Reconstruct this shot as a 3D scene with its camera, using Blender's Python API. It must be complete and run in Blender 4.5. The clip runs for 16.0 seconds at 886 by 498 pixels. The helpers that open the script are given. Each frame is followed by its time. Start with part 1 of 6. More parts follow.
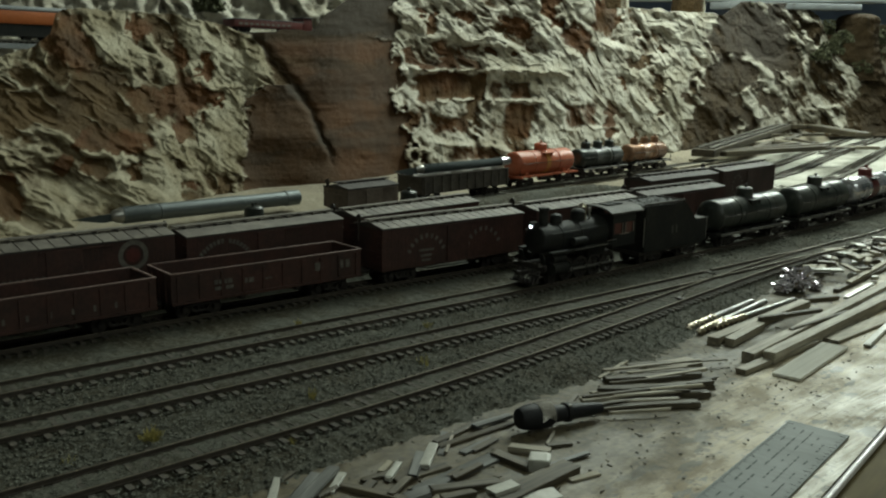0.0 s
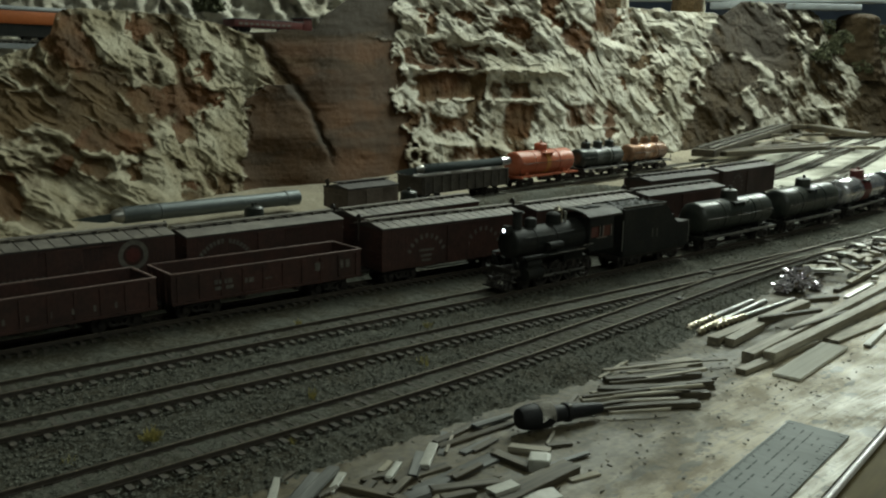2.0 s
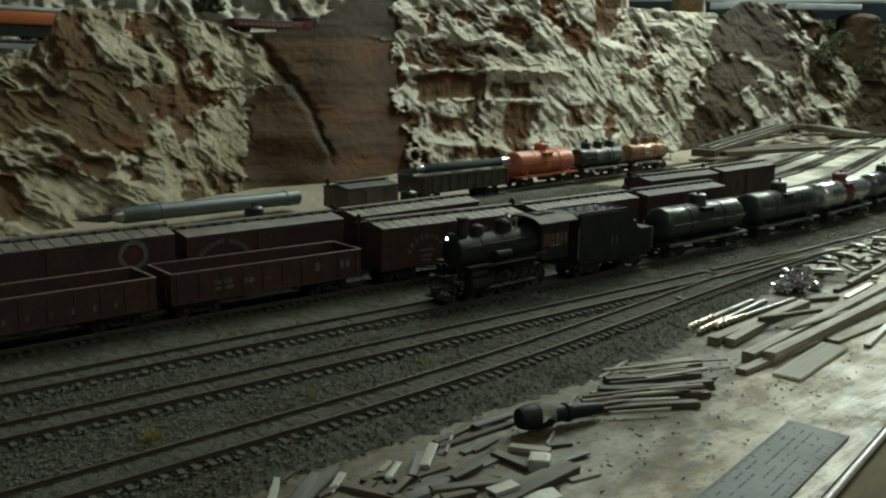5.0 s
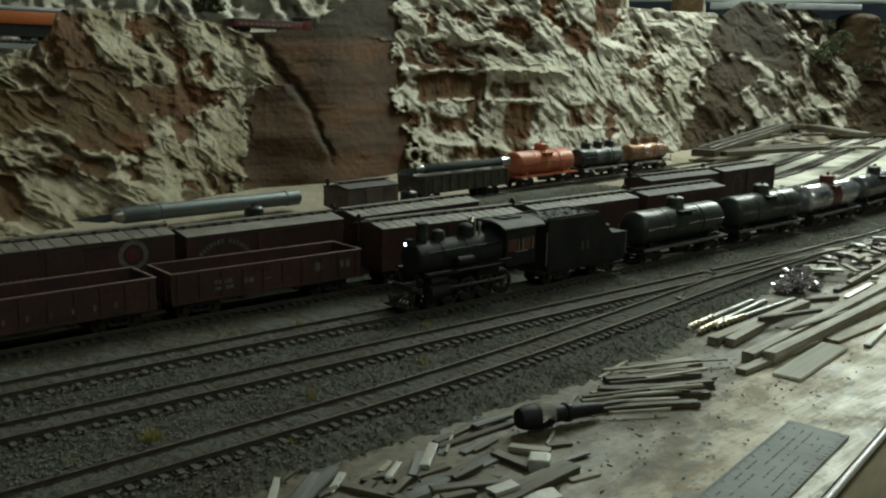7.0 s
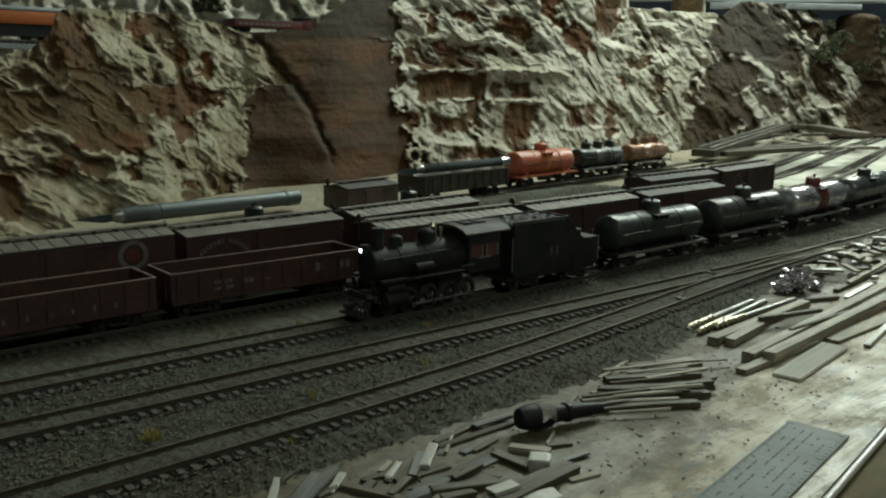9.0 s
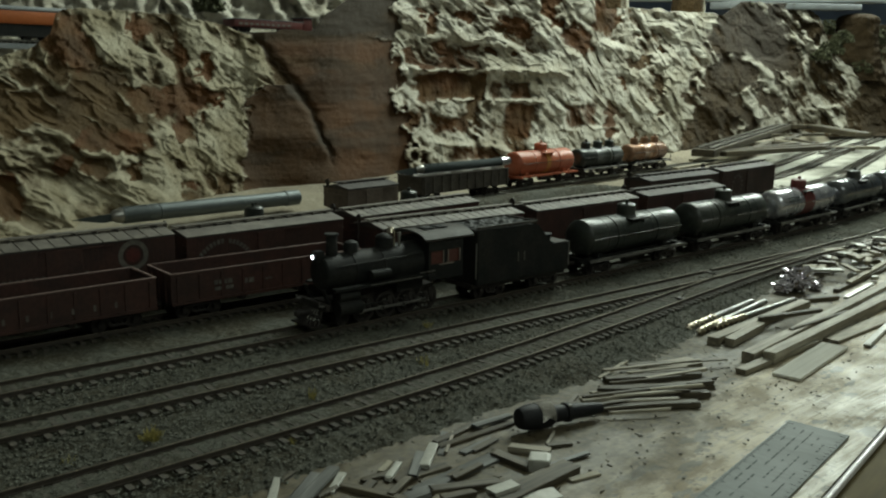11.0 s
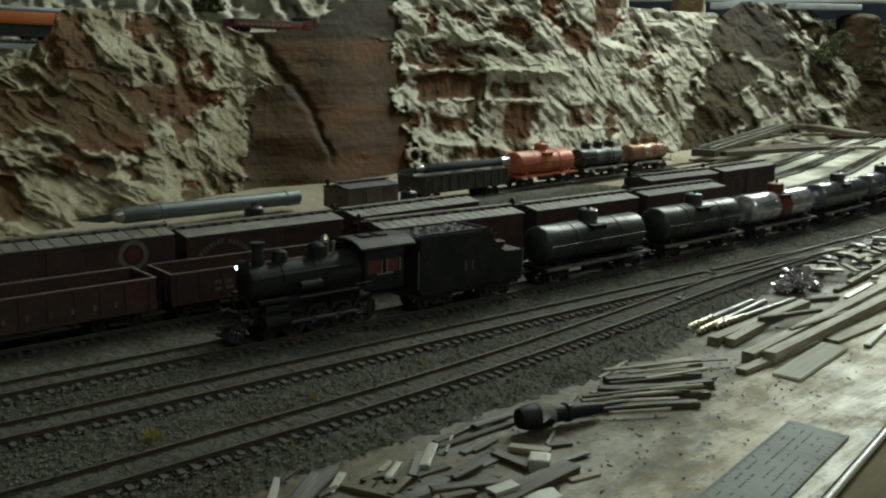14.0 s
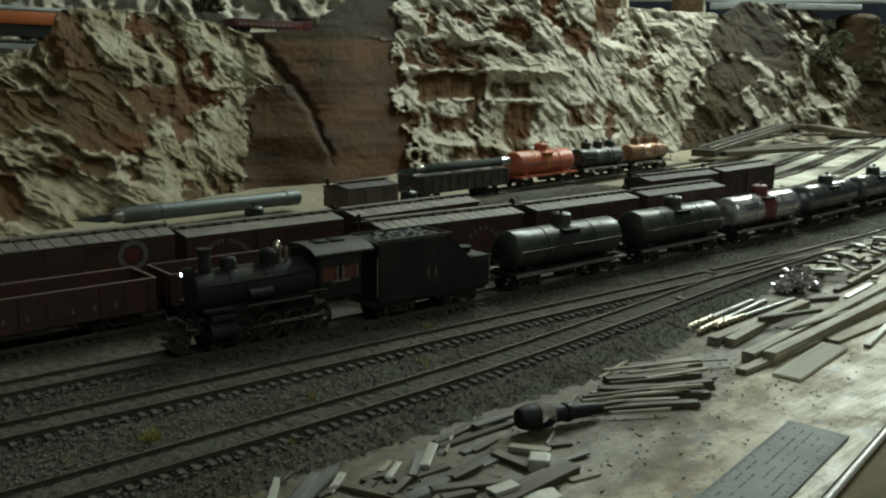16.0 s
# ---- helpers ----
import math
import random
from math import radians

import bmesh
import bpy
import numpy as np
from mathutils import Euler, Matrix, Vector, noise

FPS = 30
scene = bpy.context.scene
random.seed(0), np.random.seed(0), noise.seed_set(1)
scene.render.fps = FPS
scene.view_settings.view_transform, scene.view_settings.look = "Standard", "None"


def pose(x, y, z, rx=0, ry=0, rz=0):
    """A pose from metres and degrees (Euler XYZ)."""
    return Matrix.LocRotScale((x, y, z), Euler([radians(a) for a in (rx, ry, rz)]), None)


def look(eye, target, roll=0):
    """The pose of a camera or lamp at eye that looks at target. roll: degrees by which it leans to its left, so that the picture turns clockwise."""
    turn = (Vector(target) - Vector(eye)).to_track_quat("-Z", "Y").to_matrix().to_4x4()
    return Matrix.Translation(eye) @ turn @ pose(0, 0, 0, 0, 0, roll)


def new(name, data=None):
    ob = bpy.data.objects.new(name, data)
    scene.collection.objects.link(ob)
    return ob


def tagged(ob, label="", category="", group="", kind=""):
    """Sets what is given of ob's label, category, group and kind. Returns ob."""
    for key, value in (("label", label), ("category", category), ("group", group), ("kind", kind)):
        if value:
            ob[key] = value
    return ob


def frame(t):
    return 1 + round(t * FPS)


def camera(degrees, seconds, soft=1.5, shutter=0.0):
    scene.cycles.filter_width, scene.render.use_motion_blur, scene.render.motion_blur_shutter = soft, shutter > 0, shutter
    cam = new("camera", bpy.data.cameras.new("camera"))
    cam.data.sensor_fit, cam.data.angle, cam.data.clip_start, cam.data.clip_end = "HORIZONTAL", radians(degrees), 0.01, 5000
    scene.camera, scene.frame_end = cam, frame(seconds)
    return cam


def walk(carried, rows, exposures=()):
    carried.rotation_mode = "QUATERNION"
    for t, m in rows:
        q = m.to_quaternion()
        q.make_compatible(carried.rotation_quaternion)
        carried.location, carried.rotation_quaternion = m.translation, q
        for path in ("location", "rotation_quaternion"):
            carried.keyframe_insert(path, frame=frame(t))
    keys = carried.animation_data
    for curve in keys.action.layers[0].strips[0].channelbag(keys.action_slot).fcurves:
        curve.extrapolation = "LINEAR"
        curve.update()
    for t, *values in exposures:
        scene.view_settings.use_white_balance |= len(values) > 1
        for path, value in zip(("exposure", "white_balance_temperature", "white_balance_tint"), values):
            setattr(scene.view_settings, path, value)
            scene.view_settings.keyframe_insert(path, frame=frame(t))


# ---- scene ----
cam = camera(53.1, 16.0, soft=2.2)
EYE = (0.0, 0.0, 0.1504)
VIEW = look(EYE, (0.6608, 0.7246, -0.0449), 1.07)
walk(cam, [(0.0, VIEW), (16.0, VIEW)], [(0.0, 0.0), (16.0, 0.0)])

# ---- light ----
world = bpy.data.worlds.new("room_air")
scene.world = world
world.use_nodes = True
world.node_tree.nodes["Background"].inputs[0].default_value = (0.55, 0.62, 0.6, 1)
world.node_tree.nodes["Background"].inputs[1].default_value = 0.02


def area_lamp(name, eye, target, sx, sy, power, colour):
    la = bpy.data.lights.new(name, "AREA")
    la.shape, la.size, la.size_y, la.energy, la.color = "RECTANGLE", sx, sy, power, colour
    ob = new(name, la)
    ob.matrix_world = look(eye, target)
    return ob


area_lamp("unseen_lamp", (1.50, 0.80, 1.18), (1.3, 0.7, 0), 0.9, 0.15, 22.0, (0.87, 1.0, 0.87))
area_lamp("unseen_lamp", (2.75, 0.95, 1.12), (1.2, 0.4, 0), 0.25, 0.9, 21.0, (0.87, 1.0, 0.89))
# Fill lamp added over the aisle to brighten the cliff and car sides; no fixture.
area_lamp("unseen_lamp", (0.1, -0.9, 1.2), (0.9, 0.7, 0), 1.0, 0.12, 3.9, (0.87, 1.0, 0.88))

K = 0.001  # model parts are written in millimetres
rng = random.Random(7)


# ---- materials ----
def mat(name, colour, rough=0.6, metal=0.0, vary=0.25, size=30.0, grain=400.0, bump=0.2, tint=None, spec=0.5, stretch=(1, 1, 1)):
    """A painted or raw surface with stains of about 1/size m, fine grain and relief; tint is the stain's colour."""
    m = bpy.data.materials.new(name)
    m.use_nodes = True
    nt = m.node_tree
    b = nt.nodes["Principled BSDF"]
    b.inputs["Roughness"].default_value, b.inputs["Metallic"].default_value = rough, metal
    b.inputs["Specular IOR Level"].default_value = spec
    tc = nt.nodes.new("ShaderNodeTexCoord")
    mp = nt.nodes.new("ShaderNodeMapping")
    mp.inputs["Scale"].default_value = stretch
    nt.links.new(tc.outputs["Object"], mp.inputs[0])
    oi = nt.nodes.new("ShaderNodeObjectInfo")
    shift = nt.nodes.new("ShaderNodeVectorMath")
    shift.operation = "MULTIPLY_ADD"
    shift.inputs[1].default_value = (3.1, 1.7, 2.3)
    nt.links.new(oi.outputs["Random"], shift.inputs[0])
    nt.links.new(mp.outputs[0], shift.inputs[2])
    n1, n2 = nt.nodes.new("ShaderNodeTexNoise"), nt.nodes.new("ShaderNodeTexNoise")
    n1.inputs["Scale"].default_value, n2.inputs["Scale"].default_value = size, grain
    n1.inputs["Detail"].default_value, n2.inputs["Detail"].default_value = 5, 3
    for n in (n1, n2):
        nt.links.new(shift.outputs[0], n.inputs["Vector"])
    dark = tuple(c * (1 - vary) for c in colour) if tint is None else tint
    mix = nt.nodes.new("ShaderNodeMix")
    mix.data_type = "RGBA"
    ramp = nt.nodes.new("ShaderNodeMapRange")
    ramp.inputs[1].default_value, ramp.inputs[2].default_value = 0.38, 0.66
    nt.links.new(n1.outputs[0], ramp.inputs[0])
    nt.links.new(ramp.outputs[0], mix.inputs[0])
    mix.inputs[6].default_value, mix.inputs[7].default_value = (*colour, 1), (*dark, 1)
    fine = nt.nodes.new("ShaderNodeMix")
    fine.data_type, fine.blend_type = "RGBA", "MULTIPLY"
    fr = nt.nodes.new("ShaderNodeMapRange")
    fr.inputs[1].default_value, fr.inputs[2].default_value = 0.3, 0.7
    fr.inputs[3].default_value, fr.inputs[4].default_value = 1 - vary, 1 + vary * 0.5
    nt.links.new(n2.outputs[0], fr.inputs[0])
    fine.inputs[0].default_value = 1.0
    nt.links.new(mix.outputs[2], fine.inputs[6])
    nt.links.new(fr.outputs[0], fine.inputs[7])
    nt.links.new(fine.outputs[2], b.inputs["Base Color"])
    rr = nt.nodes.new("ShaderNodeMapRange")
    rr.inputs[3].default_value, rr.inputs[4].default_value = max(0.03, rough - 0.08), min(1, rough + 0.1)
    nt.links.new(n1.outputs[0], rr.inputs[0])
    nt.links.new(rr.outputs[0], b.inputs["Roughness"])
    if bump:
        bp = nt.nodes.new("ShaderNodeBump")
        bp.inputs["Strength"].default_value, bp.inputs["Distance"].default_value = bump, 0.0006
        nt.links.new(n2.outputs[0], bp.inputs["Height"])
        nt.links.new(bp.outputs[0], b.inputs["Normal"])
    return m


def glow(name, colour, strength):
    m = bpy.data.materials.new(name)
    m.use_nodes = True
    b = m.node_tree.nodes["Principled BSDF"]
    b.inputs["Emission Color"].default_value, b.inputs["Emission Strength"].default_value = (*colour, 1), strength
    return m


box_red = mat("oxide_red_paint", (0.062, 0.024, 0.018), 0.62, vary=0.3, size=60, tint=(0.038, 0.018, 0.014))
box_brown = mat("brown_car_paint", (0.062, 0.034, 0.026), 0.65, vary=0.3, size=60, tint=(0.036, 0.023, 0.018))
# Paler brown, with the light on the small boxcar's side put into the paint.
box_pale = mat("pale_brown_paint", (0.15, 0.115, 0.09), 0.7, vary=0.3, size=70, tint=(0.10, 0.07, 0.052))
hopper_brown = mat("dusty_hopper_brown", (0.075, 0.062, 0.047), 0.75, vary=0.4, size=90, tint=(0.04, 0.032, 0.025))
roof_grey = mat("weathered_roof", (0.20, 0.18, 0.152), 0.55, vary=0.3, size=50, tint=(0.11, 0.095, 0.08))
roof_mid = mat("dusty_brown_roof", (0.10, 0.088, 0.078), 0.6, vary=0.25, size=50, tint=(0.06, 0.052, 0.046), spec=0.3)
roof_dark = mat("dark_roof_walk", (0.06, 0.05, 0.045), 0.7, vary=0.3, size=90)
rim_pale = mat("worn_rim", (0.16, 0.10, 0.085), 0.6, vary=0.3, size=90)
black = mat("engine_black", (0.015, 0.016, 0.0155), 0.6, vary=0.3, size=80, tint=(0.027, 0.026, 0.023), spec=0.2)
tank_black = mat("tank_black_gloss", (0.016, 0.021, 0.018), 0.36, vary=0.3, size=45, tint=(0.034, 0.037, 0.03), bump=0.08, spec=0.55)
tank_bright = mat("tank_black_polished", (0.16, 0.165, 0.172), 0.24, metal=0.75, vary=0.15, size=45, bump=0.03, spec=0.8)
# Pale grey that paints in the light caught along the tank car sills.
walk_grey = mat("pale_lit_walkway", (0.17, 0.16, 0.145), 0.6, vary=0.3, size=60)
silver = mat("aluminium_paint", (0.66, 0.65, 0.69), 0.24, metal=0.85, vary=0.1, size=60, bump=0.04)
amber = mat("amber_stripe", (0.55, 0.24, 0.05), 0.4, vary=0.15, bump=0.02)
tank_red = mat("tank_red", (0.14, 0.03, 0.026), 0.4, vary=0.2, size=60, bump=0.05)
tank_orange = mat("orange_paint", (0.46, 0.12, 0.055), 0.42, vary=0.12, size=60, bump=0.01, spec=0.5)
cab_roof = mat("cab_roof_grey", (0.060, 0.054, 0.046), 0.6, spec=0.25, vary=0.2, size=60)
lettering = mat("pale_lettering", (0.15, 0.135, 0.115), 0.7, vary=0.3, size=300)
brick_red = mat("signal_red", (0.10, 0.02, 0.016), 0.55, vary=0.2)
orange_livery = mat("orange_livery", (0.38, 0.105, 0.028), 0.4, vary=0.12, bump=0.05)
cream = mat("cream_paint", (0.22, 0.18, 0.15), 0.5, vary=0.15)
window_warm = mat("cab_window_red", (0.1, 0.03, 0.022), 0.4, vary=0.15)
wheel_iron = mat("wheel_iron", (0.05, 0.042, 0.038), 0.5, metal=0.4, vary=0.3, size=150)
rod_steel = mat("rod_steel", (0.35, 0.34, 0.32), 0.35, metal=0.9, vary=0.2, size=150)
brass = mat("brass", (0.62, 0.56, 0.45), 0.28, metal=1.0, vary=0.1, size=120, bump=0.05)
chrome = mat("chrome", (0.75, 0.72, 0.78), 0.12, metal=1.0, vary=0.1, size=200, bump=0.05)
steel = mat("brushed_steel", (0.13, 0.147, 0.15), 0.5, metal=0.6, vary=0.15, size=60, grain=900, stretch=(0.2, 1, 1), bump=0.08)
metal = mat("metal_strip_bright", (0.55, 0.55, 0.52), 0.42, metal=0.9, vary=0.1)
ruler_grey = mat("ruler_grey", (0.18, 0.195, 0.19), 0.7, metal=0.1, vary=0.12, size=60, grain=700, stretch=(1, 0.2, 1), bump=0.06)
ink = mat("dark_ink", (0.06, 0.07, 0.07), 0.9, vary=0.1, spec=0.1)
w_tan = mat("balsa_tan", (0.34, 0.305, 0.235), 0.6, vary=0.4, size=150, grain=700, stretch=(0.08, 1, 1), tint=(0.20, 0.17, 0.12), bump=0.35)
w_pale = mat("pale_basswood", (0.34, 0.30, 0.22), 0.65, vary=0.35, size=120, grain=600, stretch=(0.12, 1, 1))
w_dark = mat("stained_strip", (0.098, 0.078, 0.046), 0.6, vary=0.45, size=170, grain=700, stretch=(0.08, 1, 1), tint=(0.052, 0.042, 0.028), bump=0.35)
w_white = mat("white_styrene", (0.43, 0.42, 0.37), 0.45, vary=0.12, size=150)
grey = mat("grey_styrene", (0.15, 0.15, 0.14), 0.55, vary=0.4, size=150, stretch=(0.15, 1, 1), tint=(0.08, 0.08, 0.07))
mic_black = mat("rubbery_black", (0.014, 0.014, 0.016), 0.55, vary=0.2, size=150, spec=0.25)
faded_ink = mat("faded_print", (0.125, 0.135, 0.135), 0.9, vary=0.2, size=300, spec=0.1)
mesh_wire = mat("mesh_wire", (0.5, 0.47, 0.42), 0.4, metal=0.7, vary=0.2)
rail_steel = mat("rusty_rail", (0.052, 0.040, 0.029), 0.65, vary=0.3, size=60, tint=(0.05, 0.04, 0.032))
sheet_white = mat("grooved_styrene", (0.76, 0.75, 0.70), 0.3, vary=0.1, size=260, stretch=(0.05, 1, 1), tint=(0.60, 0.585, 0.53))
rail_head = mat("polished_rail_head", (0.20, 0.172, 0.128), 0.38, metal=0.65, vary=0.3, size=40, tint=(0.115, 0.095, 0.068))
tie_wood = mat("tie_wood", (0.080, 0.066, 0.048), 0.85, vary=0.4, size=300, tint=(0.06, 0.054, 0.045))
far_rail = mat("far_rail", (0.32, 0.31, 0.27), 0.4, metal=0.6, vary=0.25, size=60)
grass_dry = mat("dry_grass", (0.42, 0.36, 0.11), 0.8, vary=0.3, size=300)
leaf_green = mat("scenic_foliage", (0.075, 0.078, 0.035), 0.85, vary=0.4, size=120)
wall_sky = mat("painted_sky_wall", (0.42, 0.5, 0.66), 0.8, vary=0.1, size=2)
wall_plain = mat("room_wall", (0.62, 0.62, 0.58), 0.85, vary=0.1, size=3)
ceiling_white = mat("ceiling_paint", (0.8, 0.8, 0.77), 0.9, vary=0.08, size=3)
floor_grey = mat("concrete_floor", (0.35, 0.34, 0.32), 0.8, vary=0.2, size=6)
fascia_wood = mat("varnished_wood", (0.135, 0.105, 0.045), 0.75, vary=0.3, size=20, grain=200, stretch=(0.15, 1, 1), tint=(0.075, 0.055, 0.024), spec=0.2)
# White-lilac colour that paints in the highlight along the bench edge.
edge_pale = mat("glint_board_edge", (0.72, 0.69, 0.70), 0.24, vary=0.15, size=60)
deck_grey = mat("upper_deck_grey", (0.36, 0.38, 0.39), 0.6, vary=0.2, size=20)
stone_mat = mat("ballast_stone", (0.128, 0.129, 0.102), 0.9, vary=0.3, size=420, grain=900, tint=(0.042, 0.041, 0.030), bump=0)


def two_tone(name, a, b, c, size, grain, rough=0.9, bump=0.5, dist=0.001, stretch=(1, 1, 1)):
    """Loose ground: colours a and b in patches, specks of c, relief at two scales."""
    m = bpy.data.materials.new(name)
    m.use_nodes = True
    nt = m.node_tree
    s = nt.nodes["Principled BSDF"]
    s.inputs["Roughness"].default_value = rough
    s.inputs["Specular IOR Level"].default_value = 0.25
    tc, mp = nt.nodes.new("ShaderNodeTexCoord"), nt.nodes.new("ShaderNodeMapping")
    mp.inputs["Scale"].default_value = stretch
    nt.links.new(tc.outputs["Object"], mp.inputs[0])
    ns = []
    for sc, det in ((size, 6), (grain, 4), (grain * 0.35, 3)):
        n = nt.nodes.new("ShaderNodeTexNoise")
        n.inputs["Scale"].default_value, n.inputs["Detail"].default_value = sc, det
        nt.links.new(mp.outputs[0], n.inputs["Vector"])
        ns.append(n)
    r1, r2 = nt.nodes.new("ShaderNodeMapRange"), nt.nodes.new("ShaderNodeMapRange")
    r1.inputs[1].default_value, r1.inputs[2].default_value = 0.42, 0.6
    r2.inputs[1].default_value, r2.inputs[2].default_value = 0.52, 0.7
    nt.links.new(ns[0].outputs[0], r1.inputs[0])
    nt.links.new(ns[1].outputs[0], r2.inputs[0])
    m1, m2 = nt.nodes.new("ShaderNodeMix"), nt.nodes.new("ShaderNodeMix")
    m1.data_type = m2.data_type = "RGBA"
    m1.inputs[6].default_value, m1.inputs[7].default_value, m2.inputs[7].default_value = (*a, 1), (*b, 1), (*c, 1)
    nt.links.new(r1.outputs[0], m1.inputs[0])
    nt.links.new(r2.outputs[0], m2.inputs[0])
    nt.links.new(m1.outputs[2], m2.inputs[6])
    nt.links.new(m2.outputs[2], s.inputs["Base Color"])
    add = nt.nodes.new("ShaderNodeMath")
    nt.links.new(ns[1].outputs[0], add.inputs[0])
    nt.links.new(ns[2].outputs[0], add.inputs[1])
    bp = nt.nodes.new("ShaderNodeBump")
    bp.inputs["Strength"].default_value, bp.inputs["Distance"].default_value = bump, dist
    nt.links.new(add.outputs[0], bp.inputs["Height"])
    nt.links.new(bp.outputs[0], s.inputs["Normal"])
    return m


ballast_mat = two_tone("ballast_grey", (0.064, 0.064, 0.050), (0.042, 0.036, 0.022), (0.112, 0.113, 0.092), 26, 520, bump=0.8)
dirt_mat = two_tone("pale_dirt", (0.27, 0.235, 0.17), (0.19, 0.16, 0.115), (0.34, 0.31, 0.24), 12, 300)
pale_ground = two_tone("white_sand", (0.48, 0.47, 0.41), (0.31, 0.30, 0.25), (0.55, 0.54, 0.49), 14, 200)
rusty_silver = mat("rusty_tank", (0.36, 0.20, 0.12), 0.28, metal=0.45, vary=0.25, size=60, bump=0.05)


def plywood():
    """Pale stained plywood: long grain, tan dirt patches, dark glue smudges."""
    m = bpy.data.materials.new("stained_plywood")
    m.use_nodes = True
    nt = m.node_tree
    s = nt.nodes["Principled BSDF"]
    tc = nt.nodes.new("ShaderNodeTexCoord")

    def tex(scale, stretch, detail=5.0, rot=0.0, rough=0.5):
        mp = nt.nodes.new("ShaderNodeMapping")
        mp.inputs["Scale"].default_value, mp.inputs["Rotation"].default_value = stretch, (0, 0, rot)
        nt.links.new(tc.outputs["Object"], mp.inputs[0])
        n = nt.nodes.new("ShaderNodeTexNoise")
        n.inputs["Scale"].default_value, n.inputs["Detail"].default_value, n.inputs["Roughness"].default_value = scale, detail, rough
        nt.links.new(mp.outputs[0], n.inputs["Vector"])
        return n.outputs[0]

    def ranged(v, lo, hi, a=0.0, b=1.0):
        x = nt.nodes.new("ShaderNodeMapRange")
        x.inputs[1].default_value, x.inputs[2].default_value, x.inputs[3].default_value, x.inputs[4].default_value = lo, hi, a, b
        nt.links.new(v, x.inputs[0])
        return x.outputs[0]

    def mixed(fac, a, b):
        x = nt.nodes.new("ShaderNodeMix")
        x.data_type = "RGBA"
        for sock, v in ((x.inputs[0], fac), (x.inputs[6], a), (x.inputs[7], b)):
            if isinstance(v, tuple):
                sock.default_value = (*v, 1)
            else:
                nt.links.new(v, sock)
        return x.outputs[2]

    grain = tex(640, (0.06, 1, 1), 6, -0.148, 0.6)
    streak = tex(190, (0.07, 1, 1), 6, -0.148, 0.6)
    dirt = tex(26, (0.55, 1, 1), 9, -0.148, 0.72)
    smudge = tex(70, (0.5, 1.1, 1), 6, -0.148, 0.6)
    speck = tex(330, (1, 1, 1), 3)
    # Lamp brightness along the front edge, painted in as a paler board tone.
    lightened = nt.nodes.new("ShaderNodeAttribute")
    lightened.attribute_name = "lightened"
    tone = mixed(lightened.outputs["Fac"], (0.355, 0.285, 0.160), (0.60, 0.57, 0.49))
    base = mixed(ranged(streak, 0.40, 0.62, 0, 0.8), tone, (0.27, 0.225, 0.145))
    base = mixed(ranged(grain, 0.45, 0.58, 0, 0.8), base, (0.235, 0.195, 0.125))
    base = mixed(ranged(dirt, 0.515, 0.545, 0, 0.7), base, (0.185, 0.14, 0.08))
    base = mixed(ranged(smudge, 0.575, 0.605, 0, 0.8), base, (0.115, 0.115, 0.095))
    base = mixed(ranged(tex(85, (0.8, 1, 1), 4), 0.64, 0.70, 0, 0.7), base, (0.10, 0.085, 0.06))
    base = mixed(ranged(speck, 0.60, 0.68, 0, 0.7), base, (0.10, 0.08, 0.055))
    gr = nt.nodes.new("ShaderNodeAttribute")
    gr.attribute_name = "grime"
    soil = nt.nodes.new("ShaderNodeMath")
    soil.operation = "MULTIPLY_ADD"
    soil.inputs[1].default_value = 0.9
    nt.links.new(dirt, soil.inputs[0])
    nt.links.new(gr.outputs["Fac"], soil.inputs[2])
    base = mixed(ranged(soil.outputs[0], 0.66, 1.1, 0, 0.92), base, mixed(ranged(speck, 0.4, 0.6), (0.100, 0.080, 0.046), (0.055, 0.045, 0.027)))
    nt.links.new(base, s.inputs["Base Color"])
    nt.links.new(ranged(dirt, 0.4, 0.6, 0.42, 0.75), s.inputs["Roughness"])
    bp = nt.nodes.new("ShaderNodeBump")
    bp.inputs["Strength"].default_value, bp.inputs["Distance"].default_value = 0.35, 0.0005
    nt.links.new(grain, bp.inputs["Height"])
    nt.links.new(bp.outputs[0], s.inputs["Normal"])
    return m


board_mat = plywood()


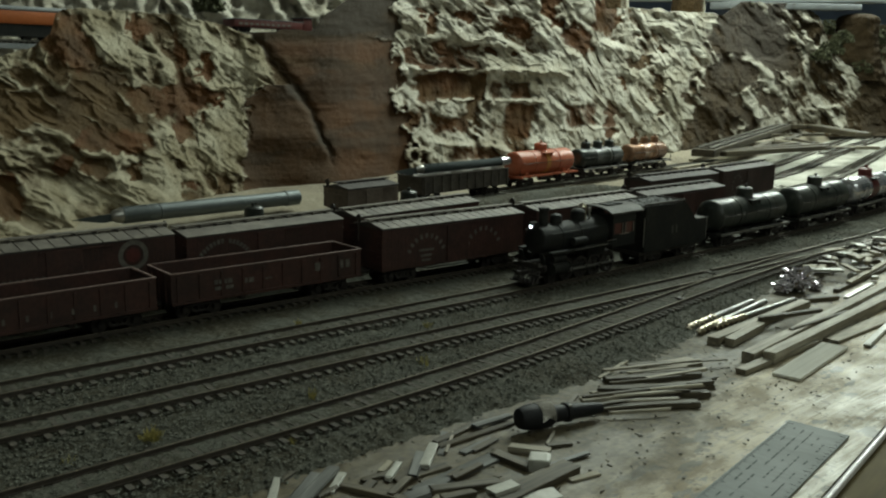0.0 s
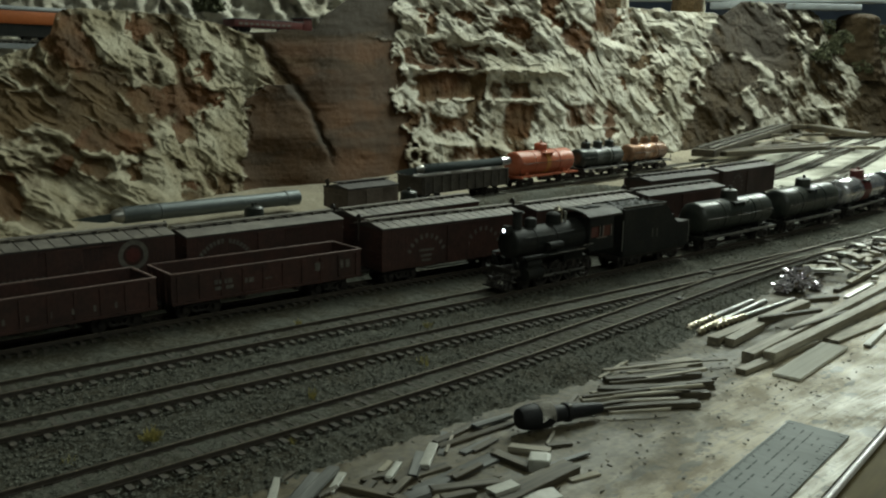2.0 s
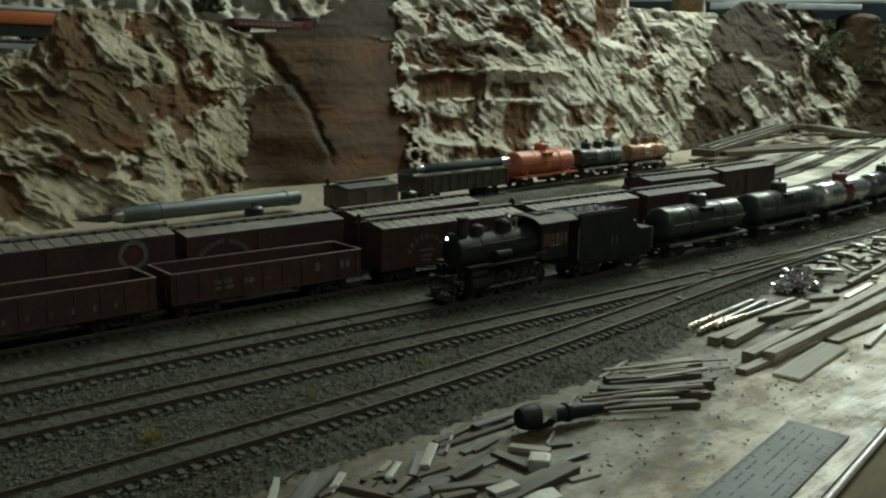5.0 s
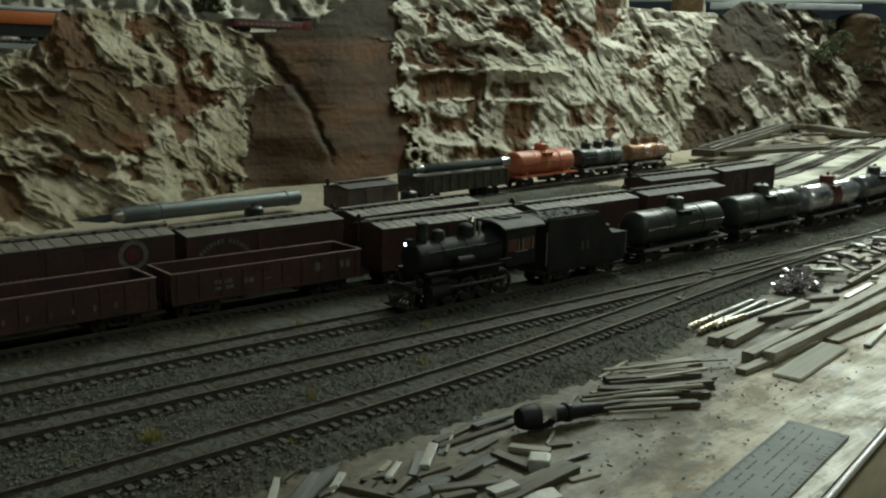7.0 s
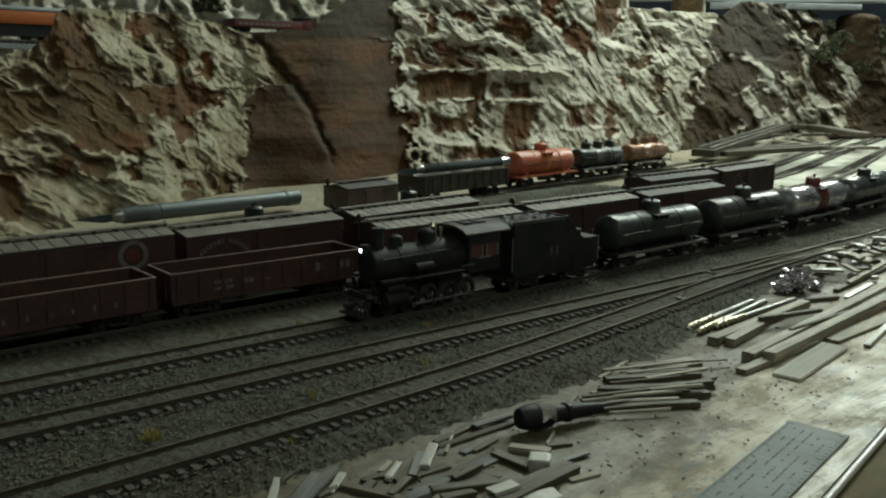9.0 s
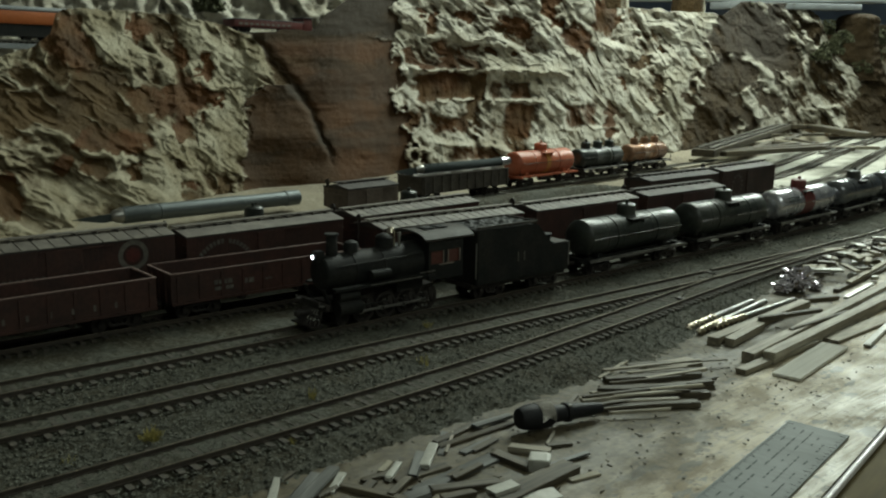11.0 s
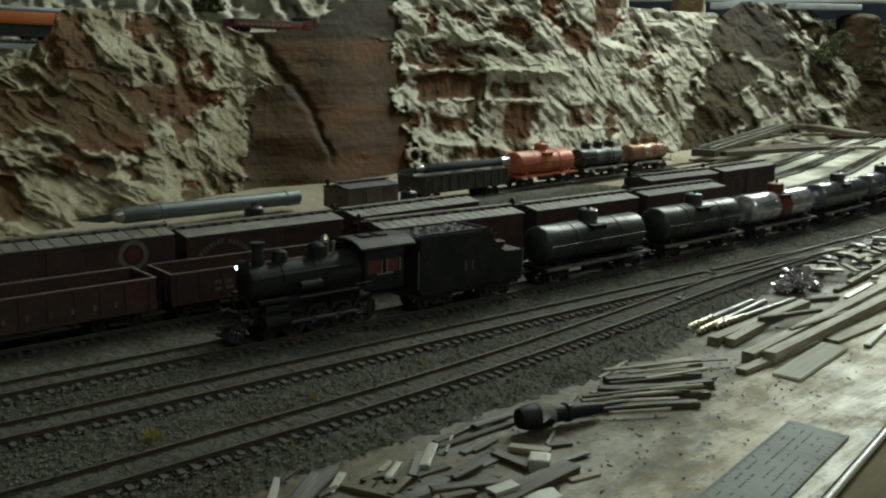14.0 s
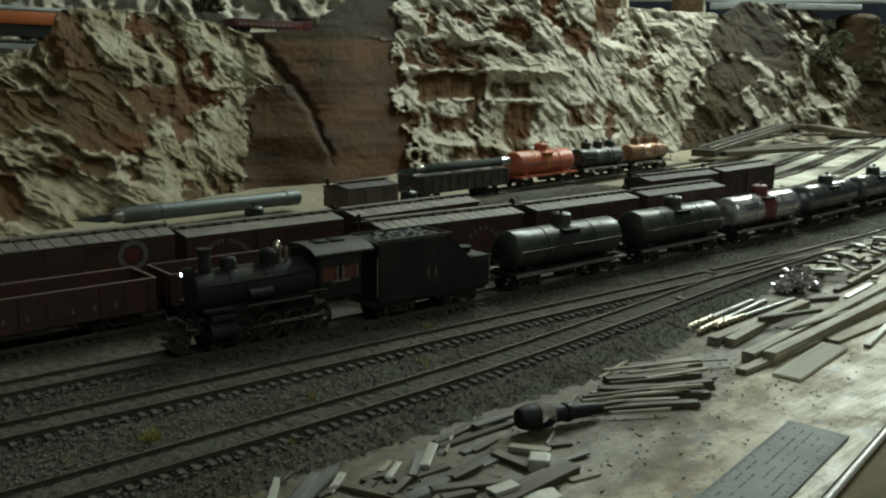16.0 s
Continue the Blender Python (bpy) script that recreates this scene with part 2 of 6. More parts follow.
def rock_material():
    """Plaster rock: brown-red stained stone, pale dry-brushed ridges; 'plaster' and 'red' are laid on the casting,
    'dark' is partly painted shade.
    """
    m = bpy.data.materials.new("plaster_rock")
    m.use_nodes = True
    nt = m.node_tree
    s = nt.nodes["Principled BSDF"]
    s.inputs["Roughness"].default_value, s.inputs["Specular IOR Level"].default_value = 0.85, 0.25
    tc = nt.nodes.new("ShaderNodeTexCoord")
    att = {}
    for k in ("plaster", "red", "dark", "crag", "tan"):
        att[k] = nt.nodes.new("ShaderNodeAttribute")
        att[k].attribute_name = k
    n1, n2 = nt.nodes.new("ShaderNodeTexNoise"), nt.nodes.new("ShaderNodeTexNoise")
    n1.inputs["Scale"].default_value, n1.inputs["Detail"].default_value = 26, 7
    n2.inputs["Scale"].default_value, n2.inputs["Detail"].default_value = 160, 5
    for n in (n1, n2):
        nt.links.new(tc.outputs["Object"], n.inputs["Vector"])

    def mixed(fac, a, b):
        x = nt.nodes.new("ShaderNodeMix")
        x.data_type = "RGBA"
        for sock, v in ((x.inputs[0], fac), (x.inputs[6], a), (x.inputs[7], b)):
            if isinstance(v, tuple):
                sock.default_value = (*v, 1)
            else:
                nt.links.new(v, sock)
        return x.outputs[2]

    def ranged(v, lo, hi, a=0.0, b=1.0):
        x = nt.nodes.new("ShaderNodeMapRange")
        x.inputs[1].default_value, x.inputs[2].default_value, x.inputs[3].default_value, x.inputs[4].default_value = lo, hi, a, b
        nt.links.new(v, x.inputs[0])
        return x.outputs[0]

    brown = mixed(ranged(n1.outputs[0], 0.35, 0.65), (0.086, 0.054, 0.020), (0.050, 0.032, 0.012))
    redder = mixed(ranged(n1.outputs[0], 0.35, 0.65), (0.108, 0.044, 0.012), (0.066, 0.029, 0.009))
    rock = mixed(att["red"].outputs["Fac"], brown, redder)
    # 'dark' blends the rock to near black, on the cliff partly as painted shade
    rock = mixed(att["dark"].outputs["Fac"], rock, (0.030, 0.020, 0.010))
    chalk = mixed(ranged(n1.outputs[0], 0.35, 0.62), (0.50, 0.475, 0.405), (0.35, 0.32, 0.255))
    earthy = mixed(ranged(n1.outputs[0], 0.35, 0.62), (0.375, 0.34, 0.25), (0.22, 0.185, 0.115))
    pale = mixed(att["tan"].outputs["Fac"], chalk, earthy)
    n3 = nt.nodes.new("ShaderNodeTexNoise")
    n3.inputs["Scale"].default_value, n3.inputs["Detail"].default_value, n3.inputs["Roughness"].default_value = 62, 9, 0.68
    nt.links.new(tc.outputs["Object"], n3.inputs["Vector"])
    add = nt.nodes.new("ShaderNodeMath")
    add.operation = "MULTIPLY_ADD"
    add.inputs[1].default_value = 0.40
    nt.links.new(n3.outputs[0], add.inputs[0])
    nt.links.new(att["plaster"].outputs["Fac"], add.inputs[2])
    col = mixed(ranged(add.outputs[0], 0.30, 1.0), rock, pale)
    nt.links.new(col, s.inputs["Base Color"])
    bp = nt.nodes.new("ShaderNodeBump")
    vo = []
    for sc in (58.0,):
        mp = nt.nodes.new("ShaderNodeMapping")
        mp.inputs["Rotation"].default_value, mp.inputs["Scale"].default_value = (0.3, 0.6, 0.4), (0.7, 1.0, 1.5)
        warp = nt.nodes.new("ShaderNodeMix")
        warp.data_type, warp.blend_type = "RGBA", "LINEAR_LIGHT"
        warp.inputs[0].default_value = 0.035
        nt.links.new(tc.outputs["Object"], warp.inputs[6])
        nt.links.new(n1.outputs[1], warp.inputs[7])
        nt.links.new(warp.outputs[2], mp.inputs[0])
        vv = nt.nodes.new("ShaderNodeTexVoronoi")
        vv.distance = "MANHATTAN"
        vv.inputs["Scale"].default_value = sc
        nt.links.new(mp.outputs[0], vv.inputs["Vector"])
        vo.append(vv.outputs["Distance"])

    def mad(a, k, c):
        x = nt.nodes.new("ShaderNodeMath")
        x.operation = "MULTIPLY_ADD"
        x.inputs[1].default_value = k
        nt.links.new(a, x.inputs[0])
        nt.links.new(c, x.inputs[2])
        return x.outputs[0]

    high = mad(vo[0], -0.16, n3.outputs[0])
    bp.inputs["Strength"].default_value, bp.inputs["Distance"].default_value = 0.8, 0.008
    nt.links.new(high, bp.inputs["Height"])
    nt.links.new(att["crag"].outputs["Fac"], bp.inputs["Strength"])
    nt.links.new(bp.outputs[0], s.inputs["Normal"])
    return m


rock_mat = rock_material()


# ---- mesh helpers (millimetres) ----
def add_box(bm, cx, cy, cz, sx, sy, sz, m=None, bevel=0.0):
    r = bmesh.ops.create_cube(bm, size=1.0)
    t = Matrix.Translation((cx * K, cy * K, cz * K))
    if m is not None:
        t = t @ m
    bmesh.ops.transform(bm, matrix=t @ Matrix.Diagonal((sx * K, sy * K, sz * K, 1)), verts=r["verts"])
    if bevel:
        edges = list({e for v in r["verts"] for e in v.link_edges})
        bmesh.ops.bevel(bm, geom=edges, offset=bevel * K, segments=2, affect="EDGES", profile=0.5)


def add_rod(bm, a, b, r, seg=12, r2=None, caps=True):
    a, b = Vector(a) * K, Vector(b) * K
    d = b - a
    t = Matrix.Translation((a + b) / 2) @ d.to_track_quat("Z", "Y").to_matrix().to_4x4()
    bmesh.ops.create_cone(bm, cap_ends=caps, segments=seg, radius1=r * K, radius2=(r if r2 is None else r2) * K, depth=d.length, matrix=t)


def add_ball(bm, c, r, seg=16, sz=1.0):
    t = Matrix.Translation(Vector(c) * K) @ Matrix.Diagonal((1, 1, sz, 1))
    bmesh.ops.create_uvsphere(bm, u_segments=seg, v_segments=seg // 2, radius=r * K, matrix=t)


def lathe(bm, prof, seg=24, axis="x"):
    """Turns the profile (along, radius) about an axis through the origin."""
    rings = []
    for a, r in prof:
        ring = []
        for i in range(seg):
            th = 2 * math.pi * i / seg
            c, s = max(r, 0.01) * math.cos(th), max(r, 0.01) * math.sin(th)
            co = (a, c, s) if axis == "x" else (c, s, a)
            ring.append(bm.verts.new(Vector(co) * K))
        rings.append(ring)
    for p, q in zip(rings, rings[1:]):
        for i in range(seg):
            j = (i + 1) % seg
            bm.faces.new((p[i], p[j], q[j], q[i]))
    bm.faces.new(rings[0][::-1])
    bm.faces.new(rings[-1])
    return [v for r in rings for v in r]


def shift(bm, verts, x, y, z):
    bmesh.ops.translate(bm, verts=verts, vec=Vector((x, y, z)) * K)


def mesh_from(bm, name, material, smooth=None):
    bmesh.ops.recalc_face_normals(bm, faces=bm.faces)
    me = bpy.data.meshes.new(name)
    bm.to_mesh(me)
    bm.free()
    me.materials.append(material)
    if smooth:
        me.polygons.foreach_set("use_smooth", [True] * len(me.polygons))
        me.set_sharp_from_angle(angle=radians(smooth))
    return me


def part(name, bm, material, parent=None, label="", smooth=35, at=None):
    ob = new(name, mesh_from(bm, name, material, smooth))
    if parent is not None:
        ob.parent = parent
    if at is not None:
        ob.matrix_basis = at
    return tagged(ob, label)


def thing(name, label, category, group="", kind="", m=None):
    ob = new(name)
    ob.empty_display_size = 0.01
    if m is not None:
        ob.matrix_basis = m
    return tagged(ob, label, category, group, kind)


def grid_mesh(name, xs, ys, zs, material, smooth=True, attrs=None):
    """A sheet through the points of three equal 2D arrays."""
    n, k = xs.shape
    co = np.stack([xs, ys, zs], -1).reshape(-1, 3)
    i = np.arange(n * k).reshape(n, k)
    q = np.stack([i[:-1, :-1], i[1:, :-1], i[1:, 1:], i[:-1, 1:]], -1).reshape(-1, 4)
    me = bpy.data.meshes.new(name)
    me.vertices.add(n * k)
    me.vertices.foreach_set("co", co.astype(np.float32).ravel())
    me.loops.add(len(q) * 4)
    me.loops.foreach_set("vertex_index", q.astype(np.int32).ravel())
    me.polygons.add(len(q))
    me.polygons.foreach_set("loop_start", np.arange(0, len(q) * 4, 4, dtype=np.int32))
    me.polygons.foreach_set("use_smooth", np.full(len(q), smooth))
    for k2, v in (attrs or {}).items():
        a = me.attributes.new(k2, "FLOAT", "POINT")
        a.data.foreach_set("value", v.astype(np.float32).ravel())
    me.update(calc_edges=True)
    me.validate()
    me.materials.append(material)
    return new(name, me)


def vnoise(x, y, seed=0):
    """Smooth random field of about 0..1 with cells of size 1."""
    xi, yi = np.floor(x).astype(np.int64), np.floor(y).astype(np.int64)
    xf, yf = x - xi, y - yi
    xf, yf = xf * xf * xf * (xf * (xf * 6 - 15) + 10), yf * yf * yf * (yf * (yf * 6 - 15) + 10)

    def h(a, b):
        v = (a * 374761393 + b * 668265263 + seed * 974634777) & 0xFFFFFFFF
        v = ((v ^ (v >> 13)) * 1274126177) & 0xFFFFFFFF
        return ((v ^ (v >> 16)) & 0xFFFF) / 65535.0

    return (h(xi, yi) * (1 - xf) + h(xi + 1, yi) * xf) * (1 - yf) + (h(xi, yi + 1) * (1 - xf) + h(xi + 1, yi + 1) * xf) * yf


def fbm(x, y, octaves=4, seed=0, ridged=False):
    out, amp, tot = 0, 1.0, 0
    for o in range(octaves):
        v = vnoise(x * 2 ** o + 17.3 * o, y * 2 ** o + 9.1 * o, seed + o)
        out = out + amp * (1 - abs(2 * v - 1) if ridged else v)
        tot += amp
        amp *= 0.5
    return out / tot


def sstep(a, b, x):
    t = np.clip((x - a) / (b - a), 0, 1)
    return t * t * (3 - 2 * t)


# ---- room and benchwork ----
def slab(name, label, x0, x1, y0, y1, z0, z1, material):
    bm = bmesh.new()
    add_box(bm, (x0 + x1) * 500, (y0 + y1) * 500, (z0 + z1) * 500, (x1 - x0) * 1000, (y1 - y0) * 1000, (z1 - z0) * 1000)
    return tagged(part(name, bm, material), label, name.split("_")[0], kind="structure")


slab("floor", "grey concrete floor under the layout", -2.0, 6.6, -2.0, 3.6, -1.2, -1.1, floor_grey)
slab("ceiling", "plain pale ceiling over the train room", -2.0, 6.6, -2.0, 3.6, 1.3, 1.4, ceiling_white)
slab("wall_north", "back wall painted as a dull blue sky", -2.0, 6.6, 3.5, 3.6, -1.1, 1.3, wall_sky)
slab("wall_east", "end wall painted as a dull blue sky", 6.5, 6.6, -2.0, 3.5, -1.1, 1.3, wall_sky)
slab("wall_south", "plain room wall behind the aisle", -2.0, 6.6, -2.1, -2.0, -1.1, 1.3, wall_plain)
slab("wall_west", "plain room wall at the end of the aisle", -2.1, -2.0, -2.0, 3.5, -1.1, 1.3, wall_plain)


# ---- tracks: centre lines ----
def bend(x):
    """How far the yard swings away from the aisle, beyond the straight part."""
    d = max(0.0, x - 0.82)
    return 0.18 * d * d if d < 0.75 else 0.18 * 0.75 ** 2 + 0.27 * (d - 0.75)


def ease(a, b, x):
    t = min(1.0, max(0.0, (x - a) / (b - a)))
    return t * t * (3 - 2 * t)


def line_main(x):
    return 0.4235 + 0.012 * (1 - ease(0.06, 0.48, x)) + bend(x)


def line_middle(x):
    d = min(0.4, max(0.0, x - 0.5))
    return 0.3859 - 0.0443 * min(x, 0.5) - 0.0443 * d + 0.0317 * d * d + 0.9 * bend(x)


def line_front(x):
    return 0.3145 + 0.038 * ease(0.22, 0.80, x) + 0.9 * bend(x)


def line_gondola(x):
    return 0.503 - 0.012 * ease(0.2, 0.6, x) + 1.05 * bend(x)


def line_boxcar(x):
    return 0.548 + 0.012 * ease(0.3, 0.6, x) + 1.05 * bend(x)


def line_third(x):
    return 0.606 + 0.03 * ease(0.4, 1.0, x) + 1.05 * bend(x)


def line_siding(x):
    return 0.678 + 0.10 * max(0.0, x - 0.50)


def siding_z(x):
    return 0.012 + 0.010 * ease(0.45, 0.8, x)


def on_line(line, x, z=0.0):
    dy = (line(x + 0.01) - line(x - 0.01)) / 0.02
    return Matrix.Translation((x, line(x), z)) @ Matrix.Rotation(math.atan(dy), 4, "Z")


# ---- ground ----
def edge_y(x):
    """Where the ballast shoulder ends and the bare board begins."""
    return 0.268 + 0.07 * sstep(0.36, 0.85, x) + 0.18 * np.maximum(0, x - 0.85) ** 2


def shelf_y(x, b):
    """The foot of the raised shelf behind the storage tracks."""
    return 0.63 + 0.04 * sstep(0.4, 1.0, x) + 0.8 * b + 0.13 * sstep(1.08, 1.3, x)


def ballast_bed():
    xs, ys = np.meshgrid(np.arange(0.02, 1.25, 0.0014), np.linspace(-0.012, 0.375, 240), indexing="ij")
    y = edge_y(xs) + ys * (1 - 0.10 * sstep(0.4, 1.0, xs)) + 0.016 * (fbm(xs * 45, ys * 30, 4, 4) - 0.5) * (1 - sstep(0.0, 0.03, ys))
    prof = -9.6 + 6.0 * sstep(-0.004, 0.034, ys)
    lumps = fbm(xs * 260, ys * 260, 3, 11) - 0.5
    big = fbm(xs * 30, ys * 30, 3, 5) - 0.5
    z = prof + 2.4 * lumps + 1.6 * big
    for line in (line_main, line_middle, line_front):
        c = np.vectorize(line)(xs[:, 0])[:, None]
        near = np.abs(y - c)
        z = z - 0.7 * np.exp(-((near - 0.0135) / 0.004) ** 2)
        k = 1 - sstep(0.0090, 0.0105, near)
        z = z * (1 - k) + k * (-2.1 + 1.6 * lumps)
    b = np.vectorize(bend)(xs[:, 0])[:, None]
    z = z + 22.5 * sstep(-0.008, 0.018, y - shelf_y(xs, b))
    ob = grid_mesh("ballast", xs, y, z * K, ballast_mat)
    tagged(ob, "dark grey ballast bed under the yard tracks", "ballast", kind="structure")


def loose_stones():
    """Coarse ballast grains, uneven in size, thrown thickly over the shoulders and between the tracks."""
    r = np.random.default_rng(5)
    n = 78000
    x = 0.03 + 1.05 * r.random(n) ** 1.5
    y = edge_y(x) + r.random(n) * 0.25
    keep = y - edge_y(x) > 0.006 + 0.012 * r.random(n)
    for line in (line_main, line_middle, line_front):
        off = np.abs(y - np.array([line(v) for v in x]))
        keep &= (off > 0.0098) | (off < 0.0078)
    keep &= y < np.array([line_main(v) for v in x]) + 0.018
    x, y = x[keep], y[keep]
    n = len(x)
    base = np.array([[1, 0, 0], [-1, 0, 0], [0, 1, 0], [0, -1, 0], [0, 0, 1], [0, 0, -1]], float)
    faces = np.array([[0, 2, 4], [2, 1, 4], [1, 3, 4], [3, 0, 4], [2, 0, 5], [1, 2, 5], [3, 1, 5], [0, 3, 5]])
    size = (0.00042 + 0.00085 * r.random(n) ** 2.2)
    between = np.zeros(n, bool)
    for line in (line_main, line_middle, line_front):
        between |= np.abs(y - np.array([line(v) for v in x])) < 0.0095
    size = np.where(between, 0.00045, size)[:, None, None]
    pts = base[None] * (0.6 + 0.7 * r.random((n, 6, 1))) * size
    th = r.random(n) * 6.28
    c, s = np.cos(th)[:, None], np.sin(th)[:, None]
    px, py = pts[..., 0] * c - pts[..., 1] * s, pts[..., 0] * s + pts[..., 1] * c
    d = y - edge_y(x)
    z = (-8.9 + 6.0 * sstep(-0.004, 0.034, d)) * K + 0.0007 * r.random(n) - 0.0002
    z = np.where(between, -0.0021 + 0.0002 * r.random(n), z)
    co = np.stack([px + x[:, None], py + y[:, None], pts[..., 2] * 0.5 + z[:, None]], -1).reshape(-1, 3)
    f = (faces[None] + 6 * np.arange(n)[:, None, None]).reshape(-1, 3)
    me = bpy.data.meshes.new("ballast_stones")
    me.from_pydata(co.tolist(), [], f.tolist())
    me.materials.append(stone_mat)
    tagged(new("ballast_stones", me), "loose grey ballast stones between the tracks", "gravel", kind="stuff")


def yard_ground():
    xs, ys = np.meshgrid(np.linspace(-0.5, 3.6, 420), np.linspace(0.0, 1.0, 190), indexing="ij")
    b = np.vectorize(bend)(xs[:, 0])[:, None]
    y0 = 0.53 + b
    y = y0 + ys * (1.7 - y0)
    d = y - shelf_y(xs, b)
    z = -0.0075 + 0.023 * sstep(-0.008, 0.018, d) + 0.010 * sstep(0.05, 0.16, d) + 0.003 * (fbm(xs * 25, y * 25, 4, 3) - 0.5)
    tagged(grid_mesh("ground", xs, y, z, dirt_mat), "pale tan sandy ground between yard and cliff", "ground", kind="structure")


def bench_board():
    xs, ys = np.meshgrid(np.linspace(-0.2, 1.6, 640), np.linspace(0, 1, 170), indexing="ij")
    e = 0.0875 + 0.148 * xs
    top = np.maximum(0.50 + np.vectorize(bend)(xs), e + 0.05)
    y = e + ys * (top - e)
    z = -0.0083 + 0.0007 * (fbm(xs * 40, y * 40, 3, 8) - 0.5)
    gap = edge_y(xs) - y
    grime = np.clip(1.15 - gap / (0.05 + 0.05 * sstep(0.45, 0.25, xs)), 0, 1) ** 0.8 + 0.35 * (fbm(xs * 45, y * 45, 4, 14) - 0.5)
    z = z + 0.0009 * np.clip(grime, 0, 1) * fbm(xs * 220, y * 220, 3, 15)
    # The board's colour attribute lightens towards the front edge, painting in lamplight.
    ob = grid_mesh("workbench", xs, y, z, board_mat, attrs={"grime": np.clip(grime, 0, 1), "lightened": np.clip(1.05 - (y - e) / 0.042 + 1.6 * (fbm(xs * 30, y * 60, 4, 24) - 0.5), 0, 1)})
    tagged(ob, "stained pale plywood bench top with dirt and glue", "workbench", kind="structure")
    bm = bmesh.new()
    a = math.atan(0.148)
    # Thin trim in a near-white colour, carrying the painted edge highlight.
    add_box(bm, 500, 0, -9.3, 2400, 2.6, 3.2, bevel=0.8)
    t = part("edge_trim", bm, edge_pale, ob)
    t.matrix_basis = Matrix.Translation((0.2, 0.0875 + 0.148 * 0.2 - 0.002, 0)) @ Matrix.Rotation(a, 4, "Z")
    bm = bmesh.new()
    add_box(bm, 500, -1, -50, 2400, 10, 78, bevel=1)
    part("fascia", bm, fascia_wood, ob).matrix_basis = Matrix.Translation((0.2, 0.0875 + 0.148 * 0.2 + 0.004, 0)) @ Matrix.Rotation(a, 4, "Z")
    bm = bmesh.new()
    add_box(bm, 500, -84, -18.2, 2400, 172, 14, bevel=1)
    t = part("front_shelf", bm, fascia_wood, ob, "varnished brown wooden shelf")
    t.matrix_basis = Matrix.Translation((0.2, 0.0875 + 0.148 * 0.2 - 0.004, 0)) @ Matrix.Rotation(a, 4, "Z")


def pale_flat():
    """The bare white ground beyond the parked cars, feathered into the tan."""
    xs, ys = np.meshgrid(np.linspace(1.05, 3.6, 220), np.linspace(0.0, 1.0, 90), indexing="ij")
    b = np.vectorize(bend)(xs[:, 0])[:, None]
    y0 = 0.50 + b
    y = y0 + ys * (1.5 - y0)
    rag = fbm(xs * 9, y * 9, 4, 19) - 0.5
    inside = sstep(1.06, 1.2, xs + 0.25 * rag)
    d = y - shelf_y(xs, b)
    z = -0.0075 + 0.023 * sstep(-0.008, 0.06, d) + 0.010 * sstep(0.05, 0.16, d) + 0.003 * (fbm(xs * 25, y * 25, 4, 3) - 0.5) - 0.006 + 0.0105 * inside * (1 - 0.6 * sstep(-0.02, 0.02, d))
    tagged(grid_mesh("ground_pale", xs, y, z, pale_ground), "bare whitish ground beyond the parked cars", "ground", kind="structure")


yard_ground()
pale_flat()
bench_board()
ballast_bed()
loose_stones()


def rail_mesh(name, line, off, x0, x1, zf, material):
    """A rail with base, web and head, swept along its line."""
    prof = [(-1.0, -2.2), (1.0, -2.2), (1.0, -1.8), (0.35, -1.6), (0.35, -0.7), (0.55, -0.6), (0.55, 0.0), (-0.55, 0.0), (-0.55, -0.6), (-0.35, -0.7), (-0.35, -1.6), (-1.0, -1.8)]
    n = max(2, int((x1 - x0) / 0.012))
    rings, bm = [], bmesh.new()
    for i in range(n + 1):
        x = x0 + (x1 - x0) * i / n
        m = on_line(line, x, zf(x))
        rings.append([bm.verts.new(m @ Vector((0, (off + a) * K, b * K))) for a, b in prof])
    for p, q in zip(rings, rings[1:]):
        for i in range(len(prof)):
            j = (i + 1) % len(prof)
            bm.faces.new((p[i], p[j], q[j], q[i]))
    return bm


def track(label, line, x0, x1, zf=lambda x: 0.0, rail=rail_steel, single=(0, 0)):
    """Two rails on ties; the ties between the two stretches of 'single' are pieces of their own."""
    t = thing("track", label, "railway track", "yard tracks", "structure")
    for off in (-8.75, 8.75):
        rl = part("rail", rail_mesh("rail", line, off, x0, x1, zf, rail), rail, t)
        if rail is rail_steel:
            bm = bmesh.new()
            n, prev = int((x1 - x0) / 0.012), None
            for i in range(n + 1):
                x = x0 + (x1 - x0) * i / n
                m = on_line(line, x, zf(x))
                cur = [bm.verts.new(m @ (Vector((0, off + a, h)) * K)) for a, h in ((-0.5, -0.1), (-0.42, 0.08), (0.42, 0.08), (0.5, -0.1))]
                if prev:
                    for k in range(3):
                        bm.faces.new((prev[k], prev[k + 1], cur[k + 1], cur[k]))
                prev = cur
            part("rail_head", bm, rail_head, rl, "polished rail head")
    bm = bmesh.new()
    add_box(bm, 0, 0, 0, 2.6, 30, 2.0)
    tie = mesh_from(bm, "tie", tie_wood)
    rest = bmesh.new()
    x = x0
    while x < x1:
        m = on_line(line, x, zf(x) - 0.0032 + 0.0003 * rng.random()) @ pose(0, 0.0006 * rng.uniform(-1, 1), 0, 0, 0, rng.uniform(-2.5, 2.5))
        if single[0] < x < single[1]:
            ob = new("tie", tie)
            ob.parent, ob.matrix_basis = t, m
        else:
            r = bmesh.ops.create_cube(rest, size=1.0)
            bmesh.ops.transform(rest, matrix=m @ Matrix.Diagonal((0.0026, 0.030, 0.002, 1)), verts=r["verts"])
        x += 0.0066
    if len(rest.verts):
        tagged(part("ties", rest, tie_wood, t), kind="stuff")
    else:
        rest.free()
    return t


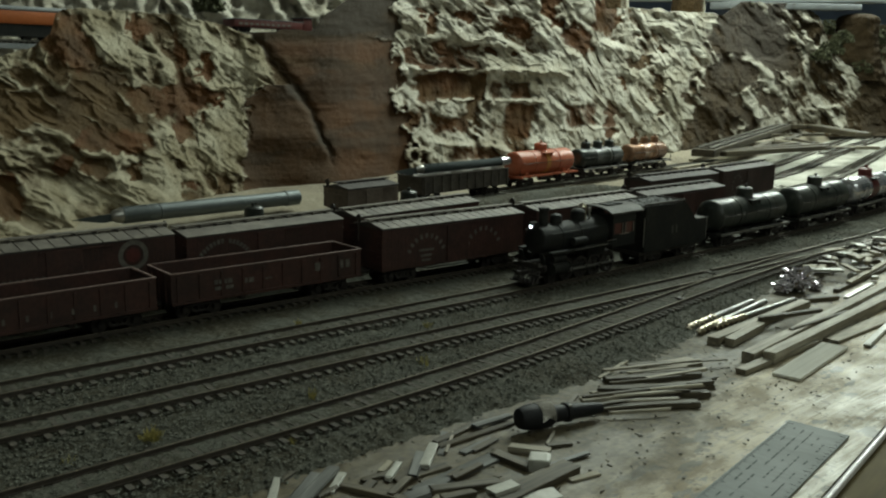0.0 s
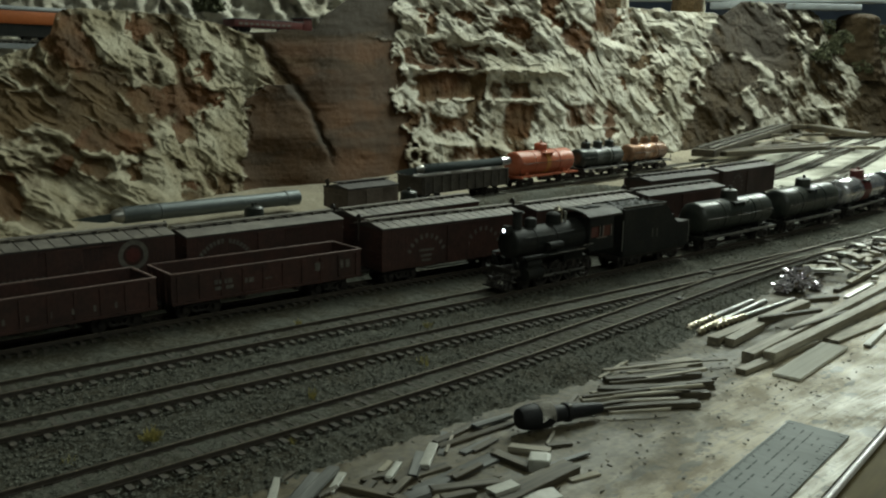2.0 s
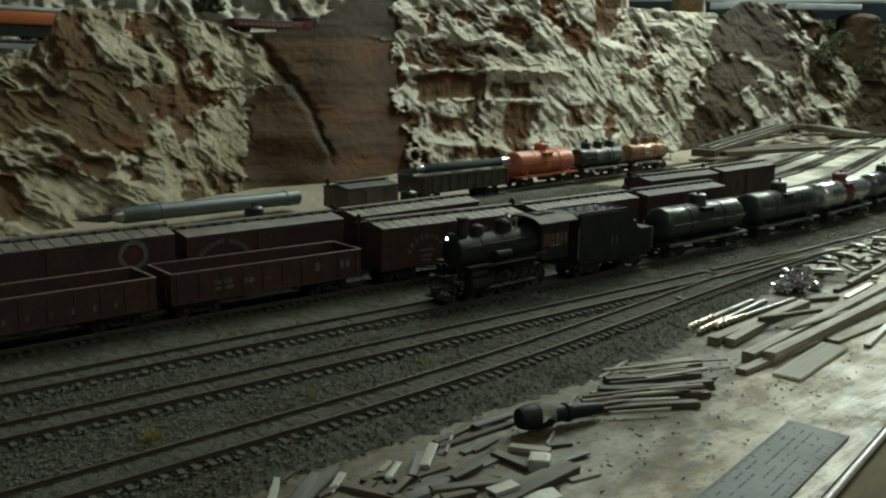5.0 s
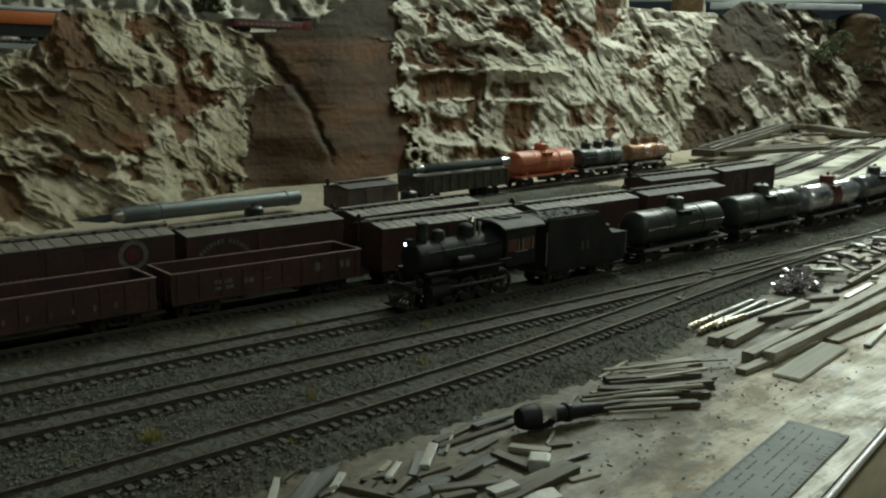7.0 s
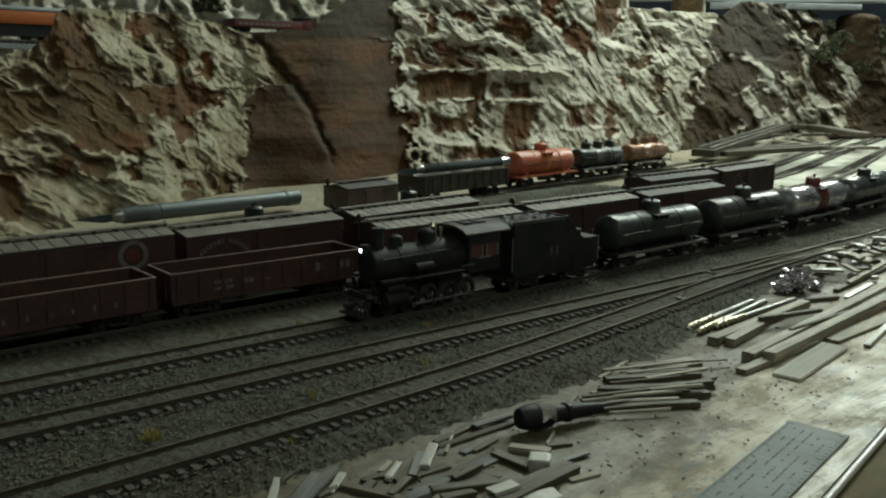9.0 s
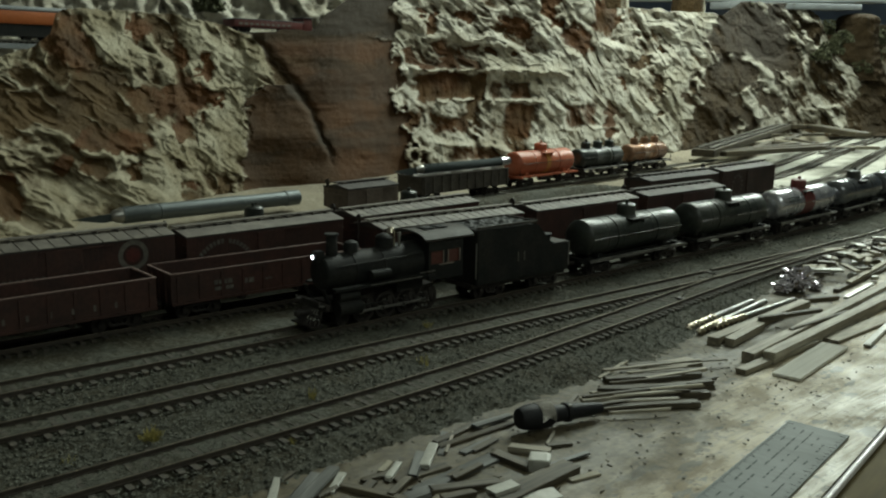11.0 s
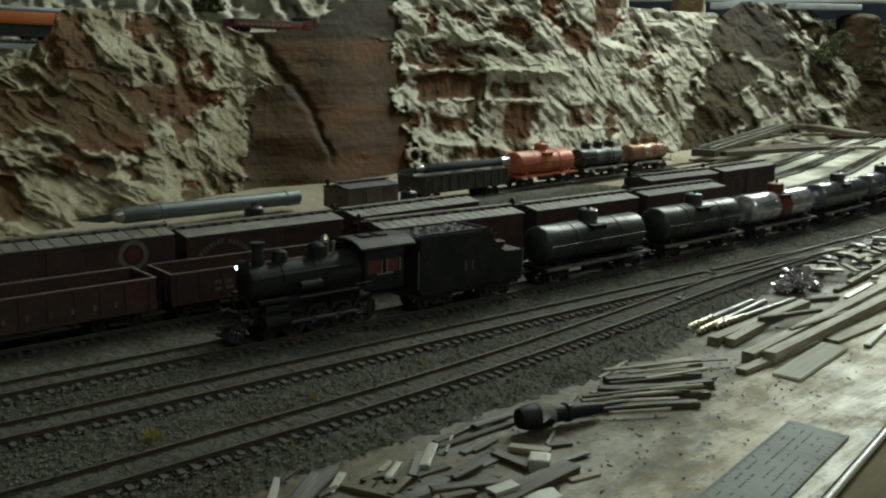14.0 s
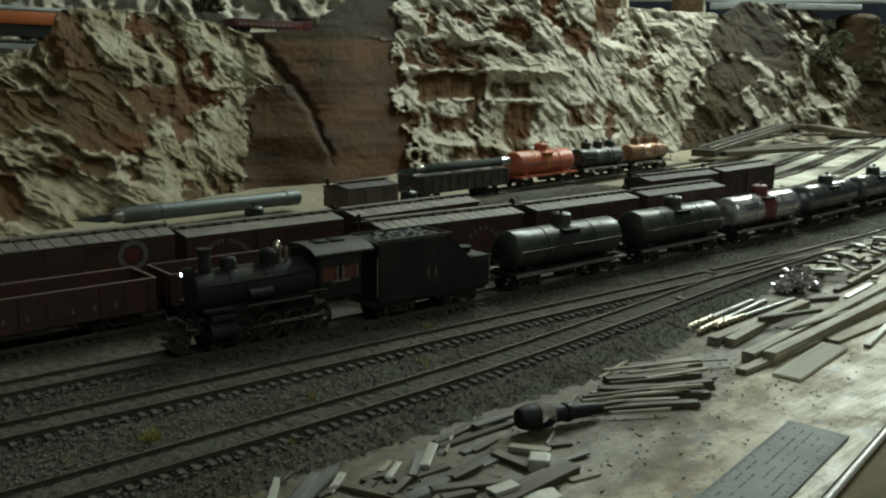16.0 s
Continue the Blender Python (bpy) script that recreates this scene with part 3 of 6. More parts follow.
# ---- rolling stock ----
def wheelset(parent, x, r=4.8, gauge=16.5):
    bm = bmesh.new()
    for sy in (-1, 1):
        y = sy * gauge / 2
        add_rod(bm, (0, y - 1.2, 0), (0, y + 1.2, 0), r, 16)
        add_rod(bm, (0, y - sy * 1.2, 0), (0, y - sy * 1.9, 0), r + 0.8, 16)
        add_box(bm, 0, y + sy * 1.3, 0, r * 1.3, 0.5, 1.0)
    add_rod(bm, (0, -gauge / 2, 0), (0, gauge / 2, 0), 1.2, 8)
    return part("wheelset", bm, wheel_iron, parent, at=Matrix.Translation((x * K, 0, r * K)))


def truck(parent, x, wheels=True):
    bm = bmesh.new()
    for sy in (-1, 1):
        y = sy * 11.2
        add_box(bm, x, y, 7.4, 22, 1.8, 1.6, bevel=0.4)
        add_box(bm, x, y, 3.6, 9, 1.8, 1.4, bevel=0.4)
        for sx in (-1, 1):
            add_box(bm, x + sx * 10.2, y, 5.0, 3.6, 2.4, 3.6, bevel=0.5)
            add_box(bm, x + sx * 5.4, y, 5.4, 1.6, 1.6, 4.6, Matrix.Rotation(sx * 0.6, 4, "Y"))
            add_rod(bm, (x + sx * 1.6, y, 3.8), (x + sx * 1.6, y, 7.0), 1.0, 8)
    add_box(bm, x, 0, 6.6, 5, 24, 2.4)
    part("truck", bm, wheel_iron, parent)
    return [wheelset(parent, x - 10.2), wheelset(parent, x + 10.2)]


def coupler(parent, x, s):
    bm = bmesh.new()
    add_box(bm, x, 0, 9.5, 8, 2.2, 2.2, bevel=0.3)
    add_box(bm, x + s * 4.5, 0.9, 9.5, 3.4, 3.6, 3.2, bevel=0.6)
    part("coupler", bm, wheel_iron, parent)


def letters(parent, spots, y=-17.9):
    """Worn lettering too small to read, as short bars on the near side."""
    for x, z, w, h, tilt in spots:
        bm = bmesh.new()
        add_box(bm, x, y, z, w, 0.12, h, Matrix.Rotation(radians(tilt), 4, "Y"))
        part("lettering", bm, lettering, parent, smooth=None)


def arc_letters(parent, cx, cz, r, a0, a1, n, w=2.2, h=3.2, y=-17.9, gap=None):
    spots = []
    for i in range(n):
        if gap is not None and i == gap:
            continue
        a = radians(a0 + (a1 - a0) * i / (n - 1))
        spots.append((cx - r * math.cos(a), cz + r * math.sin(a), w, h, math.degrees(a) - 90))
    letters(parent, spots, y)


def boxcar(label, paint, L=138.0, eave=41.5, ribs=9, door=True, roof=roof_grey, walk_mat=roof_dark, m=None, panels=17):
    car = thing("boxcar", label, "freight car", "cars standing in the yard", m=m)
    W = 34.5
    bm = bmesh.new()
    add_box(bm, 0, 0, (eave + 11) / 2, L, W, eave - 11, bevel=0.4)
    part("body", bm, paint, car, smooth=None)
    bm = bmesh.new()
    n = 44
    for i in range(n):
        x = -L / 2 + 2 + (L - 4) * i / (n - 1)
        for sy in (-1, 1):
            add_box(bm, x, sy * W / 2, (eave + 12) / 2, 0.6, 0.24, eave - 14)
    for sx in (-1, 1):
        for z in (16, 21, 26, 31, 36):
            add_box(bm, sx * (L / 2 + 0.4), -W / 2 + 3, z, 0.5, 6, 0.6)
        add_box(bm, sx * (L / 2 + 0.2), 0, 24, 0.5, W - 1, 1.0)
    tagged(part("sheathing", bm, paint, car, smooth=None), kind="stuff")
    bm = bmesh.new()
    r = 3.2
    half = W / 2 + 0.9
    a = math.atan2(r, half)
    for sy in (-1, 1):
        v = [bm.verts.new(Vector((x, sy * yy, z)) * K) for x in (-L / 2, L / 2) for yy, z in ((half - 0.6, eave - 0.9), (half - 0.6, eave - 0.2), (0, eave + r - 0.4), (0, eave - 0.9))]
        for q in ((0, 1, 5, 4), (1, 2, 6, 5), (3, 2, 1, 0), (4, 5, 6, 7)):
            bm.faces.new([v[k] for k in q])
    top = part("roof", bm, walk_mat, car, smooth=None)
    bm = bmesh.new()
    pl = (L + 1.2) / panels
    add_box(bm, 0, 0, 0, pl - (0.7 if panels > 1 else 0), math.hypot(half, r), 0.7, bevel=0.2)
    sheet = mesh_from(bm, "roof_panel", roof)
    for i in range(panels):
        for sy in (-1, 1):
            ob = new("roof_panel", sheet)
            ob.parent = top
            ob.matrix_basis = Matrix.Translation(Vector((-L / 2 - 0.6 + pl * (i + 0.5), sy * half / 2, eave + r / 2 + 0.2)) * K) @ Matrix.Rotation(-sy * a, 4, "X")
    bm = bmesh.new()
    for k in (-1, 0, 1):
        add_box(bm, 0, k * 2.1, eave + r + 1.8, L + 3, 1.9, 0.8)
    part("roof_walk", bm, roof, car, smooth=None)
    bm = bmesh.new()
    for i in range(11):
        add_box(bm, -L / 2 + 6 + (L - 12) * i / 10, 0, eave + r + 0.6, 1.2, 7.5, 1.6)
    tagged(part("walk_support", bm, walk_mat, car, smooth=None), kind="stuff")
    if door:
        for sy in (-1, 1):
            bm = bmesh.new()
            add_box(bm, 0, sy * (W / 2 + 0.9), (eave + 11) / 2 - 0.5, 21, 0.9, eave - 14, bevel=0.2)
            part("door", bm, paint, car, smooth=None)
        for z in (eave - 2, 11.5):
            bm = bmesh.new()
            add_box(bm, 8, -W / 2 - 1.0, z, 44, 0.8, 1.0)
            part("door_rail", bm, paint, car, smooth=None)
    bm = bmesh.new()
    add_box(bm, 0, 0, 9.5, L - 2, 7, 3)
    add_box(bm, 0, 0, 10.4, L - 4, 30, 1.2)
    for sy in (-1, 1):
        add_rod(bm, (-L / 2 + 30, sy * 8, 10), (-20, sy * 8, 6.4), 0.5, 6)
        add_rod(bm, (-20, sy * 8, 6.4), (20, sy * 8, 6.4), 0.5, 6)
        add_rod(bm, (20, sy * 8, 6.4), (L / 2 - 30, sy * 8, 10), 0.5, 6)
        for sx in (-1, 1):
            add_box(bm, sx * (L / 2 - 3), sy * (W / 2 - 1), 8, 5, 0.8, 0.8)
    part("underframe", bm, wheel_iron, car, smooth=None)
    bm = bmesh.new()
    add_rod(bm, (-L / 2 - 2.2, 9, 30), (-L / 2 - 2.2, 9, eave + 5), 0.5, 6)
    add_rod(bm, (-L / 2 - 2.2, 9, eave + 5), (-L / 2 - 1.6, 9, eave + 5), 3.0, 12)
    part("brake_wheel", bm, wheel_iron, car)
    for sx in (-1, 1):
        truck(car, sx * (L / 2 - 22))
        coupler(car, sx * (L / 2 + 3), sx)
    return car


def gondola(label, L=137.0, top=29.4, m=None):
    car = thing("gondola", label, "freight car", "cars standing in the yard", m=m)
    W = 35.0
    bm = bmesh.new()
    add_box(bm, 0, 0, 12.0, L, W - 1, 1.6)
    for sy in (-1, 1):
        add_box(bm, 0, sy * (W / 2 - 0.6), (top + 11) / 2, L, 1.2, top - 11)
        for k in range(10):
            add_box(bm, -L / 2 + 4 + (L - 8) * k / 9, sy * (W / 2 + 0.5), (top + 11) / 2 - 0.5, 1.6, 1.2, top - 13)
        add_box(bm, 0, sy * (W / 2 + 0.4), 11.6, L, 1.2, 1.8)
    for sx in (-1, 1):
        add_box(bm, sx * (L / 2 - 0.6), 0, (top + 11) / 2, 1.2, W - 2.4, top - 11)
        for k in (-1, 0, 1):
            add_box(bm, sx * (L / 2 + 0.4), k * 10, (top + 11) / 2, 1.0, 1.4, top - 12)
    part("body", bm, box_red, car, smooth=None)
    bm = bmesh.new()
    for sy in (-1, 1):
        add_box(bm, 0, sy * (W / 2 - 0.3), top + 0.3, L + 1, 1.6, 0.9, bevel=0.2)
    for sx in (-1, 1):
        add_box(bm, sx * (L / 2 - 0.3), 0, top + 0.3, 1.6, W - 2.2, 0.9, bevel=0.2)
    part("rim", bm, rim_pale, car, "worn pale top rim")
    bm = bmesh.new()
    add_box(bm, 0, 0, 9.2, L - 4, 7, 4)
    for sx in (-1, 1):
        add_box(bm, sx * 20, 0, 8.8, 3, 30, 3)
    part("underframe", bm, wheel_iron, car, smooth=None)
    for sx in (-1, 1):
        truck(car, sx * (L / 2 - 21))
        coupler(car, sx * (L / 2 + 3), sx)
    return car


def tank_car(label, shell, dome_mat, L=126.0, r=14.2, band=None, group="tank cars of the moving train", m=None, domes=(0.0,), dome_r=7.5, zc=27.5, frame_mat=None, cap_mat=None, bw=11.0, platform=True, rings=6):
    car = thing("tank_car", label, "freight car", group, m=m)
    h = L / 2 - 6
    bm = bmesh.new()
    prof = [(-h - 3.4, 0.1), (-h - 3.2, r * 0.45), (-h - 2.2, r * 0.8), (-h, r * 0.985)]
    k = rings
    for i in range(k):
        a, b = -h + 2 * h * i / k, -h + 2 * h * (i + 1) / k
        prof += [(a + 0.5, r), (b - 0.5, r)]
        if i < k - 1:
            prof += [(b - 0.3, r * 1.012), (b + 0.3, r * 1.012)]
    prof += [(h, r * 0.985), (h + 2.2, r * 0.8), (h + 3.2, r * 0.45), (h + 3.4, 0.1)]
    vs = lathe(bm, prof, 40)
    shift(bm, vs, 0, 0, zc)
    part("tank", bm, shell, car, smooth=40)
    if band is not None:
        bm = bmesh.new()
        vs = lathe(bm, [(-bw, r + 0.15), (-bw, r + 0.3), (bw, r + 0.3), (bw, r + 0.15)], 40)
        shift(bm, vs, 0, 0, zc)
        part("band", bm, band, car, "painted band round the tank")
    for x in domes:
        bm = bmesh.new()
        vs = lathe(bm, [(0, dome_r + 1.2), (1.2, dome_r + 0.2), (8.5, dome_r), (9.6, dome_r * 0.85), (10.4, dome_r * 0.4), (10.5, 0.1)], 28, "z")
        shift(bm, vs, x, 0, zc + r - 1.6)
        add_rod(bm, (x - 2, -2, zc + r + 8), (x - 2, -2, zc + r + 11.5), 1.3, 10)
        add_rod(bm, (x + 2.4, 1, zc + r + 8), (x + 2.4, 1, zc + r + 10.8), 0.9, 10)
        part("dome", bm, dome_mat, car)
        if not platform:
            continue
        bm = bmesh.new()
        add_box(bm, x, -dome_r - 4, zc + r - 2.6, 21, 7, 0.7)
        for sx in (-8, 8):
            add_box(bm, x + sx, -dome_r - 3, zc + r - 4.6, 0.8, 4, 4)
        part("dome_platform", bm, frame_mat or black, car, smooth=None)
    bm = bmesh.new()
    add_box(bm, 0, 0, 11, L, 9, 3)
    for sy in (-1, 1):
        add_box(bm, 0, sy * 14.2, 11.8, L - 3, 3.0, 1.0)
    for sx in (-1, 1):
        add_box(bm, sx * (L / 2 - 1.5), 0, 11.8, 3, 31, 2.6)
        add_box(bm, sx * (L / 2 - 20), 0, 14, 6, 20, 4)
        add_box(bm, sx * 18, 0, 11, 2, 29, 2)
    part("frame", bm, frame_mat or black, car, smooth=None)
    # Without frame_mat the walkway is pale, a painted highlight along the sill.
    for sy in (-1, 1):
        bm = bmesh.new()
        add_box(bm, 0, sy * 14.6, 12.6, L - 1, 3.4, 0.7, bevel=0.15)
        add_box(bm, 0, sy * 16.2, 12.0, L - 1, 0.5, 1.8)
        part("walkway", bm, frame_mat or walk_grey, car, "side walkway along the tank")
    bm = bmesh.new()
    for sy in (-1, 1):
        y = sy * (r + 0.9)
        add_rod(bm, (-h, y, zc + 1), (h, y, zc + 1), 0.35, 6)
        for i in range(7):
            x = -h + 2 * h * i / 6
            add_rod(bm, (x, sy * (r - 0.5), zc + 1), (x, y, zc + 1), 0.3, 6)
    for sx in (-1, 1):
        for sy in (-1, 1):
            add_rod(bm, (sx * (L / 2 - 1), sy * 14.5, 12), (sx * (L / 2 - 1), sy * 14.5, 21), 0.4, 6)
    part("handrail", bm, wheel_iron, car)
    for x in (-26, 26):
        bm = bmesh.new()
        vs = lathe(bm, [(-0.9, r + 0.1), (-0.9, r + 0.45), (0.9, r + 0.45), (0.9, r + 0.1)], 40)
        shift(bm, vs, x * L / 126, 0, zc)
        part("strap", bm, shell, car)
    bm = bmesh.new()
    add_rod(bm, (-12, -8, 8), (6, -8, 8), 3.2, 12)
    add_box(bm, 14, -6, 8.5, 7, 5, 4, bevel=0.5)
    part("brake_gear", bm, wheel_iron, car)
    wheels = []
    for sx in (-1, 1):
        wheels += truck(car, sx * (L / 2 - 19))
        coupler(car, sx * (L / 2 + 4), sx)
    return car, wheels


# ---- the cliff: a plaster casting that faces the aisle ----
YAW, FOC = 0.7393, 1569.0
FACE_H = np.array([-200, 0, 100, 300, 450, 600, 720, 850, 1000, 1200, 1270, 1400, 1500, 1568, 1750], float)
FACE_D = np.array([0.72, 0.757, 0.786, 0.86, 0.965, 1.034, 1.145, 1.217, 1.33, 1.70, 1.92, 2.45, 2.62, 2.72, 2.8])


def face_uv(x, y, z):
    """Bearing and height seen from the aisle, as u (to the right) and w (downwards)."""
    d = np.stack([x, y, z - EYE[2]], -1)
    m = np.array(VIEW.to_3x3())
    q = d @ m
    return 784 + FOC * q[..., 0] / -q[..., 2], 441 - FOC * q[..., 1] / -q[..., 2]


def blob(u, w, cu, cw, ru, rw, tilt=0.0, soft=0.5, wob=0.0, seed=0):
    """1 inside a tilted ellipse with a soft, uneven rim, 0 outside."""
    t = radians(tilt)
    a, b = (u - cu) * math.cos(t) + (w - cw) * math.sin(t), -(u - cu) * math.sin(t) + (w - cw) * math.cos(t)
    d = np.sqrt((a / ru) ** 2 + (b / rw) ** 2)
    if wob:
        d = d + wob * (fbm(u / 38, w / 38, 4, 60 + seed) - 0.5) * 2
    return 1 - sstep(1 - soft, 1 + soft, d)


def streaks(u, w, tilt, length, width, seed, octaves=4):
    """Ridged field drawn out along a direction."""
    t = radians(tilt)
    wu = u + 60 * (fbm(u / 80, w / 80, 4, seed + 31) - 0.5)
    ww = w + 60 * (fbm(u / 80, w / 80, 4, seed + 41) - 0.5)
    a, b = wu * math.cos(t) + ww * math.sin(t), -wu * math.sin(t) + ww * math.cos(t)
    return fbm(a / length, b / width, octaves, seed, True)


def worley(x, y, seed):
    """Cells: distance to the nearest and second nearest seed, and three random numbers of the nearest cell."""
    xi, yi = np.floor(x), np.floor(y)
    f1, f2 = np.full(x.shape, 9.0), np.full(x.shape, 9.0)
    rid = [np.zeros(x.shape) for _ in range(5)]

    def h(a, b, s):
        v = (a.astype(np.int64) * 374761393 + b.astype(np.int64) * 668265263 + (seed * 31 + s) * 974634777) & 0xFFFFFFFF
        v = ((v ^ (v >> 13)) * 1274126177) & 0xFFFFFFFF
        return ((v ^ (v >> 16)) & 0xFFFF) / 65535.0

    for dx in (-1, 0, 1):
        for dy in (-1, 0, 1):
            a, b = xi + dx, yi + dy
            px, py = a + h(a, b, 1), b + h(a, b, 2)
            d = np.hypot(px - x, py - y)
            near = d < f1
            f2 = np.where(near, f1, np.minimum(f2, d))
            f1 = np.where(near, d, f1)
            for k, v in enumerate((h(a, b, 3), h(a, b, 4), h(a, b, 5), px, py)):
                rid[k] = np.where(near, v, rid[k])
    return f1, f2, rid


def chunks(u, w, size, aspect, tilt, seed, warp=0.35):
    """Broken stone: flat facets, each tilted its own way, with grooves between."""
    t = radians(tilt)
    n1, n2 = fbm(u / size, w / size, 3, seed + 5) - 0.5, fbm(u / size, w / size, 3, seed + 6) - 0.5
    a = (u * math.cos(t) + w * math.sin(t)) / (size * aspect) + warp * 2 * n1
    b = (-u * math.sin(t) + w * math.cos(t)) / size + warp * 2 * n2
    f1, f2, r = worley(a, b, seed)
    face = 0.7 * (r[0] - 0.5) + 1.2 * ((a - r[3]) * (r[1] - 0.5) * 2 + (b - r[4]) * (r[2] - 0.2))
    return blurred(face, 2 if size > 20 else 1)


def blurred(a, n):
    k = np.ones(2 * n + 1) / (2 * n + 1)
    for ax in (0, 1):
        a = np.apply_along_axis(lambda r: np.convolve(np.pad(r, n, mode="edge"), k, "valid"), ax, a)
    return a


def drawn(u, w, tilt, length, width, seed, octaves=4, warp=26):
    """Smooth random field drawn out along a direction, its lines wavering."""
    t = radians(tilt)
    wu = u + warp * 2 * (fbm(u / 70, w / 70, 3, seed + 31) - 0.5)
    ww = w + warp * 2 * (fbm(u / 70, w / 70, 3, seed + 41) - 0.5)
    a, b = wu * math.cos(t) + ww * math.sin(t), -wu * math.sin(t) + ww * math.cos(t)
    return fbm(a / length, b / width, octaves, seed)


def block(u, w, u0, u1, w0, w1, wob, seed, soft=5.0):
    """1 inside an upright four-sided face with an uneven rim."""
    du, dw = wob * 2 * (fbm(u / 26, w / 26, 3, seed) - 0.5), wob * 2 * (fbm(u / 26, w / 26, 3, seed + 9) - 0.5)
    x, y = u + du, w + dw
    return sstep(u0 - soft, u0 + soft, x) * (1 - sstep(u1 - soft, u1 + soft, x)) * sstep(w0 - soft, w0 + soft, y) * (1 - sstep(w1 - soft, w1 + soft, y))


# bare rock faces in the plaster: bearing, height, half sizes, tilt
BARE_WEST = ((112, 62, 46, 44, 20), (150, 105, 34, 24, 30), (246, 52, 24, 24, 40), (320, 96, 10, 36, -22), (362, 124, 13, 28, -10), (328, 176, 40, 36, 20), (372, 176, 24, 15, 0))
BARE_WEST_LOW = ((268, 178, 46, 24, 14), (326, 226, 12, 26, 8), (338, 326, 22, 7, 10), (205, 250, 70, 17, 4), (115, 290, 22, 16, 0), (165, 296, 16, 14, 20), (14, 350, 27, 42, 0), (236, 300, 12, 16, 30))
BARE_MID = ((770, 42, 12, 26, 10), (822, 32, 28, 10, 15), (912, 44, 36, 20, 25), (982, 22, 14, 26, -20), (1022, 70, 34, 22, 20), (865, 90, 20, 9, 35), (745, 20, 20, 10, 20), (1075, 35, 36, 34, 30), (905, 92, 13, 9, 20))
BARE_FALL = ((1168, 138, 12, 30, -26), (1128, 108, 24, 9, 30), (1175, 88, 8, 15, -20), (1212, 172, 9, 20, -35), (1080, 212, 17, 52, 0), (1178, 205, 10, 10, 0), (1100, 150, 14, 8, 30))
BARE_EAST = ((1318, 62, 58, 46, 0), (1300, 135, 46, 30, 20), (1370, 90, 24, 46, -15), (1284, 196, 40, 42, -30), (1362, 178, 9, 36, -38), (1455, 130, 36, 18, 35), (1555, 190, 60, 62, 0), (1440, 62, 16, 24, -20))


def cliff():
    nc, nr = 1250, 310
    c = np.linspace(-190, 1740, nc)
    ang = YAW + np.arctan((c - 784) / FOC)
    d0 = np.interp(c, FACE_H, FACE_D)
    k = np.ones(41) / 41
    d0 = np.convolve(np.pad(d0, 20, mode="edge"), k, "valid")
    top_u = [-200, 20, 70, 100, 112, 135, 300, 400, 425, 555, 575, 610, 660, 690, 1030, 1055, 1120, 1255, 1285, 1370, 1420, 1445, 1475, 1520, 1750]
    top_w = [120, 100, 84, 62, 24, 18, 28, 48, 62, 60, 36, 10, -8, -70, -70, 22, 26, 34, 16, 18, 40, 85, 118, 135, 150]
    tw = np.interp(c, top_u, top_w) + 9 * (fbm(c / 22, c * 0, 4, 2) - 0.5)
    hz = 128.4 + 0.0187 * (c - 784)
    lean = np.interp(c, [-200, 300, 470, 700, 1100, 1300, 1750], [0.75, 0.7, 0.42, 0.5, 0.55, 0.5, 0.45])
    ca = np.cos(ang - YAW)
    ztop = EYE[2] + d0 * 1.1 * ca * (hz - tw) / FOC / 0.985
    v = np.linspace(0, 1, nr)[None, :]
    z = 0.005 + v * (ztop[:, None] - 0.005)
    rho = d0[:, None] + lean[:, None] * (z - 0.03)
    X, Y = rho * np.sin(ang)[:, None], rho * np.cos(ang)[:, None]
    u, w = face_uv(X, Y, z)
    sc = rho / 1569.0  # one face unit in metres at this distance

    # the kinds of rock, side by side
    wn = fbm(u / 60, w / 60, 4, 71) - 0.5
    jag = fbm(u / 16, w / 16, 4, 77) - 0.5
    fine = fbm(u / 7, w / 7, 3, 33) - 0.5
    cleft_u = np.interp(w, [40, 70, 110, 150, 190, 235, 290], [430, 452, 482, 520, 546, 570, 592]) + 14 * (fbm(u * 0, w / 22, 3, 79) - 0.5)
    rim = np.where(w < 150, cleft_u, np.interp(w, [150, 175, 330], [470, 440, 430])) + 40 * jag * sstep(150, 190, w)
    bare_on = sstep(-7, 7, u - rim)
    right_rim = np.interp(w, [-80, 40, 90, 130, 170, 200, 260], [690, 694, 706, 722, 690, 716, 730]) + 60 * jag + 30 * wn
    smooth = bare_on * (1 - sstep(-5, 5, u - right_rim))
    west = 1 - bare_on
    fold = west * (1 - sstep(215, 300, u + 60 * wn - 0.25 * (w - 180))) * sstep(104, 122, w + 30 * jag)
    eside = u + 0.30 * (w - 100) + 70 * wn + 30 * jag
    east = sstep(1240, 1262, eside)
    white = sstep(-5, 5, u - right_rim) * (1 - east)
    low = sstep(118, 140, w + 26 * wn)
    fall = sstep(930, 1010, u + 40 * wn)

    # the plaster's coat: 1 where it lies, 0 on bare stone and in painted shade
    s_fold = streaks(u, w, 25, 260, 62, 3, 3)
    s_fold2 = streaks(u, w, 32, 120, 30, 9, 4)
    west_f = drawn(u, w, 62, 60, 32, 103)
    diag = drawn(u, w, 36, 54, 19, 113)
    steep = drawn(u, w, 58, 70, 15, 123)
    drape = drawn(u, w, 84, 90, 17, 133, 4, 14)
    east_f = drawn(u, w, 58, 64, 24, 143)
    patch = fbm(u / 90, w / 70, 3, 87) - 0.5
    bu = u + 34 * (fbm(u / 26, w / 26, 3, 171) - 0.5) + 16 * (fbm(u / 8, w / 8, 3, 173) - 0.5)
    bw = w + 30 * (fbm(u / 26, w / 26, 3, 175) - 0.5) + 14 * (fbm(u / 8, w / 8, 3, 177) - 0.5)
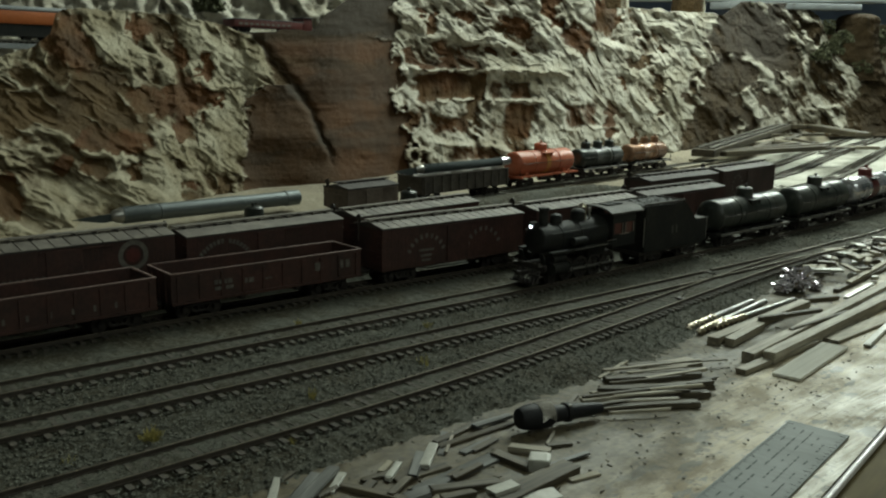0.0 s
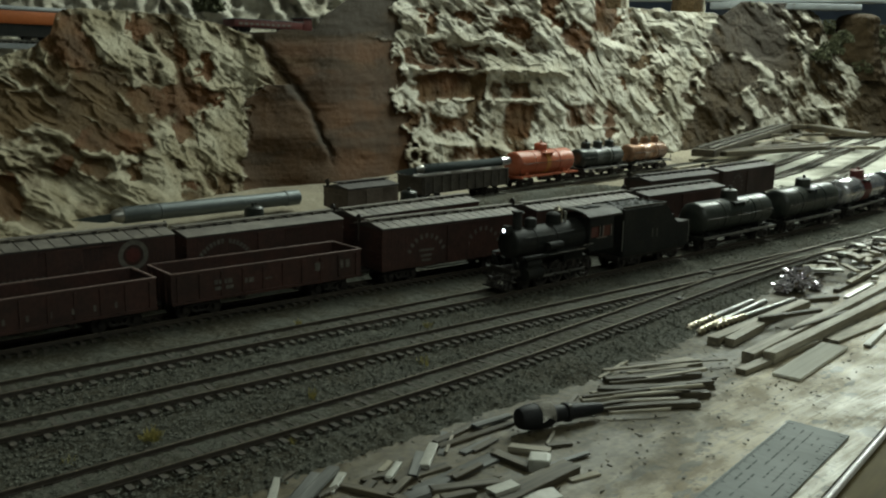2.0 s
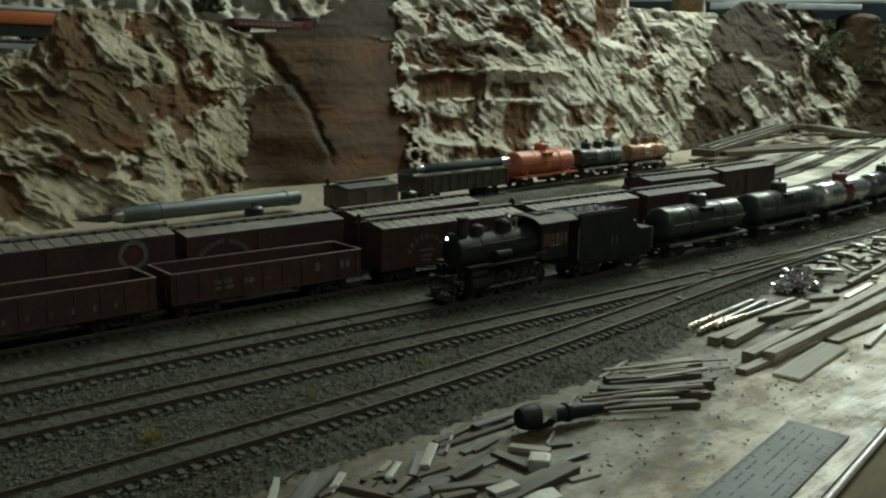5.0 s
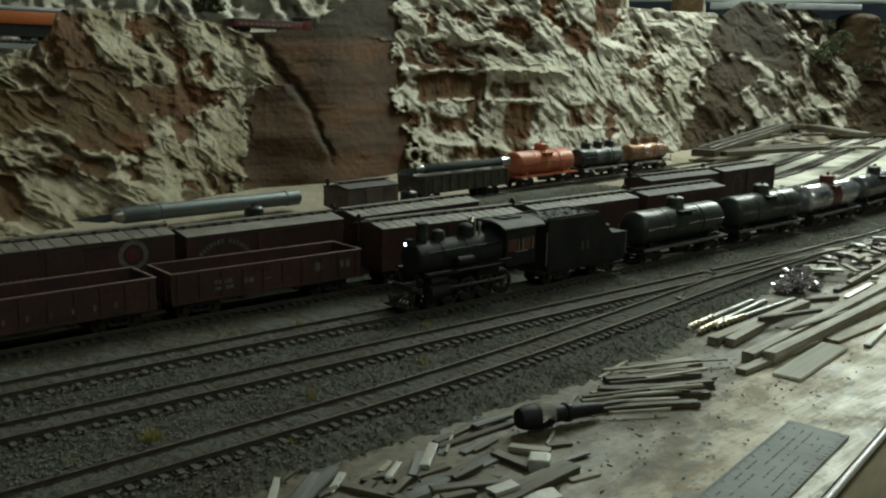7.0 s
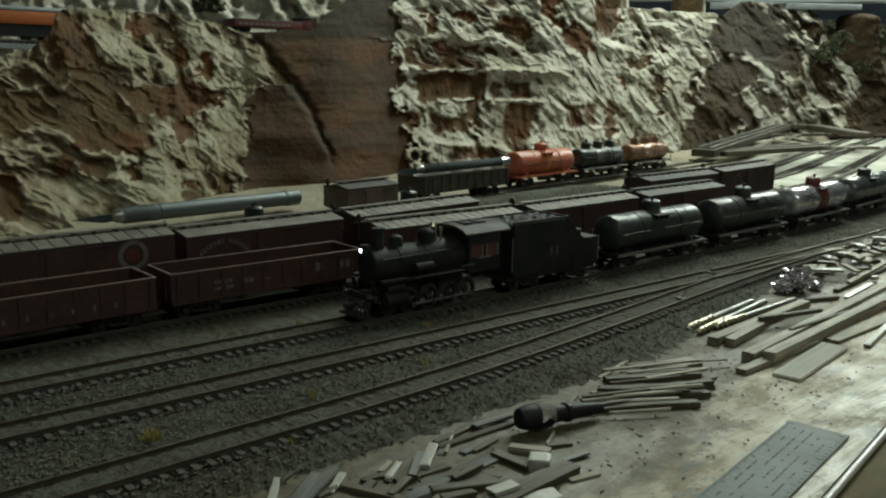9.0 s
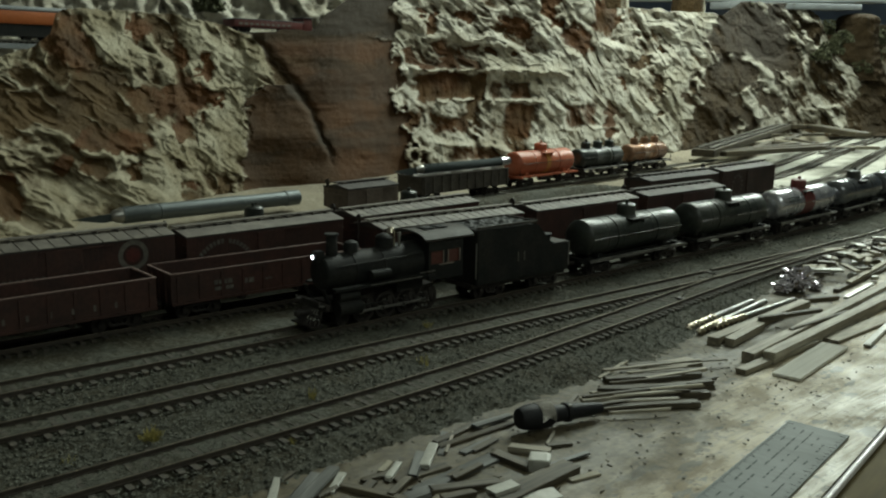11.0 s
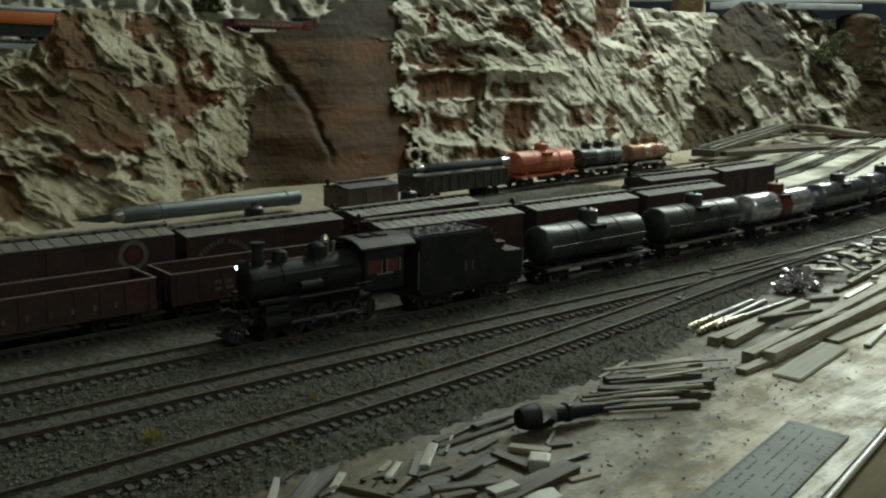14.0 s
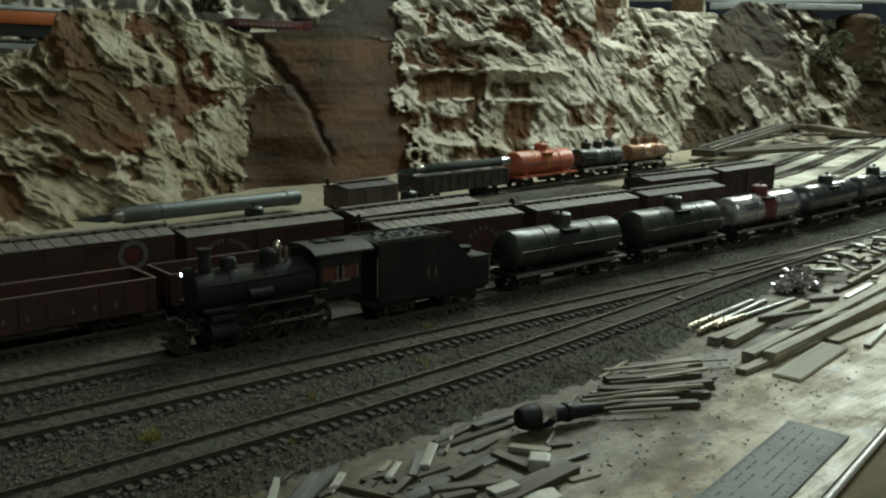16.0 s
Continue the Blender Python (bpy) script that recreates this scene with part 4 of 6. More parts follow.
    brush = np.where(u < 700, drawn(u, w, 34, 30, 5, 183, 3, 12), np.where(u < 930, drawn(u, w, 40, 24, 6, 185, 3, 12), drawn(u, w, 56, 34, 5, 187, 3, 12))) - 0.5
    ridge = lambda v, wide: np.exp(-((v - 0.5) / wide) ** 2)
    r_fold = np.maximum(ridge(drawn(u, w, 22, 210, 52, 211, 3, 16), 0.05), 0.6 * ridge(drawn(u, w, 30, 150, 40, 221, 3, 16), 0.04))
    r_west = ridge(drawn(u, w, 58, 80, 34, 231, 2, 26), 0.03)
    r_diag = np.maximum(ridge(drawn(u, w, 34, 70, 22, 241, 2, 20), 0.04), 0.7 * ridge(drawn(u, w, 46, 50, 16, 251, 2, 16), 0.04))
    r_fall = np.maximum(ridge(drawn(u, w, 56, 90, 20, 261, 2, 18), 0.045), 0.7 * ridge(drawn(u, w, 66, 60, 14, 271, 2, 14), 0.04))
    crest = fold * 0.75 * r_fold * sstep(0.4, 0.55, drawn(u, w, 20, 90, 60, 281, 2)) + (west - fold) * 0.8 * r_west + white * ((1 - fall) * r_diag * (1 - 0.5 * low) + fall * r_fall) + east * 0.6 * r_fall
    coat_fold = -0.14 + 1.05 * sstep(0.66, 0.86, s_fold) + 0.7 * sstep(0.70, 0.9, s_fold2) + 0.7 * patch + 0.42 * sstep(250, 320, w + 60 * wn)
    coat_west = 0.46 + 3.6 * (west_f - 0.43) + 0.9 * patch - 0.10 * sstep(150, 300, w)
    upper_w = 0.86 + 3.0 * (diag - 0.43) + 0.8 * patch
    ledged = 0.42 + 2.4 * (drape - 0.47) + 0.7 * patch
    falls = 0.72 + 3.4 * (steep - 0.43) + 0.5 * patch
    coat_white = (1 - low) * upper_w + low * ((1 - fall) * ledged + fall * falls)
    coat_east = 0.16 + 0.12 * sstep(1380, 1430, u) + 3.0 * (east_f - 0.56)
    p = fold * coat_fold + (west - fold) * coat_west + white * coat_white + east * coat_east + smooth * (-0.3 + 0.5 * patch)
    for cu, cw, ru, rh, tilt, gain in ((215, 70, 60, 44, 40, 1.0), (285, 330, 70, 40, 10, 0.9), (130, 345, 85, 32, 0, 0.8), (395, 110, 60, 55, 0, 0.7), (400, 220, 46, 60, 0, 0.55), (40, 265, 60, 26, 5, 0.5),
                                       (945, 112, 30, 14, 0, 1.0), (735, 50, 34, 28, 0, 0.6), (1200, 110, 40, 50, 30, 0.3), (1140, 225, 60, 40, 0, 0.4),
                                       (1398, 46, 24, 36, -35, 1.3), (1326, 192, 17, 60, -26, 1.1), (1400, 150, 24, 40, 0, 0.8), (1500, 140, 36, 20, 10, 1.0), (1440, 210, 70, 14, 0, 1.0), (1440, 96, 9, 32, -42, 1.0), (1290, 222, 44, 8, 5, 0.7)):
        p = p + 0.6 * gain * blob(bu, bw, cu, cw, ru, rh, tilt, 0.4, 0.5, int(cu))
    bare = np.zeros_like(u)
    for group in (BARE_WEST, BARE_WEST_LOW, BARE_MID, BARE_FALL, BARE_EAST):
        for cu, cw, ru, rh, tilt in group:
            bare = np.maximum(bare, blob(bu, bw, cu, cw, ru * (1.0 if cu < 420 else 0.85), rh * (1.0 if cu < 420 else 0.85), tilt, 0.24, 0.3, int(cu)))
    for j, (u0, u1, w0, w1) in enumerate(((738, 858, 130, 178), (909, 936, 147, 178), (896, 942, 186, 246), (716, 746, 198, 224), (1000, 1052, 184, 224), (770, 830, 204, 236), (800, 880, 258, 280), (870, 888, 146, 176))):
        bare = np.maximum(bare, (1.0 if j < 4 else 0.75) * block(u + 0.3 * (bu - u), w + 0.3 * (bw - w), u0, u1, w0, w1, 4, 300 + 7 * j))
    # shade beneath the overhang, painted as uncoated, darkened stone
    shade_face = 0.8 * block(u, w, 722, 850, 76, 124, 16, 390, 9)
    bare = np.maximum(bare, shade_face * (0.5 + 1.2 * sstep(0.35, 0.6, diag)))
    lines = np.zeros_like(u)
    for u0, u1, wa, wb, g in ((722, 1010, 124, 128, 1.0), (752, 960, 180, 178, 1.0), (770, 900, 246, 262, 0.9), (1000, 1100, 226, 222, 0.5), (660, 720, 70, 70, 0.5), (350, 470, 152, 156, 0.6), (1380, 1490, 194, 190, 0.8)):
        at = wa + (wb - wa) * (u - u0) / (u1 - u0) + 14 * wn + 12 * jag
        lines = np.maximum(lines, g * np.exp(-((w - at) / 3.4) ** 2) * sstep(u0 - 12, u0 + 12, u) * (1 - sstep(u1 - 12, u1 + 12, u)) * sstep(-0.12, 0.02, jag + 0.05))
    # the cleft is a groove with its shade painted in as well
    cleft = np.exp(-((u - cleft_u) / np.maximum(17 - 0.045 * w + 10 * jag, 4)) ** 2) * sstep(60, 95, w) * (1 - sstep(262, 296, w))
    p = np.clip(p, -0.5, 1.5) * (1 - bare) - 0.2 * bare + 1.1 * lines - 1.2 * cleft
    p = p + (1 - 0.85 * smooth) * (1 - 0.85 * bare) * (1 - 0.3 * fold - 0.45 * west) * (1.5 * brush + 0.9 * fine)
    p = np.clip(p + 0.6 * crest * (1 - 0.7 * bare), 0, 1)
    coat = sstep(0.2, 0.8, p)

    # relief, in face units towards the aisle: stone below, plaster with a raised lip on top
    stone = 5 * chunks(u, w, 60, 1.5, 30, 3) + 3 * jag * 2
    soft_coat = blurred(coat, 2)
    rel = 7 * soft_coat * (1 - 0.4 * smooth)
    crumb = 10 * chunks(u, w, 30, 1.7, 38, 23) + 6 * chunks(u, w, 14, 1.6, 46, 43) + 10 * brush
    rel = rel + crumb * (0.35 + 0.65 * coat) * (1 - 0.9 * smooth) * (1 - 0.4 * white) * (1 - 0.5 * (west - fold) - 0.7 * fold)
    rel = rel + fold * (44 * (s_fold - 0.55) + 10 * (s_fold2 - 0.55))
    rel = rel + (west - fold) * (26 * (west_f - 0.45) + 8 * jag)
    rel = rel + white * ((1 - low) * (27 * (diag - 0.45) + 7 * jag) + low * ((1 - fall) * 22 * (drape - 0.45) + fall * (29 * (steep - 0.45) + 6 * jag)))
    rel = rel + east * (34 * (east_f - 0.5) + 14 * chunks(u, w, 70, 1.4, 60, 13) + 8 * jag)
    rel = rel + 5.5 * crest * (1 - 0.6 * bare)
    rel = rel + (1 - coat) * stone * (0.55 - 0.3 * smooth) + 1.6 * fine * (0.4 + 0.6 * coat)
    rel = rel + smooth * (6 * (fbm(u / 150, w / 24, 4, 57) - 0.5) + 4 * (fbm(u / 60, w / 60, 3, 59) - 0.5))
    step = sstep(112, 132, w + 14 * wn) + sstep(166, 186, w + 14 * wn) + sstep(240, 262, w + 14 * wn)
    rel = rel + white * (1 - fall) * (9 * step - 12 * low) + 9 * lines
    rel = rel + 10 * (1 - sstep(-12, 10, u - cleft_u)) * smooth * sstep(60, 120, w) * (1 - sstep(240, 290, w))
    big = 26 * (fbm(u / 200, w / 150, 3, 51) - 0.5) + 20 * blob(u, w, 610, 190, 140, 190, 0, 0.8) + 26 * blob(u, w, 1310, 170, 60, 80, -20, 0.6) + 24 * blob(u, w, 120, 100, 60, 60, 20, 0.7)
    rel = rel + big - 12 * cleft

    red = np.clip(0.75 * smooth * sstep(62, 84, w + 10 * jag) * (1 - 0.7 * blob(u, w, 590, 114, 120, 10, 4, 0.5, 0.4)) * (0.6 + 0.4 * sstep(-20, 30, u - cleft_u)) + 0.3 * smooth + 0.75 * bare * (u < 1110) * (0.8 + 2.4 * wn) + 0.1 * west + 0.2 * white, 0, 1)
    red = np.maximum(red, blob(u, w, 464, 130, 12, 22, 0, 0.4, 0.4, 6))
    # painted shade: cleft, overhang, slab left of the cleft; east rock simply darker
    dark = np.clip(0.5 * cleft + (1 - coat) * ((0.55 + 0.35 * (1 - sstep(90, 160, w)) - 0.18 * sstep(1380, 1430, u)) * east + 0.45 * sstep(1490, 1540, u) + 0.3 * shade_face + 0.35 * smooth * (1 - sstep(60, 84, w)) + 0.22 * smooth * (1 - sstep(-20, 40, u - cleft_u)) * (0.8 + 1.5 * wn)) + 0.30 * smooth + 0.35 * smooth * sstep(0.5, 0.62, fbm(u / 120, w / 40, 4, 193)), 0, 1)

    rel = rel * sstep(0.0, 0.05, v) + 16 * (1 - v) ** 6
    rho = rho - rel * sc
    X, Y = rho * np.sin(ang)[:, None], rho * np.cos(ang)[:, None]
    # the top runs back as a rough shelf
    ext = np.linspace(0.03, 0.9, 9)[None, :] * 0.32
    er = rho[:, -1:] + ext
    EX, EY = er * np.sin(ang)[:, None], er * np.cos(ang)[:, None]
    EZ = np.repeat(z[:, -1:], 9, 1) - 0.010 * sstep(0, 0.06, ext) + 0.004 * (fbm(EX * 40, EY * 40, 3, 5) - 0.5)
    pad = lambda a: np.concatenate([a, np.repeat(a[:, -1:], 9, 1)], 1)
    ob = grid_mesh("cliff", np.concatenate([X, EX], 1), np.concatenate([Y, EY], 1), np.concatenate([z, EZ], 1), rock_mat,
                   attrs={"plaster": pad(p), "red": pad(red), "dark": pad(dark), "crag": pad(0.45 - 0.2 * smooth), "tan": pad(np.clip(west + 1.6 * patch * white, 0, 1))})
    tagged(ob, "rugged plaster rock cliff, red-brown with white dry-brushed ridges", "cliff", kind="structure")


def crag_rock(name, label, bearing, dist, zb, zt, r, seed, lit_side=0.5, taper=0.25):
    """A free-standing rock tower."""
    n, k = 90, 70
    th, v = np.meshgrid(np.linspace(0, 2 * np.pi, n), np.linspace(0, 1, k), indexing="ij")
    ang = YAW + math.atan((bearing - 784) / FOC)
    cx, cy = dist * math.sin(ang), dist * math.cos(ang)
    t2 = np.minimum(th, 2 * np.pi - th)
    f = fbm(t2 * 2.4, v * 5, 4, seed, True) - 0.5
    rr = r * (1 + taper * (1 - v) ** 2 * 2 + 0.35 * f) * np.sqrt(np.clip(1 - np.clip((v - 0.9) / 0.1, 0, 1) ** 2, 0.0, 1))
    X, Y, Z = cx + rr * np.cos(th), cy + rr * np.sin(th), zb + v * (zt - zb)
    # Light from the right is put into the colour: pale flank, darker remainder.
    pl = np.clip(2.4 * np.cos(th + 0.7) * lit_side - 1.1 + 0.9 * (fbm(t2 * 6, v * 9, 3, seed + 3) - 0.5), 0, 1)
    ob = grid_mesh(name, X, Y, Z, rock_mat, attrs={"plaster": pl, "red": pl * 0 + 0.15, "crag": pl * 0 + 0.7, "dark": (1 - pl) * (0.3 + 0.4 * (lit_side < 0.5))})
    tagged(ob, label, "rock", "rock towers on the cliff top")


cliff()
crag_rock("rock_tower", "brown rock tower, its lit flank painted chalk-white", 1052, 1.72, 0.20, 0.42, 0.036, 5, 0.9)
crag_rock("rock_tower", "slim brown rock tower, its lit edge painted pale", 1196, 1.95, 0.24, 0.46, 0.024, 9, 0.75)
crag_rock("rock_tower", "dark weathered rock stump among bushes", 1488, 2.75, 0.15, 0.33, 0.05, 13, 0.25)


def far_hill(name, label, b0, b1, dist, tops, seed, plaster):
    """A rough hill behind the cliff top."""
    n, k = 220, 60
    c = np.linspace(b0, b1, n)
    ang = (YAW + np.arctan((c - 784) / FOC))[:, None]
    zt = EYE[2] + dist * np.cos(ang[:, 0] - YAW) * (128.4 + 0.0187 * (c - 784) - np.interp(c, np.linspace(b0, b1, len(tops)), tops)) / FOC
    v = np.linspace(0, 1, k)[None, :]
    z = 0.08 + v * (zt[:, None] - 0.08)
    u, w = face_uv(dist * np.sin(ang) + 0 * v, dist * np.cos(ang) + 0 * v, z)
    f = streaks(u, w, 55, 60, 26, seed)
    g = fbm(u / 22, w / 22, 4, seed + 7)
    rho = dist + 0.5 * (z - 0.1) - 0.07 * (f - 0.5) - 0.03 * (g - 0.5)
    p = np.clip(plaster + 1.3 * (f - 0.55) + 0.9 * (g - 0.5), 0, 1)
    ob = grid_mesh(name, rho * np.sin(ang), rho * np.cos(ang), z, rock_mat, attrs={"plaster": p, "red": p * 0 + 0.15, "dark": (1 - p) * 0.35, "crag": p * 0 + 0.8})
    tagged(ob, label, "hill", kind="structure")


far_hill("hill_backdrop", "pale plaster hillside behind the upper track", -250, 760, 1.62, [-5, -8, -15, -60, -70, -80], 201, 0.85)
far_hill("hill_distant", "dark scrubby hill before the painted sky", 1380, 1800, 3.3, [60, 48, 42, 36, 30], 211, 0.05)


def bush(x, y, z, r, n, seed):
    g = random.Random(seed)
    b = thing("bush", "small olive-green scenic bush on the rocks", "bush", "bushes on the cliff", m=pose(x, y, z))
    bm = bmesh.new()
    for i in range(6):
        a = g.uniform(0, 6.28)
        add_rod(bm, (0, 0, -3), (r * 600 * math.cos(a), r * 600 * math.sin(a), r * g.uniform(500, 1100)), 0.8, 5, 0.3)
    part("twigs", bm, tie_wood, b)
    bm = bmesh.new()
    for i in range(n):
        d = Vector((g.gauss(0, 1), g.gauss(0, 1), abs(g.gauss(0, 1)))).normalized() * r * g.uniform(0.35, 1.0)
        s = g.uniform(0.0025, 0.006)
        q = Euler((g.uniform(0, 6), g.uniform(0, 6), g.uniform(0, 6))).to_matrix()
        v = [bm.verts.new(d + q @ Vector(k) * s) for k in ((-1, -0.6, 0), (1, -0.5, 0.2), (0.9, 0.6, 0), (-0.8, 0.6, 0.3), (0, 0, 0.7))]
        bm.faces.new((v[0], v[1], v[4]))
        bm.faces.new((v[1], v[2], v[4]))
        bm.faces.new((v[2], v[3], v[4]))
        bm.faces.new((v[3], v[0], v[4]))
    part("leaves", bm, leaf_green, b, smooth=None)


def on_face(c, dist):
    a = YAW + math.atan((c - 784) / FOC)
    return dist * math.sin(a), dist * math.cos(a)


def height_at(c, dist, w):
    return EYE[2] + dist * math.cos(math.atan((c - 784) / FOC)) * (128.4 + 0.0187 * (c - 784) - w) / FOC / 0.985


for i, (c, d, w, r) in enumerate(((1478, 2.55, 88, 0.035), (1495, 2.6, 70, 0.03), (1460, 2.5, 100, 0.028), (1470, 2.9, 55, 0.04), (1540, 2.9, 95, 0.06), (1562, 2.8, 70, 0.05), (1530, 2.7, 120, 0.035), (405, 1.42, 15, 0.022), (1045, 1.62, 30, 0.03))):
    x, y = on_face(c - 30, d)
    bush(x, y, height_at(c, d, w) - r * 0.4, r, 420, i)


# ---- tracks ----
flat = lambda x: 0.0
track("engine track of the train, dark ties in grey ballast", line_main, -0.15, 2.6, single=(0.10, 0.60))
track("middle yard track with weathered rails", line_middle, -0.15, 2.2, single=(0.09, 0.62))
track("front yard track joining the middle one at a turnout", line_front, -0.15, 0.84, single=(0.08, 0.66))
track("storage track under gondolas and boxcars", line_gondola, -0.15, 2.8)
track("storage track under boxcars", line_boxcar, -0.15, 2.8, rail=far_rail)
track("storage track behind the boxcars", line_third, -0.15, 2.9, rail=far_rail)
track("outer storage track curving off bare and pale", lambda x: 0.662 + 0.03 * ease(0.4, 1.0, x) + 1.05 * bend(x), 1.05, 3.0, rail=far_rail)
track("raised siding at the foot of the cliff", line_siding, 0.30, 1.3, siding_z, rail=far_rail)
track("loose curve of track on a dark raised roadbed", lambda x: 0.741 + 0.364 * (x - 1.205), 1.23, 2.07, lambda x: 0.0455, rail=far_rail)
for x0, y0, x1, y1, h in ((1.235, 0.752, 2.08, 1.0595, 12), (2.125, 1.055, 2.15, 1.045, 11), (2.15, 1.01, 1.96, 0.82, 12)):
    bm = bmesh.new()
    L = math.hypot(x1 - x0, y1 - y0) * 1000
    add_box(bm, 0, 0, h / 2, L + 30, 36, h, bevel=2)
    t = part("roadbed", bm, w_dark)
    t.matrix_basis = pose((x0 + x1) / 2, (y0 + y1) / 2, 0.0295, 0, 0, math.degrees(math.atan2(y1 - y0, x1 - x0)))
    tagged(t, "dark raised roadbed strip on the pale ground", "roadbed", kind="structure")
track("length of bare track lying on the ground", lambda x: 0.653 + 0.239 * (x - 1.433), 1.45, 1.93, lambda x: 0.0335, rail=far_rail)

# ---- cars standing in the yard ----
gon = gondola("oxide-red gondola, empty, with a worn pale rim", m=on_line(line_gondola, 0.2945))
letters(gon, [(-40, 21.5, 2.4, 2.8, 0), (-36.8, 21.5, 2.4, 2.8, 0), (-33.6, 21.5, 1.6, 2.8, 0), (-30.6, 21.5, 3.0, 2.8, 0), (-38, 17.6, 6, 2.2, 0), (-31, 17.6, 5, 2.2, 0), (-20, 20, 3.2, 3.0, 0), (-16, 20, 3.2, 3.0, 0), (-4, 19.5, 5, 1, 0), (34, 22, 6, 5.5, 0), (52, 21.5, 3, 5.5, 0), (57, 21.5, 3, 5.5, 0)], -18.3)
gon2 = gondola("oxide-red gondola with a row of white letters", m=on_line(line_gondola, 0.1475))
letters(gon2, [(-52 + 12 * i, 17.5, 1.5, 3.4, 0) for i in range(9)], -18.3)

car = boxcar("red-brown boxcar with grey panelled roof, curved lettering", box_red, 139, m=on_line(line_gondola, 0.4505))
arc_letters(car, -30, 16, 17.5, 25, 155, 9)
arc_letters(car, 26, 16, 17.5, 25, 155, 8)
letters(car, [(-30, 19, 10, 1.6, 0), (-30, 23, 14, 1.6, 0), (-30, 15.5, 8, 1.6, 0)])
boxcar("red-brown boxcar with grey panelled roof", box_red, 138, m=on_line(line_gondola, 0.6035))
boxcar("red-brown boxcar with dusty grey roof", box_red, 134, panels=1, roof=roof_mid, m=on_line(line_gondola, 0.754))
car = boxcar("red-brown boxcar with smooth pale roof, arched lettering", box_red, 126, eave=42, panels=1, m=on_line(line_boxcar, 0.3205))
arc_letters(car, -36, 14, 23, 35, 145, 16, 2.0, 3.0, gap=8)
boxcar("red-brown boxcar with grey panelled roof and raised walk", box_red, 138, m=on_line(line_boxcar, 0.4655))
boxcar("dark brown boxcar with dusty roof", box_brown, 138, panels=1, roof=roof_dark, m=on_line(line_boxcar, 0.858))
car = boxcar("dark brown boxcar with a faint round emblem", box_brown, 142, panels=1, roof=roof_mid, eave=42.5, m=on_line(line_boxcar, 1.008))
arc_letters(car, -35, 24, 12, 0, 340, 14, 2.0, 3.4)
car = boxcar("tall red-brown boxcar with a round white-and-red emblem", box_red, 140, eave=45, panels=15, m=on_line(line_boxcar, 0.180))
bm = bmesh.new()
n = 40
ring = [[bm.verts.new(Vector((42 + r * math.cos(6.2832 * i / n), -17.85 - d, 35 + r * math.sin(6.2832 * i / n))) * K) for i in range(n)] for r, d in ((9.6, 0), (9.6, 0.2), (6.6, 0.2), (6.6, 0))]
for p, q in zip(ring, ring[1:]):
    for i in range(n):
        j = (i + 1) % n
        bm.faces.new((p[i], p[j], q[j], q[i]))
part("emblem_ring", bm, lettering, car, "dull white ring")
bm = bmesh.new()
add_rod(bm, (42, -17.7, 35), (42, -18.0, 35), 4.6, 28)
part("emblem_disc", bm, brick_red, car, "dull red disc")
letters(car, [(-34 + 3.6 * i, 27.5, 2.0, 2.6, 0) for i in range(14) if i != 8])

for x in (0.352, 0.512):
    tank_car("black tank car behind the boxcars", tank_black, tank_black, 118, 12.5, group="cars standing in the yard", m=on_line(line_third, x), zc=24.5)

old = boxcar("small plain pale brown boxcar on the siding", box_pale, 66, eave=30, panels=1, roof=roof_dark, door=True, m=on_line(line_siding, 0.512, siding_z(0.512)))


def hopper(m):
    car = thing("hopper_car", "dark brown ribbed hopper car loaded with grey material", "freight car", "cars standing in the yard", m=m)
    L, W, top = 140, 34, 29
    bm = bmesh.new()
    for sy in (-1, 1):
        add_box(bm, 0, sy * W / 2, 20, L, 1.2, 18)
        for i in range(11):
            add_box(bm, -L / 2 + 3 + (L - 6) * i / 10, sy * (W / 2 + 0.8), 20, 2.0, 1.6, 18, bevel=0.3)
        add_box(bm, 0, sy * W / 2, top, L, 2.4, 1.4)
    for sx in (-1, 1):
        add_box(bm, sx * L / 2, 0, 20, 1.2, W, 18)
    add_box(bm, 0, 0, 14, L, W - 2, 3)
    part("body", bm, hopper_brown, car, smooth=None)
    bm = bmesh.new()
    r = bmesh.ops.create_grid(bm, x_segments=60, y_segments=16, size=0.5, matrix=Matrix.Translation((0, 0, (top - 2) * K)) @ Matrix.Diagonal((L * 0.98 * K, W * 0.94 * K, 1, 1)))
    for v in r["verts"]:
        v.co.z += 0.0015 * noise.fractal(v.co * 90, 1, 2, 4) + 0.003 * math.cos(v.co.y / (W * K) * 3.1)
    part("load", bm, roof_grey, car)
    for sx in (-1, 1):
        truck(car, sx * 48)
        coupler(car, sx * (L / 2 + 3), sx)


hopper(on_line(line_siding, 0.648, siding_z(0.648)))
tank_car("bright orange tank car on the siding", tank_orange, tank_orange, 116, 14, band=amber, bw=4.0, group="cars standing in the yard", m=on_line(line_siding, 0.800, siding_z(0.8)), frame_mat=tank_orange, zc=26, rings=1)
tank_car("dark green tank car with three domes", tank_black, tank_black, 106, 12, group="cars standing in the yard", m=on_line(line_siding, 0.925, siding_z(0.925)), domes=(-28, 0, 28), dome_r=6, zc=25, platform=False, rings=3)
tank_car("rust-brown tank car with a bright top and three domes", rusty_silver, rusty_silver, 104, 12, group="cars standing in the yard", m=on_line(line_siding, 1.045, siding_z(1.045)), domes=(-28, 0, 28), dome_r=5.5, zc=25, platform=False, rings=3)


